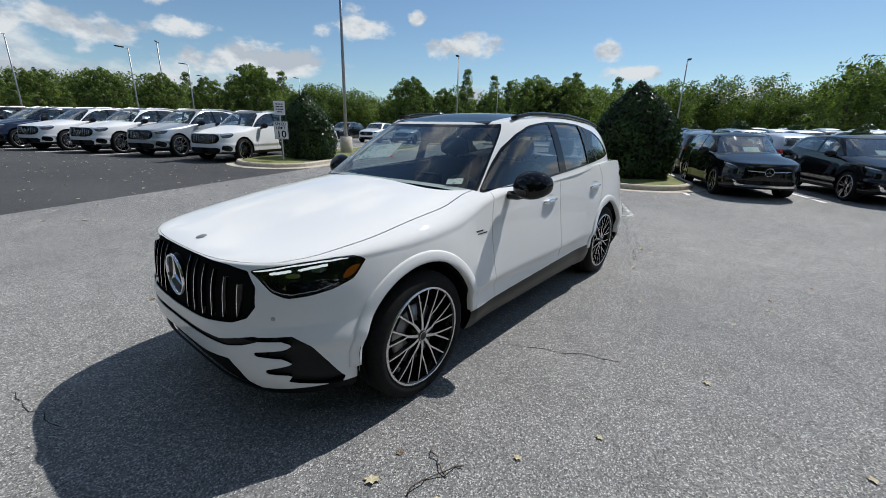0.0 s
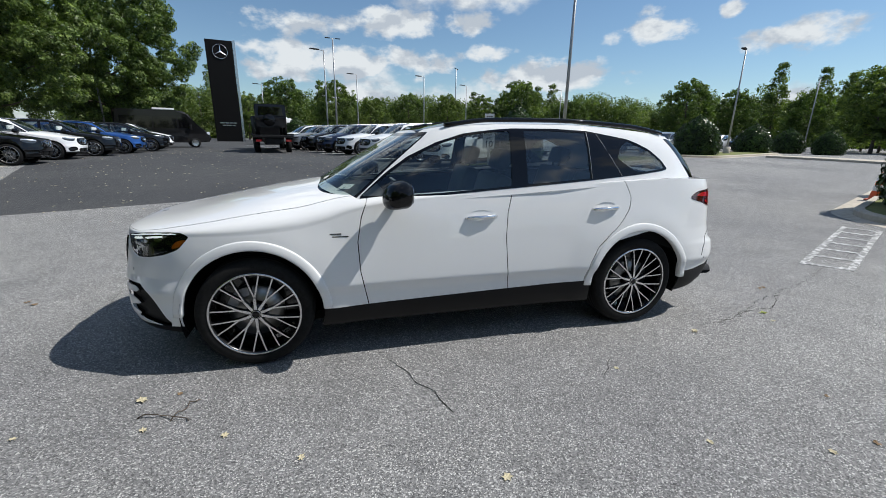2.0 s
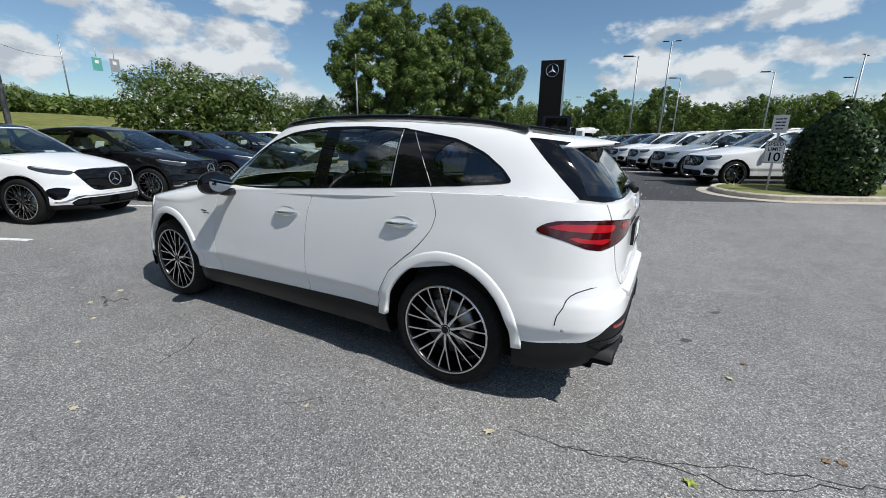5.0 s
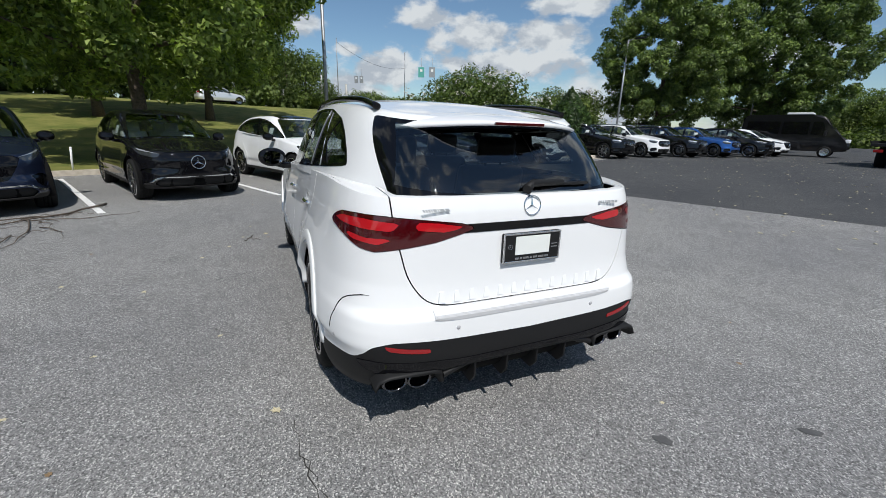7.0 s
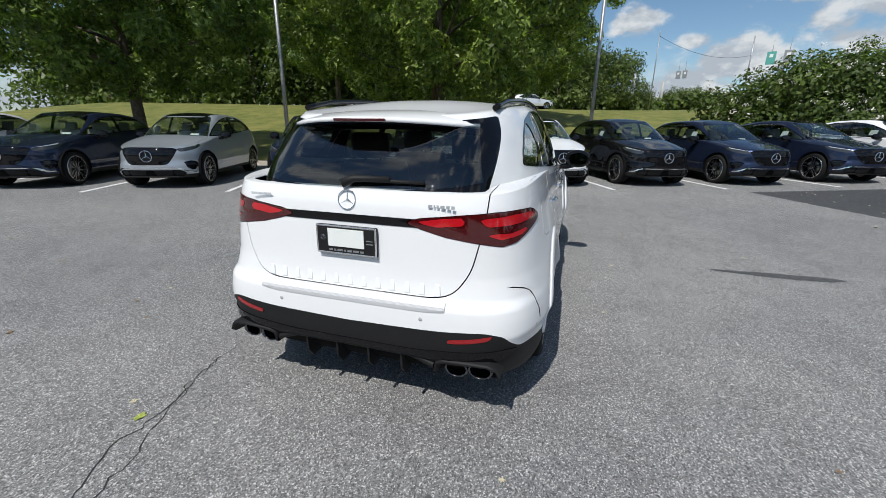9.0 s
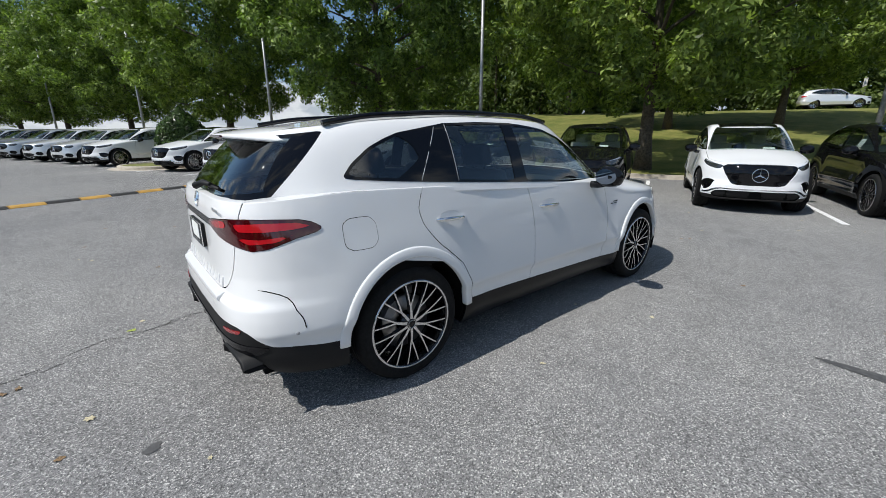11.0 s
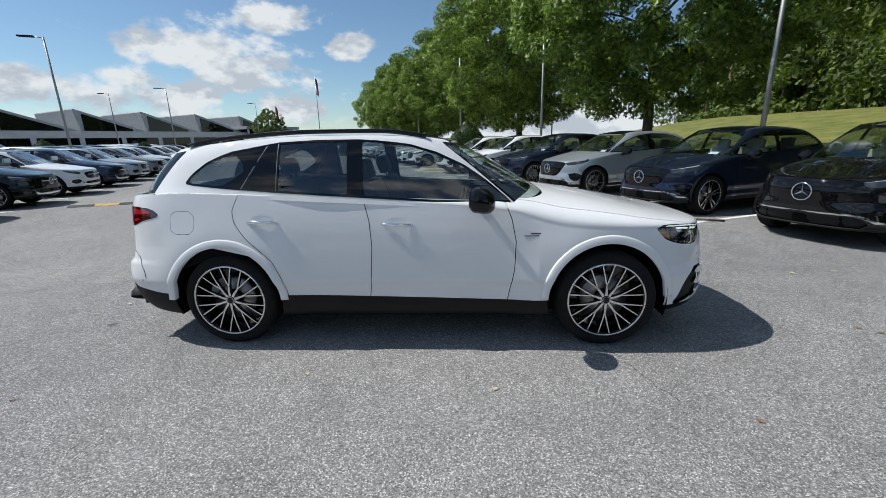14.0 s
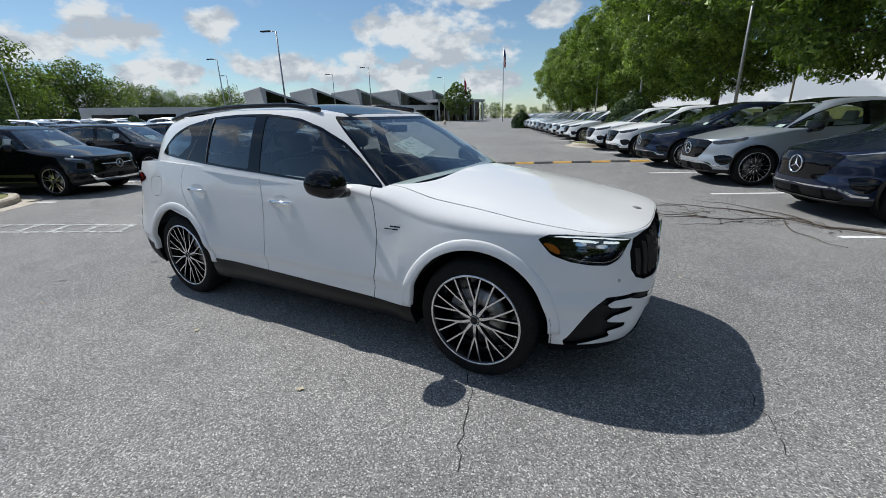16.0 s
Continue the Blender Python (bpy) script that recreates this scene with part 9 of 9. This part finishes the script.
for v, h in ((29.6, 4.6), (33.6, 3.7), (18.0, 2.8), (24.0, 2.4)):
    road_post(44.0, v, h, 0.16, M_POST, "pale weathered post at the edge of the road")
road_post(41.5, 30.6, 9.0, 0.06, M_POLE, "slim grey mast holding the signal wire", "mast")
road_post(52.0, 52.0, 11.0, 0.09, M_POLE, "slim grey mast holding the signal wire", "mast")
for v, h in ((-33.8, 8.0), (-36.3, 10.0), (-70.0, 10.5), (3.0, 10.0)):
    road_post(44.0, v, h, 0.15, M_WOODPOLE, "brown wooden utility pole against the woods", "utility_pole")
for k, zz in enumerate((9.6, 9.1, 8.2, 7.0)):
    bm = bmesh.new()
    for v0, v1 in ((3.0, -36.3), (-36.3, -70.0)):
        pts = []
        for t in np.linspace(0, 1, 13):
            x, y = row_at(44.0, v0 + (v1 - v0) * t)
            pts.append((x, y, 3.4 + zz - 0.9 * 4 * t * (1 - t)))
        b_tube(bm, pts, 0.022, 5)
    tagged(part("overhead_wire", bm, M_WIRE), "thin black overhead wire between utility poles", "wire", "overhead wires")
# signs hung over the road
span = []
for t in np.linspace(0, 1, 17):
    x0, y0 = row_at(41.5, 30.6)
    x1, y1 = row_at(52.0, 52.0)
    span.append((x0 + (x1 - x0) * t, y0 + (y1 - y0) * t, 11.9 - 1.9 * 4 * t * (1 - t) * 0.6))
bm = bmesh.new()
b_tube(bm, span, 0.02, 5)
tagged(part("span_wire", bm, M_WIRE), "thin wire carrying signs across the road", "wire")
M_SIGNGREEN = mat("sign_green", (0.10, 0.36, 0.32), 0.4)


def hung_sign(x, y, z, w, h, face, label):
    root = thing("hanging_sign", label, "sign", "signs over the road")
    m = facing(x, y, z, 158)
    bm = bmesh.new()
    b_box(bm, (-w / 2, -h / 2, -0.02), (w / 2, h / 2, 0.02), 0.01, m)
    part("panel", bm, face, root)
    bm = bmesh.new()
    b_box(bm, (-w * 0.2, h * 0.05, 0.022), (w * 0.2, h * 0.3, 0.028), 0.0, m)
    part("mark", bm, M_SIGN if face is not M_SIGN else M_INK, root)
    bm = bmesh.new()
    b_tube(bm, [m @ Vector((0, h / 2, 0)), m @ Vector((0, h / 2 + 0.35, 0)), m @ Vector((0, h / 2 + 1.2, 0))], 0.03, 6)
    part("hanger", bm, M_POLE, root)


hung_sign(54.9, -21.0, 9.05, 0.85, 1.35, M_SIGNGREEN, "green and white street sign hung over the road")
hung_sign(54.0, -22.3, 9.05, 0.85, 1.35, M_POLE, "grey lane sign with a dark arrow hung over the road")
hung_sign(62.0, -14.0, 8.25, 0.55, 1.0, M_POLE, "grey back of a hung road sign")
hung_sign(62.4, -13.3, 8.25, 0.55, 1.0, M_POLE, "grey back of a hung road sign")
# short white stake by the kerb
stk = thing("marker_stake", "short white marker stake at the lawn kerb", "stake")
bm = bmesh.new()
b_tube(bm, [(0, 0, -0.05), (0.01, -0.02, 0.35), (0.02, -0.05, 0.66)], 0.028, 8)
part("tube", bm, M_SIGN, stk)
bm = bmesh.new()
b_lathe(bm, [(0.031, 0.0), (0.031, 0.05), (0.001, 0.06)], "Z", 8, Matrix.Translation((0.02, -0.05, 0.63)))
part("cap", bm, M_SIGN, stk)
at_ground(stk, 10.95, 6.0)
